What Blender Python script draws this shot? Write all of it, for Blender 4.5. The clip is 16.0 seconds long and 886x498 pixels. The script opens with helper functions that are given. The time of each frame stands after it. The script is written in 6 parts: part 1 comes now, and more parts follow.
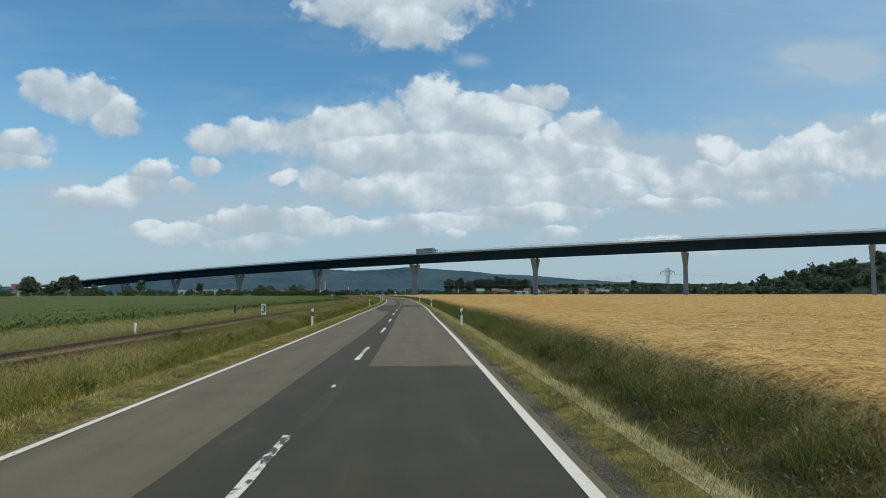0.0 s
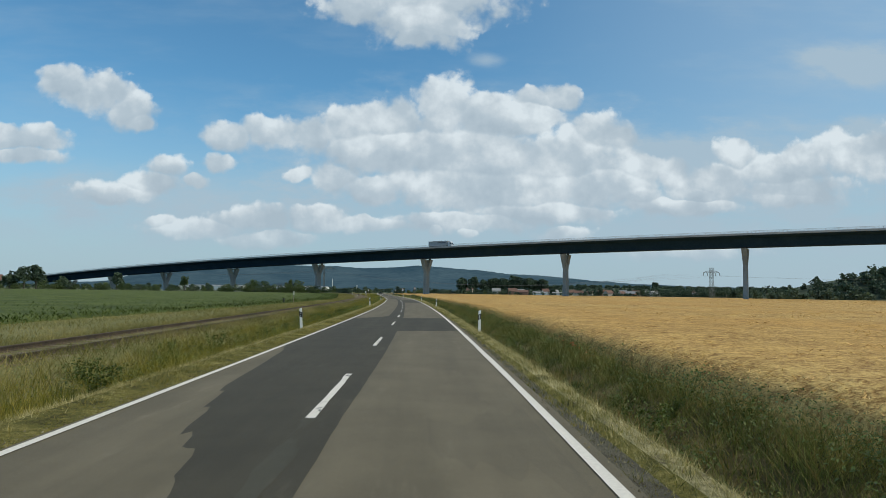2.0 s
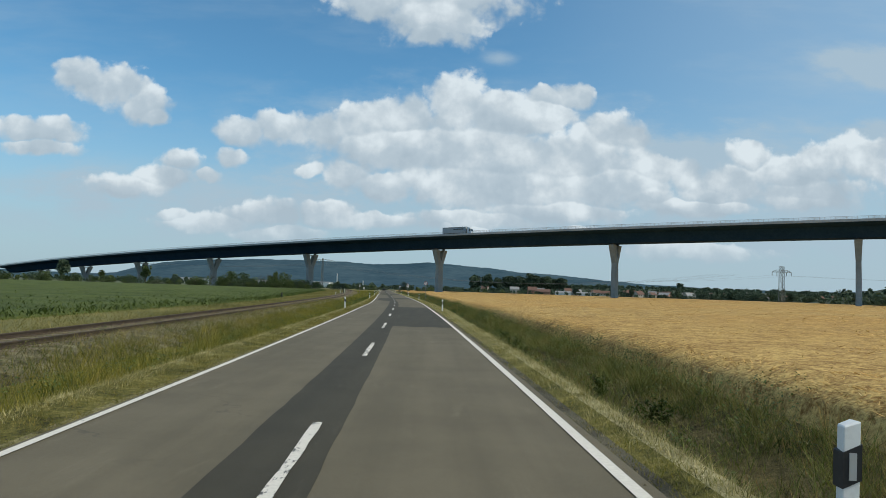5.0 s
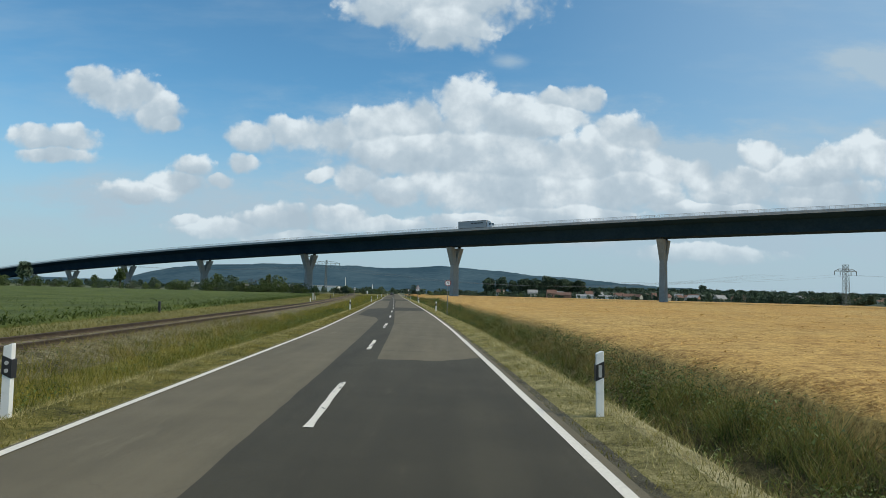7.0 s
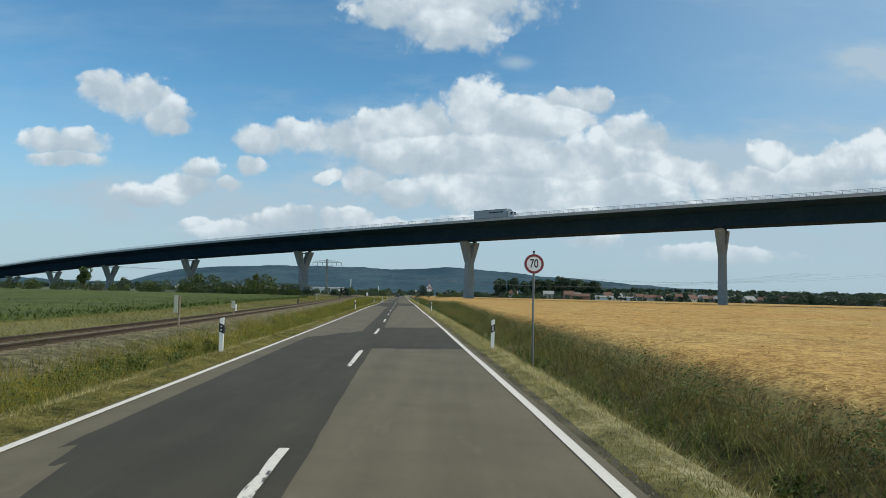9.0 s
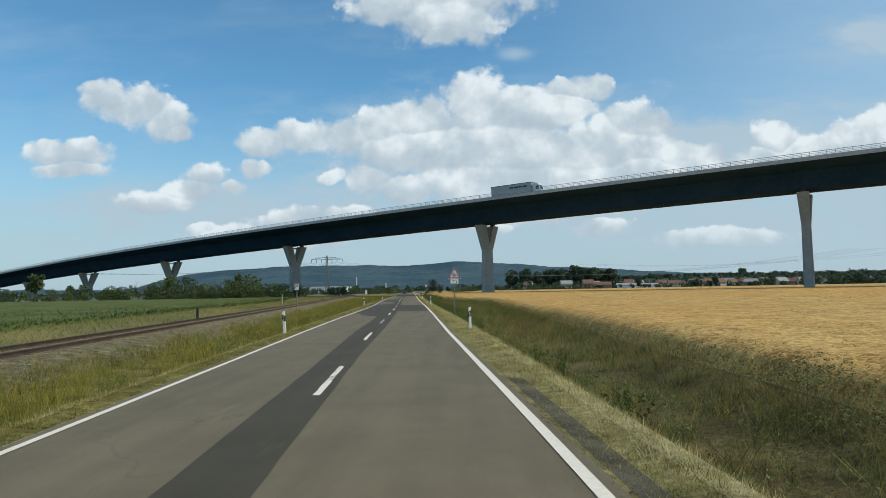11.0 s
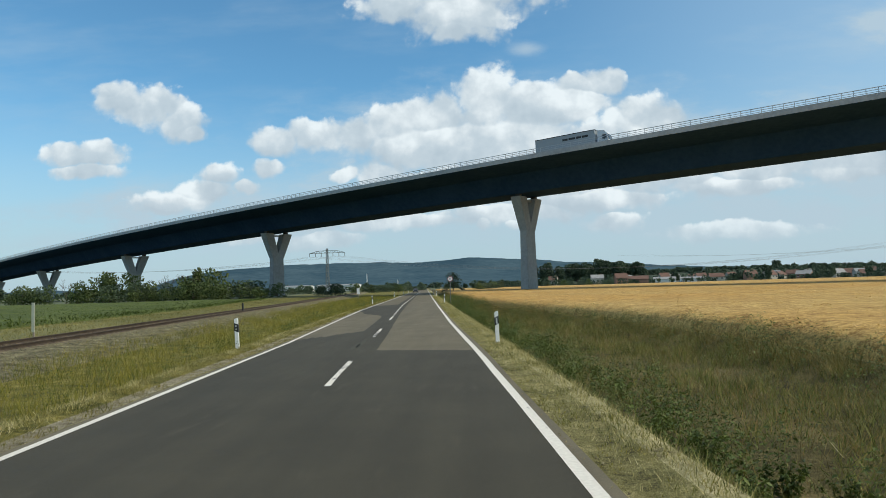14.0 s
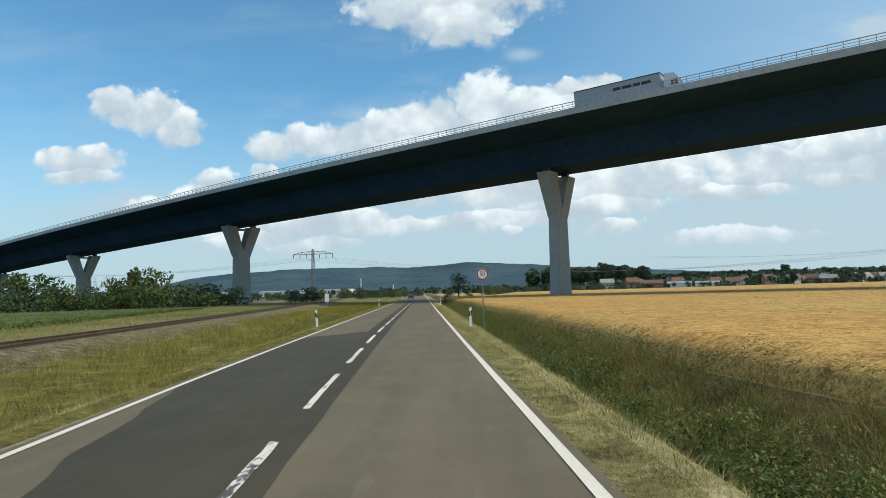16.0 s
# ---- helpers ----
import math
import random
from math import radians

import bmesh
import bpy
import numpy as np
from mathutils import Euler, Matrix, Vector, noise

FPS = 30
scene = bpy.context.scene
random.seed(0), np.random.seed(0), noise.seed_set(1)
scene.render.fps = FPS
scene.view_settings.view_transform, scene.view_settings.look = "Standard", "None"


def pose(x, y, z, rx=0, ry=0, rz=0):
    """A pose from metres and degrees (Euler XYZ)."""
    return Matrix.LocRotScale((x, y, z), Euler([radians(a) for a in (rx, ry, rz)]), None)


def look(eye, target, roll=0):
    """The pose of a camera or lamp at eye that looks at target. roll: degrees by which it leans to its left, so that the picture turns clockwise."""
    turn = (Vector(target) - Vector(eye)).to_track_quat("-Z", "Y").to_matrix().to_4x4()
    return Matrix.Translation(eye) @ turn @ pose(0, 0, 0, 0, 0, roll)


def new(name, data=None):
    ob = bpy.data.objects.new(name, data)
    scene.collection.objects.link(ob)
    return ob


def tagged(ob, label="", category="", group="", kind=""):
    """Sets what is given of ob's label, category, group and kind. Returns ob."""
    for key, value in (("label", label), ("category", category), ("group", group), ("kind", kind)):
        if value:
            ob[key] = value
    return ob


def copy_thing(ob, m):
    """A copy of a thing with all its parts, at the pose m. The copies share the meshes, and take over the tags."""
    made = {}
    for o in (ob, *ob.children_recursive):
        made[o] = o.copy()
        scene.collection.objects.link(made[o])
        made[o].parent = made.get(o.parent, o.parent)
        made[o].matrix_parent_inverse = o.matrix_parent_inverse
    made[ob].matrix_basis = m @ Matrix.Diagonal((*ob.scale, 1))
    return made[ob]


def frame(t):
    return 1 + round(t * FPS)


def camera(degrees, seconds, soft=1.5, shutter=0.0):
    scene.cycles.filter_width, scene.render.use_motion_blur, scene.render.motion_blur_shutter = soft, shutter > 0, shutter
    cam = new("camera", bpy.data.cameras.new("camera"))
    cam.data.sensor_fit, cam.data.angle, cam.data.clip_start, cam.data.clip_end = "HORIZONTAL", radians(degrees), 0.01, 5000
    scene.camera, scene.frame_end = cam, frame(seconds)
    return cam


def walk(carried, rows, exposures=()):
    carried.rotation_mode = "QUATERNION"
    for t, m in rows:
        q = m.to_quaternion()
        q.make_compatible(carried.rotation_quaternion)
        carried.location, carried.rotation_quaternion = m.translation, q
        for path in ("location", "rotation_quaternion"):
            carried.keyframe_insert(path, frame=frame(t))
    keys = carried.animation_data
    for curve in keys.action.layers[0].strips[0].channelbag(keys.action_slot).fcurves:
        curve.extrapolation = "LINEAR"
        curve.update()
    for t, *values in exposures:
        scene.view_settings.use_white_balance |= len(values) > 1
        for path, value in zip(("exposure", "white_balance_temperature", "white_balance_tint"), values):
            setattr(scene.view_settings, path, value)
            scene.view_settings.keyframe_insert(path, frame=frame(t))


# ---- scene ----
cam = camera(68.4, 16.0, soft=0.5)
# seconds, eye, a point ahead, roll
PATH = [
    (0, (0.0, 0.0, 1.737), (0.493, 9.965, 2.416), -0.09),
    (0.5, (0.1, 14.304, 1.739), (0.533, 24.272, 2.4), 0.20),
    (1, (0.13, 28.533, 1.739), (0.529, 38.504, 2.377), 0.36),
    (1.5, (0.082, 42.498, 1.744), (0.453, 52.469, 2.414), 0.97),
    (2, (0.049, 56.172, 1.734), (0.364, 66.145, 2.399), 0.85),
    (2.5, (-0.011, 69.611, 1.74), (0.275, 79.588, 2.362), 0.87),
    (3, (-0.126, 82.707, 1.73), (0.132, 92.683, 2.373), 1.05),
    (3.5, (-0.265, 95.512, 1.745), (-0.005, 105.488, 2.388), 1.52),
    (4, (-0.463, 107.896, 1.734), (-0.232, 117.873, 2.36), 1.57),
    (6.5, (-2.009, 165.774, 1.747), (-1.977, 175.753, 2.392), 1.86),
    (7, (-2.394, 176.696, 1.748), (-2.402, 186.672, 2.427), 1.49),
    (7.5, (-2.807, 187.327, 1.74), (-2.855, 197.304, 2.408), 1.45),
    (8, (-3.274, 197.655, 1.746), (-3.339, 207.633, 2.409), 1.76),
    (8.5, (-3.814, 207.821, 1.726), (-3.917, 217.799, 2.393), 1.63),
    (9, (-4.41, 218.029, 1.729), (-4.536, 228.004, 2.429), 1.34),
    (11.5, (-7.543, 268.919, 1.742), (-7.837, 278.896, 2.355), -1.60),
    (12, (-8.253, 278.987, 1.744), (-8.6, 288.961, 2.373), -1.88),
    (12.5, (-8.949, 288.834, 1.746), (-9.289, 298.809, 2.369), -1.79),
    (13, (-9.57, 298.425, 1.731), (-9.957, 308.399, 2.34), -1.82),
    (13.5, (-10.24, 307.891, 1.745), (-10.646, 317.865, 2.326), -1.73),
    (14, (-10.976, 317.253, 1.734), (-11.406, 327.227, 2.311), -1.66),
    (14.5, (-11.745, 326.724, 1.729), (-12.177, 336.697, 2.332), -1.48),
    (15, (-12.498, 336.36, 1.738), (-12.923, 346.332, 2.36), -1.42),
    (15.5, (-13.285, 346.006, 1.735), (-13.689, 355.977, 2.372), -1.50),
    (16, (-14.052, 355.571, 1.737), (-14.424, 365.543, 2.39), -1.65),
]
walk(cam, [(t, look(eye, target, roll)) for t, eye, target, roll in PATH],
     [(0.0, -0.43, 6500, 10), (4.0, -0.41, 6500, 10), (6.5, -0.36, 6500, 10), (9.0, -0.33, 6520, 10), (11.5, -0.27, 6600, 10), (14.0, -0.19, 6650, 10), (16.0, -0.1, 6690, 10)])

# ---- light ----
SUN_AZ = 106.0  # clockwise from +y
SUN_EL = 46.0
scene.view_settings.exposure = 0.0

sun_data = bpy.data.lights.new("sun", "SUN")
sun_data.energy = 3.3
sun_data.angle = radians(0.55)
sun_data.color = (1.0, 0.89, 0.69)
sun = new("sun", sun_data)
_d = Vector((math.sin(radians(SUN_AZ)) * math.cos(radians(SUN_EL)), math.cos(radians(SUN_AZ)) * math.cos(radians(SUN_EL)), math.sin(radians(SUN_EL))))
sun.matrix_world = look(_d * 60, (0, 0, 0))

# the cumulus bank: centre and half-size of each puff, as tangents of the bearing and of the height
CLOUDS = {
    "overhead": [(-0.014, 0.479, 0.165, 0.057), (-0.004, 0.433, 0.098, 0.042), (-0.016, 0.404, 0.043, 0.022), (-0.102, 0.453, 0.062, 0.028)],
    "west": [(-0.550, 0.319, 0.043, 0.026), (-0.568, 0.330, 0.023, 0.015), (-0.500, 0.305, 0.058, 0.035), (-0.454, 0.280, 0.044, 0.028), (-0.435, 0.261, 0.026, 0.016)],
    "low_west": [(-0.588, 0.228, 0.053, 0.022), (-0.628, 0.230, 0.053, 0.019), (-0.604, 0.201, 0.062, 0.014)],
    "small": [(-0.391, 0.189, 0.038, 0.020), (-0.412, 0.166, 0.052, 0.020), (-0.351, 0.169, 0.022, 0.012), (-0.464, 0.150, 0.066, 0.018), (-0.317, 0.199, 0.026, 0.014), (-0.191, 0.182, 0.021, 0.012)],
    "main_top": [(-0.306, 0.239, 0.044, 0.017), (-0.232, 0.251, 0.050, 0.023), (-0.174, 0.248, 0.053, 0.028), (-0.117, 0.263, 0.052, 0.030), (-0.052, 0.274, 0.064, 0.035), (0.032, 0.289, 0.054, 0.047), (0.093, 0.282, 0.062, 0.038), (0.155, 0.277, 0.058, 0.036), (0.207, 0.316, 0.037, 0.021), (0.172, 0.310, 0.032, 0.016), (0.276, 0.257, 0.047, 0.034), (0.306, 0.253, 0.026, 0.025), (0.345, 0.201, 0.048, 0.026), (0.385, 0.197, 0.029, 0.024), (0.430, 0.172, 0.040, 0.020)],
    "main_low": [(-0.032, 0.221, 0.158, 0.039), (0.091, 0.220, 0.166, 0.051), (0.222, 0.215, 0.114, 0.044), (-0.140, 0.179, 0.041, 0.025), (-0.083, 0.158, 0.058, 0.023), (0.092, 0.167, 0.200, 0.039), (0.266, 0.168, 0.096, 0.033), (0.336, 0.160, 0.037, 0.022)],
    "east": [(0.493, 0.228, 0.039, 0.024), (0.475, 0.189, 0.044, 0.032), (0.545, 0.200, 0.035, 0.023), (0.615, 0.218, 0.052, 0.032), (0.667, 0.233, 0.053, 0.034), (0.580, 0.177, 0.113, 0.026), (0.746, 0.230, 0.095, 0.045)],
    "horizon": [(-0.256, 0.112, 0.063, 0.021), (-0.168, 0.111, 0.054, 0.018), (-0.343, 0.096, 0.081, 0.015), (-0.396, 0.105, 0.027, 0.010), (-0.081, 0.104, 0.079, 0.012), (0.058, 0.113, 0.122, 0.017), (0.180, 0.129, 0.139, 0.017), (0.397, 0.144, 0.113, 0.014), (0.571, 0.162, 0.078, 0.014)],
    "low": [(0.305, 0.176, 0.075, 0.024), (0.438, 0.182, 0.06, 0.022), (0.556, 0.2, 0.07, 0.028), (-0.16, 0.114, 0.03, 0.018), (0.022, 0.1, 0.014, 0.014), (0.07, 0.094, 0.018, 0.01), (0.22, 0.094, 0.05, 0.012), (-0.235, 0.082, 0.08, 0.012), (0.41, 0.074, 0.12, 0.014)],
}


def link(nt, a, b):
    nt.links.new(a, b)


def calc(nt, op, a, b=None, c=None, clamp=False):
    n = nt.nodes.new("ShaderNodeMath")
    n.operation, n.use_clamp = op, clamp
    for k, v in enumerate((a, b, c)):
        if v is None:
            continue
        if isinstance(v, (int, float)):
            n.inputs[k].default_value = v
        else:
            link(nt, v, n.inputs[k])
    return n.outputs[0]


def vcalc(nt, op, a, b=None):
    n = nt.nodes.new("ShaderNodeVectorMath")
    n.operation = op
    for k, v in enumerate((a, b)):
        if v is None:
            continue
        if isinstance(v, tuple):
            n.inputs[k].default_value = v
        else:
            link(nt, v, n.inputs[k])
    return n.outputs["Value"] if op in ("LENGTH", "DOT_PRODUCT") else n.outputs[0]


def step(nt, v, lo, hi, a=0.0, b=1.0):
    n = nt.nodes.new("ShaderNodeMapRange")
    n.interpolation_type = "SMOOTHSTEP"
    link(nt, v, n.inputs[0])
    for k, x in zip((1, 2, 3, 4), (lo, hi, a, b)):
        n.inputs[k].default_value = x
    return n.outputs[0]


def fuzz(nt, vec, scale, detail=4.0, rough=0.55, colour=False):
    n = nt.nodes.new("ShaderNodeTexNoise")
    link(nt, vec, n.inputs["Vector"])
    n.inputs["Scale"].default_value, n.inputs["Detail"].default_value, n.inputs["Roughness"].default_value = scale, detail, rough
    return n.outputs[1 if colour else 0]


def blend(nt, f, a, b):
    n = nt.nodes.new("ShaderNodeMix")
    n.data_type = "RGBA"
    if isinstance(f, float):
        n.inputs[0].default_value = f
    else:
        link(nt, f, n.inputs[0])
    for k, v in ((6, a), (7, b)):
        if isinstance(v, tuple):
            n.inputs[k].default_value = (*v, 1)
        else:
            link(nt, v, n.inputs[k])
    return n.outputs[2]


def cloud_group():
    g = bpy.data.node_groups.new("cloud_bank", "ShaderNodeTree")
    g.interface.new_socket("Vector", in_out="INPUT", socket_type="NodeSocketVector")
    g.interface.new_socket("Density", in_out="OUTPUT", socket_type="NodeSocketFloat")
    g.interface.new_socket("Body", in_out="OUTPUT", socket_type="NodeSocketFloat")
    gi, go = g.nodes.new("NodeGroupInput"), g.nodes.new("NodeGroupOutput")
    p = gi.outputs[0]
    warp = vcalc(g, "SUBTRACT", fuzz(g, p, 11.0, 3.0, 0.55, True), (0.5, 0.5, 0.5))
    q = vcalc(g, "ADD", p, vcalc(g, "MULTIPLY", warp, (0.042, 0.036, 0.0)))
    best = height = None
    sep = g.nodes.new("ShaderNodeSeparateXYZ")
    link(g, q, sep.inputs[0])
    for puffs in CLOUDS.values():
        for u, v, a, b in puffs:
            off = vcalc(g, "MULTIPLY", vcalc(g, "SUBTRACT", q, (u, v - 0.004, 0.0)), (0.93 / a, 0.83 / b, 0.0))
            d = calc(g, "SUBTRACT", 1.0, vcalc(g, "LENGTH", off))
            t = calc(g, "MULTIPLY_ADD", sep.outputs[1], 0.8 / b, -0.8 * v / b)
            if best is None:
                best, height = d, t
            else:
                f = step(g, calc(g, "SUBTRACT", d, best), -0.16, 0.16)
                height = calc(g, "MULTIPLY_ADD", f, calc(g, "SUBTRACT", t, height), height)
                best = calc(g, "SMOOTH_MAX", best, d, 0.12)
    fine = calc(g, "SUBTRACT", fuzz(g, p, 15.0, 9.0, 0.63), 0.5)
    cell = g.nodes.new("ShaderNodeTexVoronoi")
    cell.feature, cell.voronoi_dimensions = "SMOOTH_F1", "2D"
    cell.inputs["Scale"].default_value, cell.inputs["Detail"].default_value, cell.inputs["Smoothness"].default_value = 34.0, 2.0, 0.4
    link(g, q, cell.inputs["Vector"])
    puff = calc(g, "SUBTRACT", 0.5, cell.outputs["Distance"])
    rough = calc(g, "ADD", calc(g, "MULTIPLY", fine, 1.35), calc(g, "MULTIPLY", puff, 0.36))
    link(g, calc(g, "ADD", calc(g, "MULTIPLY_ADD", best, 1.2, 0.1), rough), go.inputs[0])
    link(g, calc(g, "ADD", height, calc(g, "MULTIPLY", puff, 0.4)), go.inputs[1])
    return g


def make_world():
    w = bpy.data.worlds.new("sky")
    scene.world = w
    w.use_nodes = True
    nt = w.node_tree
    nt.nodes.clear()
    out, bg = nt.nodes.new("ShaderNodeOutputWorld"), nt.nodes.new("ShaderNodeBackground")
    sky = nt.nodes.new("ShaderNodeTexSky")
    sky.sky_type, sky.sun_disc = "NISHITA", False
    sky.sun_elevation, sky.sun_rotation = radians(SUN_EL), radians(SUN_AZ)
    sky.altitude, sky.air_density, sky.dust_density, sky.ozone_density = 150, 1.0, 1.2, 1.6
    tc, sep = nt.nodes.new("ShaderNodeTexCoord"), nt.nodes.new("ShaderNodeSeparateXYZ")
    link(nt, tc.outputs["Generated"], sep.inputs[0])
    x, y, z = sep.outputs
    ahead = calc(nt, "MAXIMUM", y, 0.08)
    plane = nt.nodes.new("ShaderNodeCombineXYZ")
    link(nt, calc(nt, "DIVIDE", x, ahead), plane.inputs[0])
    link(nt, calc(nt, "DIVIDE", z, ahead), plane.inputs[1])
    g = cloud_group()
    here = nt.nodes.new("ShaderNodeGroup")
    here.node_tree = g
    link(nt, plane.outputs[0], here.inputs[0])
    shift = vcalc(nt, "ADD", plane.outputs[0], (0.012, 0.026, 0.0))
    relief = calc(nt, "SUBTRACT", fuzz(nt, plane.outputs[0], 11.0, 5.0, 0.5), fuzz(nt, shift, 11.0, 5.0, 0.5))
    lit = calc(nt, "ADD", calc(nt, "MULTIPLY", here.outputs[1], 0.3), calc(nt, "MULTIPLY_ADD", relief, 2.1, 0.5), clamp=True)
    n = nt.nodes.new("ShaderNodeMix")
    n.data_type = "FLOAT"
    link(nt, step(nt, lit, 0.3, 0.7), n.inputs[0])
    link(nt, step(nt, here.outputs[0], -0.12, 0.55), n.inputs[2]), link(nt, step(nt, here.outputs[0], -0.05, 0.3), n.inputs[3])
    cover = n.outputs[0]
    # elsewhere scattered cumulus
    wide = fuzz(nt, vcalc(nt, "MULTIPLY", tc.outputs["Generated"], (3.0, 3.0, 6.0)), 1.0, 6.0, 0.6)
    other = calc(nt, "MULTIPLY", step(nt, wide, 0.48, 0.6), step(nt, z, 0.02, 0.2))
    front = step(nt, y, 0.45, 0.6)
    n = nt.nodes.new("ShaderNodeMix")
    n.data_type = "FLOAT"
    link(nt, front, n.inputs[0]), link(nt, other, n.inputs[2]), link(nt, cover, n.inputs[3])
    alpha = calc(nt, "MULTIPLY", n.outputs[0], step(nt, z, 0.02, 0.13, 0.42, 0.96))
    # thin veils
    veil_v = vcalc(nt, "MULTIPLY", plane.outputs[0], (2.2, 9.0, 0.0))
    veil = calc(nt, "ADD", calc(nt, "MULTIPLY", step(nt, fuzz(nt, veil_v, 1.0, 5.0, 0.6), 0.45, 0.8), 0.28), step(nt, x, 0.0, 0.6, 0.0, 0.42))
    for u, v, a, b, k in [(0.69, 0.378, 0.13, 0.04, 0.75), (0.76, 0.268, 0.12, 0.03, 0.7), (0.095, 0.366, 0.035, 0.016, 0.6), (-0.6, 0.14, 0.2, 0.03, 0.4), (0.05, 0.23, 0.42, 0.1, 0.7), (0.52, 0.19, 0.36, 0.09, 0.6), (-0.36, 0.14, 0.32, 0.06, 0.55), (0.05, 0.1, 1.1, 0.07, 0.6)]:
        off = vcalc(nt, "MULTIPLY", vcalc(nt, "SUBTRACT", plane.outputs[0], (u, v, 0.0)), (1 / a, 1 / b, 0.0))
        wisp = calc(nt, "ADD", calc(nt, "SUBTRACT", 1.0, vcalc(nt, "LENGTH", off)), calc(nt, "MULTIPLY_ADD", fuzz(nt, vcalc(nt, "MULTIPLY", plane.outputs[0], (8.0, 20.0, 0.0)), 1.0, 6.0, 0.62), 1.6, -0.8))
        veil = calc(nt, "ADD", veil, calc(nt, "MULTIPLY", step(nt, wisp, -0.1, 0.9), k))
    veil = calc(nt, "MINIMUM", veil, 0.92)
    ramp = nt.nodes.new("ShaderNodeValToRGB")
    link(nt, lit, ramp.inputs[0])
    els = ramp.color_ramp.elements
    els.new(0.5), els.new(0.72)
    for k, (pos, col) in enumerate([(0.05, (0.66, 0.73, 0.79)), (0.36, (0.78, 0.835, 0.88)), (0.56, (0.95, 0.97, 0.985)), (0.78, (1.17, 1.165, 1.155))]):
        els[k].position, els[k].color = pos, (*col, 1)
    cloud_col = vcalc(nt, "MULTIPLY", ramp.outputs[0], (9.2, 10.3, 10.95))
    clear = vcalc(nt, "MULTIPLY", sky.outputs[0], (1.06, 1.86, 2.05))
    base = blend(nt, veil, clear, (6.0, 7.85, 9.3))
    haze = blend(nt, step(nt, z, 0.0, 0.3, 0.85, 0.0), base, (6.0, 7.85, 9.15))
    link(nt, blend(nt, alpha, haze, cloud_col), bg.inputs[0])
    bg.inputs[1].default_value = 0.088
    link(nt, bg.outputs[0], out.inputs[0])


make_world()

# ---- materials ----


def material(name, build):
    m = bpy.data.materials.new(name)
    m.use_nodes = True
    nt = m.node_tree
    bsdf = nt.nodes["Principled BSDF"]
    build(nt, bsdf)
    return m


def coords(nt):
    return nt.nodes.new("ShaderNodeNewGeometry").outputs["Position"]


def bump(nt, bsdf, height, strength=0.3, distance=0.02):
    b = nt.nodes.new("ShaderNodeBump")
    b.inputs["Strength"].default_value, b.inputs["Distance"].default_value = strength, distance
    link(nt, height, b.inputs["Height"])
    link(nt, b.outputs[0], bsdf.inputs["Normal"])


def rough_mat(name, dark, light, scale_big=0.3, scale_fine=8.0, rough=0.85, relief=0.3, dist=0.02, spec=0.3, metal=0.0):
    def build(nt, s):
        p = coords(nt)
        big, fine = fuzz(nt, p, scale_big, 4.0), fuzz(nt, p, scale_fine, 5.0, 0.65)
        f = calc(nt, "ADD", calc(nt, "MULTIPLY", big, 0.5), calc(nt, "MULTIPLY", fine, 0.5))
        link(nt, blend(nt, step(nt, f, 0.32, 0.68), dark, light), s.inputs["Base Color"])
        s.inputs["Roughness"].default_value, s.inputs["Metallic"].default_value = rough, metal
        s.inputs["Specular IOR Level"].default_value = spec
        if relief:
            bump(nt, s, fine, relief, dist)
    return material(name, build)


def asphalt(name, dark, light, warm):
    def build(nt, s):
        p = coords(nt)
        grain = fuzz(nt, p, 160.0, 3.0, 0.7)
        streak = fuzz(nt, vcalc(nt, "MULTIPLY", p, (1.6, 0.09, 1.0)), 1.0, 4.0)
        stain, speck = fuzz(nt, p, 0.7, 5.0, 0.6), fuzz(nt, p, 28.0, 4.0, 0.7)
        f = calc(nt, "ADD", calc(nt, "MULTIPLY", streak, 0.4), calc(nt, "ADD", calc(nt, "MULTIPLY", stain, 0.36), calc(nt, "MULTIPLY", speck, 0.24)))
        c = blend(nt, step(nt, f, 0.36, 0.66), dark, light)
        c = blend(nt, calc(nt, "MULTIPLY", step(nt, grain, 0.42, 0.72), 0.4), c, warm)
        smear = fuzz(nt, vcalc(nt, "MULTIPLY", p, (2.6, 0.5, 1.0)), 0.8, 6.0, 0.68)
        c = blend(nt, calc(nt, "MULTIPLY", step(nt, smear, 0.56, 0.76), 0.45), c, warm)
        cell = nt.nodes.new("ShaderNodeTexVoronoi")
        cell.feature = "DISTANCE_TO_EDGE"
        cell.inputs["Scale"].default_value = 0.32
        wob = vcalc(nt, "MULTIPLY", vcalc(nt, "SUBTRACT", fuzz(nt, p, 1.1, 4.0, 0.6, True), (0.5, 0.5, 0.5)), (1.6, 1.6, 0.0))
        link(nt, vcalc(nt, "ADD", p, wob), cell.inputs["Vector"])
        crack = calc(nt, "MULTIPLY", step(nt, cell.outputs["Distance"], 0.002, 0.009, 1.0, 0.0), step(nt, fuzz(nt, p, 0.16, 3.0), 0.52, 0.66, 0.0, 0.3))
        c = blend(nt, crack, c, (0.025, 0.024, 0.023))
        link(nt, c, s.inputs["Base Color"])
        link(nt, step(nt, grain, 0.2, 0.8, 0.72, 0.92), s.inputs["Roughness"])
        s.inputs["Specular IOR Level"].default_value = 0.35
        bump(nt, s, grain, 0.35, 0.006)
    return material(name, build)


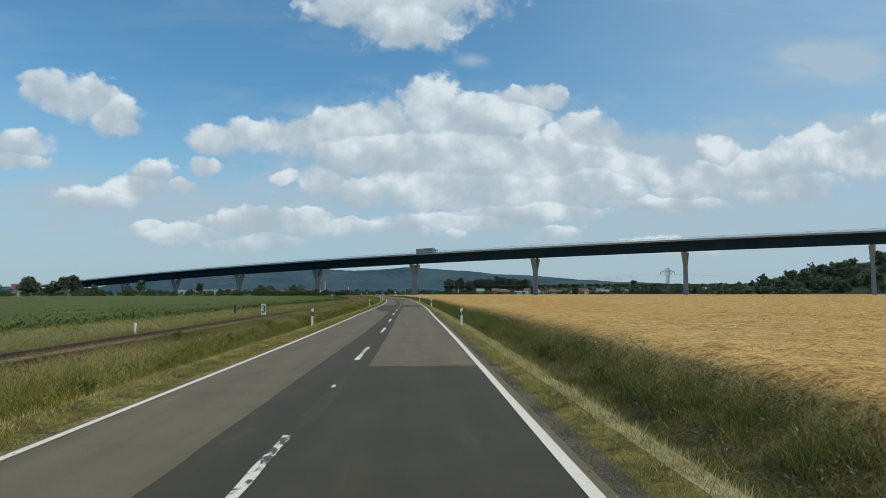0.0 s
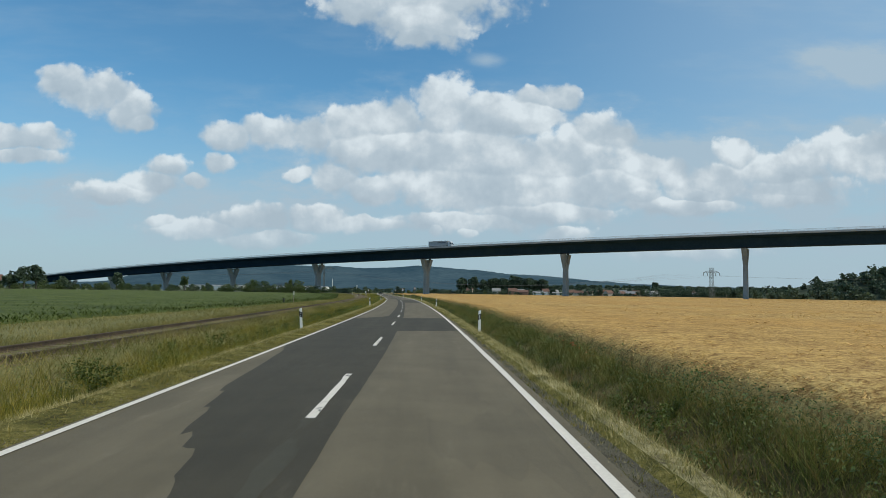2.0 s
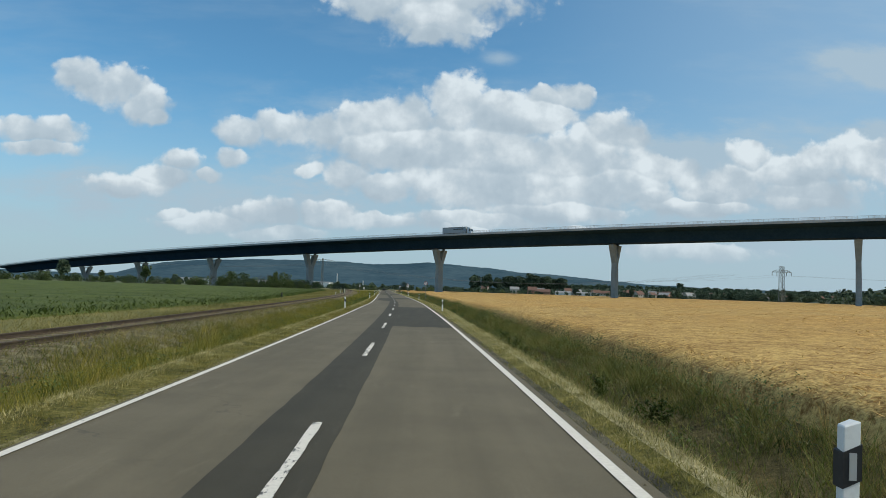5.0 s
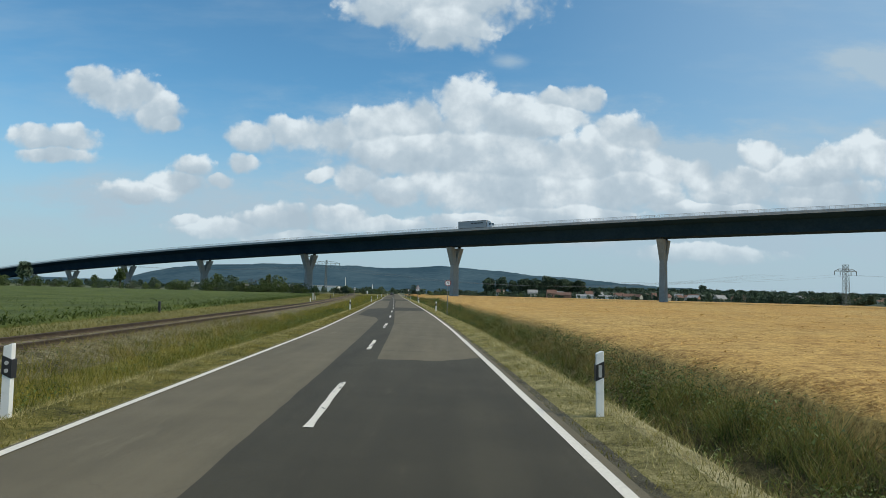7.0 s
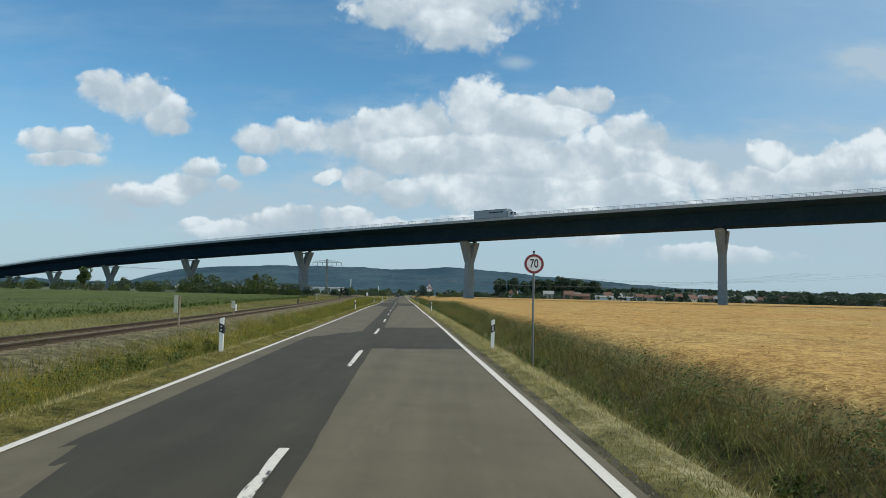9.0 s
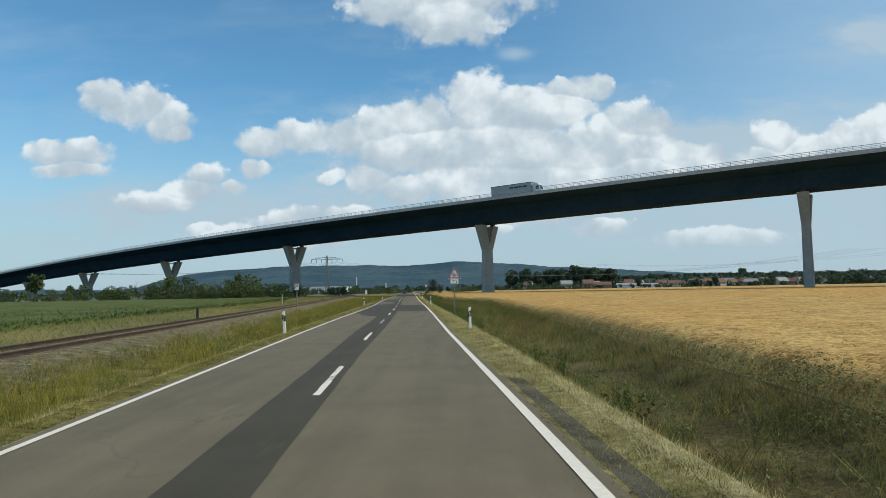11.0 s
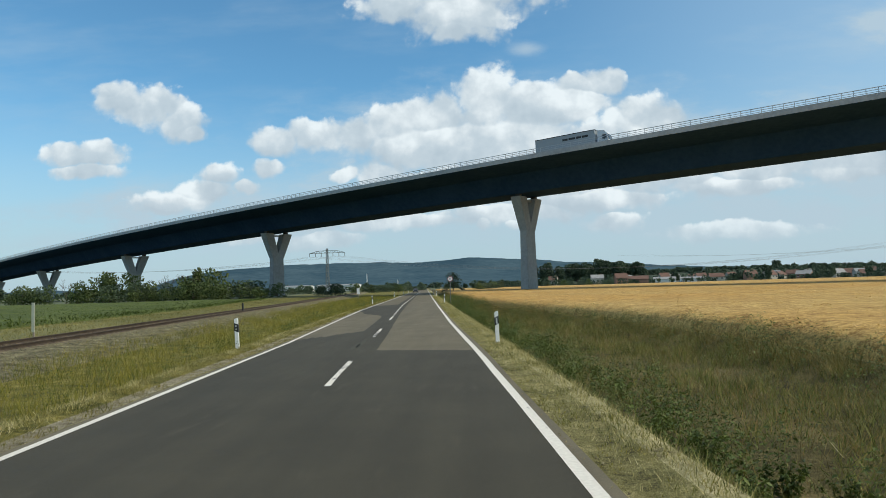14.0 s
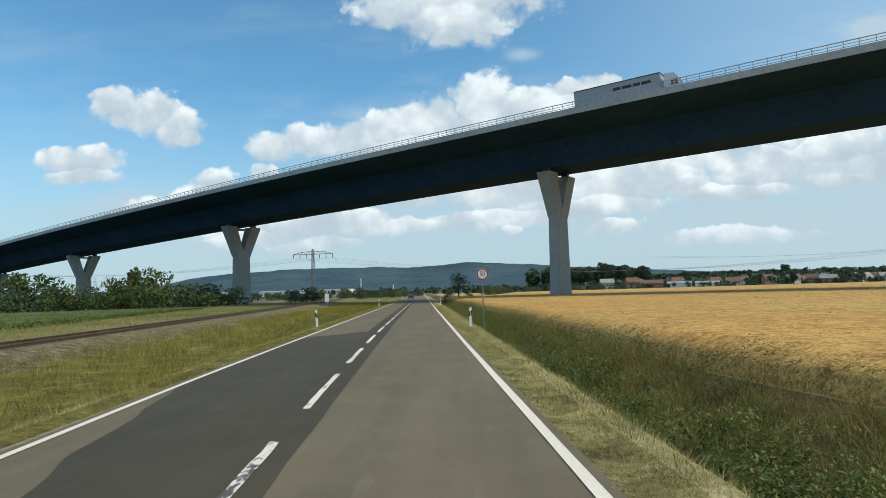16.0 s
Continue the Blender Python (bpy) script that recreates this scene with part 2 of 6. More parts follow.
def leafy(name, stops, patch=0.25, shine=0.3, rough=0.6):
    """Foliage: each blade its own tone out of the stops, drifting from patch to patch."""
    def build(nt, s):
        geo = nt.nodes.new("ShaderNodeNewGeometry")
        big = fuzz(nt, geo.outputs["Position"], patch, 3.0)
        f = calc(nt, "ADD", calc(nt, "MULTIPLY", geo.outputs["Random Per Island"], 0.55), calc(nt, "MULTIPLY", calc(nt, "SUBTRACT", big, 0.4), 1.6), clamp=True)
        ramp = nt.nodes.new("ShaderNodeValToRGB")
        link(nt, f, ramp.inputs[0])
        els = ramp.color_ramp.elements
        while len(els) < len(stops):
            els.new(0.5)
        for k, (at, col) in enumerate(stops):
            els[k].position, els[k].color = at, (*col, 1)
        link(nt, ramp.outputs[0], s.inputs["Base Color"])
        s.inputs["Roughness"].default_value = rough
        s.inputs["Specular IOR Level"].default_value = 0.25
        tr, mix, out = nt.nodes.new("ShaderNodeBsdfTranslucent"), nt.nodes.new("ShaderNodeMixShader"), nt.nodes["Material Output"]
        link(nt, ramp.outputs[0], tr.inputs[0])
        mix.inputs[0].default_value = shine
        link(nt, s.outputs[0], mix.inputs[1]), link(nt, tr.outputs[0], mix.inputs[2])
        link(nt, mix.outputs[0], out.inputs[0])
    return material(name, build)


def paint(name, colour, rough=0.5, dirt=0.25, metal=0.0, dirt_col=(0.2, 0.18, 0.15), scale=6.0):
    def build(nt, s):
        tc = nt.nodes.new("ShaderNodeTexCoord")
        f = step(nt, fuzz(nt, tc.outputs["Object"], scale, 6.0, 0.65), 0.5, 0.8)
        link(nt, blend(nt, calc(nt, "MULTIPLY", f, dirt), colour, dirt_col), s.inputs["Base Color"])
        s.inputs["Roughness"].default_value, s.inputs["Metallic"].default_value = rough, metal
    return material(name, build)


def worn_line(name, wear):
    """Road paint: chipped, with the asphalt showing through."""
    def build(nt, s):
        p = coords(nt)
        chip = fuzz(nt, vcalc(nt, "MULTIPLY", p, (1.0, 0.35, 1.0)), 9.0, 6.0, 0.7)
        zone = fuzz(nt, p, 0.35, 3.0)
        f = step(nt, calc(nt, "ADD", calc(nt, "MULTIPLY", chip, 0.65), calc(nt, "MULTIPLY", zone, 0.35)), wear, wear + 0.05)
        tint = blend(nt, fuzz(nt, p, 22.0, 5.0), (0.54, 0.5, 0.43), (0.86, 0.81, 0.72))
        link(nt, blend(nt, f, tint, (0.075, 0.073, 0.068)), s.inputs["Base Color"])
        s.inputs["Roughness"].default_value = 0.7
    return material(name, build)


M_ROAD = asphalt("asphalt_grey", (0.1, 0.0845, 0.0522), (0.154, 0.13, 0.083), (0.228, 0.194, 0.134))
M_DARK = asphalt("asphalt_dark", (0.035, 0.0306, 0.0188), (0.059, 0.0515, 0.0326), (0.112, 0.0965, 0.065))
M_STAIN = asphalt("stained_asphalt", (0.09, 0.0765, 0.0475), (0.14, 0.119, 0.0765), (0.205, 0.175, 0.121))
M_GRIT = rough_mat("dark_grit", (0.035, 0.034, 0.022), (0.19, 0.17, 0.115), 1.3, 42.0, 0.95, 1.0, 0.05)


def turf(name, soil, mid, tip, patch=1.3):
    """Short trodden grass: soil between blades, tussocks, straw tips."""
    def build(nt, s):
        p = coords(nt)
        big, tuft, fine = fuzz(nt, p, patch, 4.0, 0.6), fuzz(nt, p, 9.0, 4.0, 0.7), fuzz(nt, p, 55.0, 4.0, 0.75)
        f = calc(nt, "ADD", calc(nt, "MULTIPLY", big, 0.34), calc(nt, "ADD", calc(nt, "MULTIPLY", tuft, 0.3), calc(nt, "MULTIPLY", fine, 0.36)))
        c = blend(nt, step(nt, f, 0.4, 0.5), soil, mid)
        link(nt, blend(nt, step(nt, f, 0.49, 0.62), c, tip), s.inputs["Base Color"])
        s.inputs["Roughness"].default_value, s.inputs["Specular IOR Level"].default_value = 0.95, 0.2
        bump(nt, s, calc(nt, "ADD", calc(nt, "MULTIPLY", tuft, 0.6), calc(nt, "MULTIPLY", fine, 0.4)), 1.0, 0.09)
    return material(name, build)


M_DIRT = turf("pale_dirt", (0.1, 0.085, 0.055), (0.27, 0.235, 0.155), (0.46, 0.41, 0.29), 2.2)
M_SEAL = rough_mat("bitumen_seal", (0.02, 0.02, 0.021), (0.04, 0.04, 0.04), 1.0, 20.0, 0.6, 0.2)
M_LINE = worn_line("road_paint", 0.62)
M_DASH = worn_line("road_paint_chipped", 0.53)
M_WORN = worn_line("road_paint_worn", 0.475)
M_VERGE_R = turf("dry_verge_turf", (0.07, 0.06, 0.027), (0.22, 0.2, 0.076), (0.5, 0.43, 0.21))
M_CREST = turf("straw_crest", (0.12, 0.1, 0.05), (0.36, 0.32, 0.16), (0.68, 0.6, 0.36))
M_VERGE_L = turf("verge_turf", (0.03468, 0.036, 0.0096), (0.153, 0.14, 0.032), (0.3672, 0.31, 0.096))
M_DITCH = turf("ditch_turf", (0.022, 0.02, 0.008), (0.1, 0.085, 0.032), (0.24, 0.19, 0.085), 0.9)
M_STUBBLE = rough_mat("wheat_ground", (0.22, 0.15, 0.05), (0.4, 0.29, 0.11), 0.2, 6.0, 0.95, 0.5, 0.05)
M_MEADOW = rough_mat("meadow", (0.09, 0.1, 0.02975), (0.23, 0.205, 0.0748), 0.06, 3.0, 0.95, 0.6, 0.1)
M_FARLAND = rough_mat("far_fields", (0.065, 0.095, 0.05), (0.16, 0.16, 0.09), 0.004, 0.05, 0.95, 0.0)
M_BALLAST = turf("ballast_stone", (0.0372, 0.033, 0.01776), (0.1535, 0.135, 0.074), (0.3906, 0.355, 0.2072), 2.0)
M_STONE = leafy("crushed_stone", [(0.0, (0.047, 0.042, 0.02584)), (0.45, (0.1786, 0.15, 0.0798)), (0.8, (0.2726, 0.235, 0.1368)), (1.0, (0.3948, 0.36, 0.2204))], 0.8, 0.0, 0.9)
M_SLOPE = rough_mat("hazy_slope", (0.022, 0.036, 0.02), (0.052, 0.068, 0.036), 0.008, 0.06, 1.0, 0.0)
M_CROP = rough_mat("crop_ground", (0.03672, 0.06, 0.0104), (0.1275, 0.155, 0.0304), 0.15, 3.5, 0.95, 1.0, 0.25)
def canopy_build(nt, s):
    """Ripe ears from above: clumps, tufts and single ears; shade between them painted dark."""
    p = coords(nt)
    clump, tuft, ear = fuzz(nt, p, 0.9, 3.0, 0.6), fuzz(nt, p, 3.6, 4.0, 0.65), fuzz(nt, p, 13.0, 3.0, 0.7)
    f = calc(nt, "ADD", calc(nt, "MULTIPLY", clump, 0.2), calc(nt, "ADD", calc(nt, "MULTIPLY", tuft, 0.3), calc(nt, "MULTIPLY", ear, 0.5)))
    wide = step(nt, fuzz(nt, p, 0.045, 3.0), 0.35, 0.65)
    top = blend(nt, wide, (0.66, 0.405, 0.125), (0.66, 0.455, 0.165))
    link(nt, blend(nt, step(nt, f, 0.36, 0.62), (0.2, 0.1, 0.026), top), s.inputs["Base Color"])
    s.inputs["Roughness"].default_value, s.inputs["Specular IOR Level"].default_value = 0.9, 0.2
    bump(nt, s, f, 0.6, 0.2)


M_CANOPY = material("wheat_canopy", canopy_build)
M_SMEAR = asphalt("worn_asphalt", (0.043, 0.04, 0.026), (0.068, 0.063, 0.043), (0.115, 0.104, 0.073))
M_PALE = paint("weathered_pale_paint", (0.42, 0.44, 0.35), 0.7, 0.4)
# deck slab: blue-black base holds the underside's shade and offsets warm bounce
M_DECK = rough_mat("deck_concrete_shade", (0.017, 0.047, 0.108), (0.03, 0.067, 0.14), 0.1, 1.0, 0.9, 0.1, 0.02, 0.03)
M_CONC = rough_mat("bridge_concrete", (0.25, 0.285, 0.31), (0.38, 0.415, 0.44), 0.12, 1.4, 0.85, 0.15)
M_PIER = rough_mat("pier_concrete", (0.24, 0.265, 0.275), (0.34, 0.37, 0.38), 0.1, 1.1, 0.85, 0.15)
# girder: the same shade put into its base colour
M_GIRDER = rough_mat("girder_shade", (0.016, 0.045, 0.098), (0.029, 0.065, 0.13), 0.1, 1.0, 0.9, 0.1, 0.02, 0.03)
M_STEEL = paint("galvanised_steel", (0.42, 0.43, 0.44), 0.45, 0.4, 0.6)
M_RUST = rough_mat("rusty_rail", (0.05, 0.037, 0.026), (0.11, 0.078, 0.054), 1.5, 12.0, 0.7, 0.2, 0.01, 0.4, 0.3)
M_SLEEPER = rough_mat("sleeper_wood", (0.12, 0.09, 0.063), (0.26, 0.2, 0.145), 1.0, 12.0, 0.9, 0.4)
M_WHITE = paint("white_plastic", (0.78, 0.78, 0.76), 0.45, 0.35)
M_BLACK = paint("black_plastic", (0.018, 0.018, 0.02), 0.5, 0.2)
M_REFLECT = paint("reflector_glass", (0.75, 0.76, 0.78), 0.15, 0.1, 0.5)
M_RED = paint("sign_red", (0.2, 0.025, 0.035), 0.4, 0.2)
M_SIGN = paint("sign_white", (0.76, 0.76, 0.77), 0.4, 0.12)
M_POLE = paint("grey_pole", (0.2, 0.21, 0.21), 0.5, 0.4, 0.5)
M_WOODPOST = rough_mat("weathered_post", (0.16, 0.13, 0.1), (0.3, 0.26, 0.2), 2.0, 20.0, 0.9, 0.3)
M_LATTICE = paint("lattice_steel", (0.13, 0.15, 0.15), 0.5, 0.3, 0.4)
M_WIRE = paint("wire_aluminium", (0.2, 0.21, 0.22), 0.5, 0.1, 0.5)
M_BARK = rough_mat("bark", (0.05, 0.04, 0.03), (0.13, 0.11, 0.085), 1.0, 10.0, 0.95, 0.6)
M_LEAF = leafy("leaf_green", [(0.0, (0.03, 0.052, 0.018)), (0.5, (0.08, 0.115, 0.036)), (1.0, (0.17, 0.21, 0.08))], 0.15, 0.25)
# darkest leaf tone lifted towards blue: distance haze put into the colour
M_LEAF_D = leafy("leaf_dark_haze", [(0.0, (0.037, 0.06, 0.043)), (0.55, (0.07, 0.105, 0.062)), (1.0, (0.125, 0.17, 0.095))], 0.1, 0.25)
M_LEAF_P = leafy("leaf_pale", [(0.0, (0.03, 0.05, 0.02)), (0.5, (0.08, 0.11, 0.05)), (1.0, (0.3, 0.32, 0.22))], 0.2, 0.25)
M_GRASS_R = leafy("ditch_grass", [(0.0, (0.026, 0.044, 0.009)), (0.4, (0.155, 0.185, 0.04)), (0.72, (0.3, 0.285, 0.078)), (0.9, (0.37, 0.28, 0.1)), (1.0, (0.64, 0.55, 0.3))], 1.2, 0.26)
M_GRASS_B = leafy("bank_grass", [(0.0, (0.03, 0.034, 0.009)), (0.35, (0.16, 0.145, 0.038)), (0.65, (0.31, 0.24, 0.075)), (0.88, (0.38, 0.24, 0.08)), (1.0, (0.48, 0.38, 0.18))], 1.1, 0.24)
M_GRASS_D = leafy("dry_grass", [(0.0, (0.09, 0.095, 0.026)), (0.3, (0.3, 0.27, 0.095)), (0.6, (0.54, 0.46, 0.205)), (1.0, (0.8, 0.7, 0.42))], 1.1, 0.28)
M_GRASS_L = leafy("verge_grass", [(0.0, (0.03672, 0.058, 0.0072)), (0.4, (0.1785, 0.178, 0.024)), (0.75, (0.357, 0.29, 0.0496)), (1.0, (0.5814, 0.44, 0.144))], 0.9, 0.25)
M_GRASS_W = leafy("withered_grass", [(0.0, (0.035, 0.034, 0.01)), (0.35, (0.16, 0.13, 0.04)), (0.65, (0.37, 0.255, 0.09)), (0.88, (0.48, 0.3, 0.12)), (1.0, (0.7, 0.55, 0.29))], 1.0, 0.26)
M_GRASS_M = leafy("meadow_grass", [(0.0, (0.0765, 0.09, 0.0208)), (0.4, (0.1938, 0.175, 0.048)), (0.75, (0.3162, 0.26, 0.088)), (1.0, (0.4692, 0.4, 0.168))], 0.2, 0.2)
M_GRASS_S = leafy("mown_grass", [(0.0, (0.051, 0.062, 0.0112)), (0.4, (0.1887, 0.168, 0.0304)), (0.75, (0.3468, 0.27, 0.068)), (1.0, (0.4896, 0.41, 0.152))], 0.9, 0.22)
M_POPPY = leafy("poppy_petal", [(0.0, (0.3, 0.02, 0.012)), (1.0, (0.6, 0.05, 0.025))], 0.5, 0.35)
M_WEED = leafy("weed_leaf", [(0.0, (0.034, 0.054, 0.011)), (0.5, (0.1, 0.138, 0.028)), (1.0, (0.24, 0.28, 0.085))], 0.6, 0.28, 0.45)
M_WEED_O = leafy("olive_weed_leaf", [(0.0, (0.04, 0.05, 0.014)), (0.4, (0.14, 0.155, 0.045)), (0.75, (0.26, 0.24, 0.09)), (1.0, (0.4, 0.33, 0.16))], 1.4, 0.28, 0.5)
M_BEET = leafy("crop_leaf", [(0.0, (0.0306, 0.05, 0.0088)), (0.6, (0.0867, 0.12, 0.0224)), (1.0, (0.1734, 0.2, 0.052))], 0.2, 0.3)
M_WHEAT = leafy("ripe_wheat", [(0.0, (0.3, 0.165, 0.045)), (0.35, (0.54, 0.35, 0.115)), (0.75, (0.74, 0.52, 0.2)), (1.0, (0.84, 0.67, 0.35))], 0.5, 0.3)
M_EARS = leafy("wheat_ear_bunch", [(0.0, (0.32, 0.17, 0.046)), (0.3, (0.5, 0.295, 0.086)), (0.62, (0.74, 0.475, 0.16)), (1.0, (0.88, 0.68, 0.35))], 1.5, 0.32)
# ridge forest, with the blue of distance haze mixed into the base colour
M_HILL = rough_mat("far_forest_haze", (0.035, 0.072, 0.1), (0.075, 0.12, 0.145), 0.004, 0.03, 1.0, 0.0, 0.0, 0.0)
M_PLASTER = paint("house_plaster", (0.42, 0.39, 0.33), 0.8, 0.3)
M_PLASTER_W = paint("white_plaster", (0.72, 0.72, 0.7), 0.8, 0.2)
M_BRICK = paint("brick_wall", (0.3, 0.17, 0.12), 0.85, 0.3)
M_ROOF = rough_mat("clay_tiles", (0.12, 0.068, 0.052), (0.2, 0.118, 0.092), 0.5, 3.0, 0.85, 0.3)
M_ROOF_G = rough_mat("grey_roof", (0.2, 0.2, 0.2), (0.36, 0.36, 0.36), 0.5, 3.0, 0.8, 0.2)
M_PANE = paint("window_dark", (0.03, 0.035, 0.04), 0.1, 0.05)
M_TRUCK = paint("lorry_grey", (0.3, 0.33, 0.35), 0.5, 0.2, 0.0, (0.2, 0.2, 0.2), 0.6)
M_CAB = paint("lorry_cab_white", (0.6, 0.62, 0.64), 0.35, 0.15)
M_TYRE = paint("rubber", (0.02, 0.02, 0.02), 0.8, 0.2)
M_CAR = paint("dark_car_paint", (0.03, 0.035, 0.045), 0.25, 0.1, 0.2)
M_GLASS = paint("car_glass", (0.02, 0.025, 0.03), 0.06, 0.0)

# ---- plan of the road and what runs along it ----


def curve_x(y):
    """The road's centre line."""
    u = min(max(y, 0.0), 380.0) / 100
    x = 0.11695 * u**4 - 0.73717 * u**3 - 0.23129 * u**2 + 0.90089 * u - 1.6471
    slope = (0.4678 * u**3 - 2.21151 * u**2 - 0.46258 * u + 0.90089) / 100
    return x + slope * (y - u * 100)


def table(y, pairs):
    ys, vs = zip(*pairs)
    return float(np.interp(y, ys, vs))


def rail_l(y):
    return table(y, [(-100, -8.0), (60, -8.2), (150, -8.8), (205, -9.2), (250, -9.7), (290, -10.8), (330, -12.1), (390, -14.7), (450, -18.0), (600, -28.0), (900, -52.0)])


def crop_l(y):
    return table(y, [(-100, -17.2), (90, -17.2), (140, -15.2), (200, -14.2), (235, -16.2), (265, -18.0), (300, -19.6), (330, -21.8), (360, -22.4), (395, -24.8), (430, -30.0), (480, -36.0), (600, -50.0)])


def wheat_l(y):
    return table(y, [(-100, 6.5), (45, 6.5), (70, 5.9), (95, 6.1), (118, 6.5), (180, 6.4), (230, 6.5), (270, 7.4), (293, 8.8), (318, 9.6), (336, 10.7), (350, 10.0), (360, 8.3), (369, 7.0), (400, 6.7), (900, 6.5)])


def verge_r(y):
    """Where the right verge breaks down into the ditch."""
    return table(y, [(0, 4.62), (14, 4.56), (28, 4.55), (68, 4.27), (80, 4.22), (95, 4.24), (120, 4.32), (170, 4.55), (190, 4.78), (205, 4.72), (213, 4.78), (226, 4.52), (240, 4.48), (285, 4.52), (330, 4.52), (400, 4.54)])


def edge_left(y):
    return table(y, [(-100, -2.75), (25, -2.72), (55, -2.95), (85, -2.85), (120, -2.72), (187, -2.85), (206, -2.7), (235, -2.97), (288, -3.2), (303, -3.1), (316, -2.85), (339, -2.65), (355, -2.92), (370, -3.15), (420, -3.1)])


def edge_right(y):
    return table(y, [(-100, 3.22), (25, 3.18), (50, 3.1), (70, 3.22), (88, 3.26), (108, 3.28), (125, 3.25), (187, 3.27), (208, 3.35), (226, 3.3), (242, 3.18), (285, 3.03), (297, 3.1), (308, 3.18), (335, 3.3), (347, 3.22), (364, 3.25), (420, 3.2)])


def at(l, y, z=0.0):
    return Vector((curve_x(y) + l, y, z))


def toe(y):
    """Reach of the ballast towards the road."""
    return table(y, [(0, 2.7), (240, 2.7), (330, 4.0), (600, 4.0)])


def ground_z(l, y):
    """Height of the ground at a distance l to the side of the centre line."""
    if l >= 0:
        w = wheat_l(y)
        v = verge_r(y)
        return table(l, [(0, -0.06), (3.4, -0.03), (3.72, -0.06), (v - 0.4, -0.01), (v - 0.08, -0.02), (v + 0.12, -0.2), (v + 0.42, -0.55), (max(w - 0.75, v + 0.62), -0.4), (w + 0.3, 0.0), (400, 0.0)])
    r = rail_l(y)
    return table(-l, [(0, -0.06), (3.1, -0.04), (3.42, -0.03), (3.8, 0.02), (4.4, -0.2), (min(5.6, -r - toe(y) - 0.3), -0.32), (-r - toe(y), -0.25), (-r - 1.55, 0.08), (-r + 1.55, 0.08), (-r + 2.6, -0.12), (-r + 6, 0.0)])


# ---- mesh helpers ----


def mesh_from(name, bm, mats, smooth=False):
    me = bpy.data.meshes.new(name)
    bm.to_mesh(me)
    bm.free()
    for m in mats if isinstance(mats, (list, tuple)) else [mats]:
        me.materials.append(m)
    if smooth:
        for p in me.polygons:
            p.use_smooth = True
    return me


def part(name, bm, mat, parent=None, label="", m=None, smooth=False):
    ob = new(name, mesh_from(name, bm, mat, smooth))
    if parent is not None:
        ob.parent = parent
    if m is not None:
        ob.matrix_basis = m
    if label:
        ob["label"] = label
    return ob


def shared(name, me, parent, m):
    ob = new(name, me)
    ob.parent = parent
    ob.matrix_basis = m
    return ob


def thing(name, label, category, group="", kind="", m=None):
    ob = new(name)
    if m is not None:
        ob.matrix_basis = m
    return tagged(ob, label, category, group, kind)


def box(bm, x0, x1, y0, y1, z0, z1, bevel=0.0):
    r = bmesh.ops.create_cube(bm, size=1.0)
    for v in r["verts"]:
        v.co = Vector(((x0 + x1) / 2 + v.co.x * (x1 - x0), (y0 + y1) / 2 + v.co.y * (y1 - y0), (z0 + z1) / 2 + v.co.z * (z1 - z0)))
    if bevel:
        bmesh.ops.bevel(bm, geom=list({e for v in r["verts"] for e in v.link_edges}), offset=bevel, segments=1, affect="EDGES")


def boxed(x0, x1, y0, y1, z0, z1, bevel=0.0):
    bm = bmesh.new()
    box(bm, x0, x1, y0, y1, z0, z1, bevel)
    return bm


def rod(bm, a, b, r, n=8, r2=None):
    a, b = Vector(a), Vector(b)
    d = b - a
    q = d.to_track_quat("Z", "Y").to_matrix().to_4x4()
    bmesh.ops.create_cone(bm, cap_ends=True, segments=n, radius1=r, radius2=r if r2 is None else r2, depth=d.length, matrix=Matrix.Translation((a + b) / 2) @ q)


def rodded(a, b, r, n=8, r2=None):
    bm = bmesh.new()
    rod(bm, a, b, r, n, r2)
    return bm


def slab(points, y0, y1):
    """A plate with the outline points (x, z), between y0 and y1."""
    bm = bmesh.new()
    front = [bm.verts.new((x, y0, z)) for x, z in points]
    back = [bm.verts.new((x, y1, z)) for x, z in points]
    bm.faces.new(front)
    bm.faces.new(back[::-1])
    for k in range(len(points)):
        j = (k + 1) % len(points)
        bm.faces.new((front[j], front[k], back[k], back[j]))
    bmesh.ops.recalc_face_normals(bm, faces=bm.faces)
    return bm


def ring_points(r, n=32, cx=0.0, cz=0.0):
    return [(cx + r * math.cos(2 * math.pi * k / n), cz + r * math.sin(2 * math.pi * k / n)) for k in range(n)]


def rounded(points, r, n=5):
    """The outline with its corners rounded."""
    out = []
    c = len(points)
    for k in range(c):
        p, a, b = Vector(points[k]), Vector(points[k - 1]), Vector(points[(k + 1) % c])
        u, v = (a - p).normalized(), (b - p).normalized()
        half = u.angle(v) / 2
        d = r / math.tan(half)
        s, e = p + u * d, p + v * d
        mid = p + (u + v).normalized() * (r / math.sin(half))
        a0 = math.atan2(s.y - mid.y, s.x - mid.x)
        a1 = math.atan2(e.y - mid.y, e.x - mid.x)
        while a1 - a0 > math.pi:
            a1 -= 2 * math.pi
        while a1 - a0 < -math.pi:
            a1 += 2 * math.pi
        out += [(mid.x + r * math.cos(a0 + (a1 - a0) * i / n), mid.y + r * math.sin(a0 + (a1 - a0) * i / n)) for i in range(n + 1)]
    return out


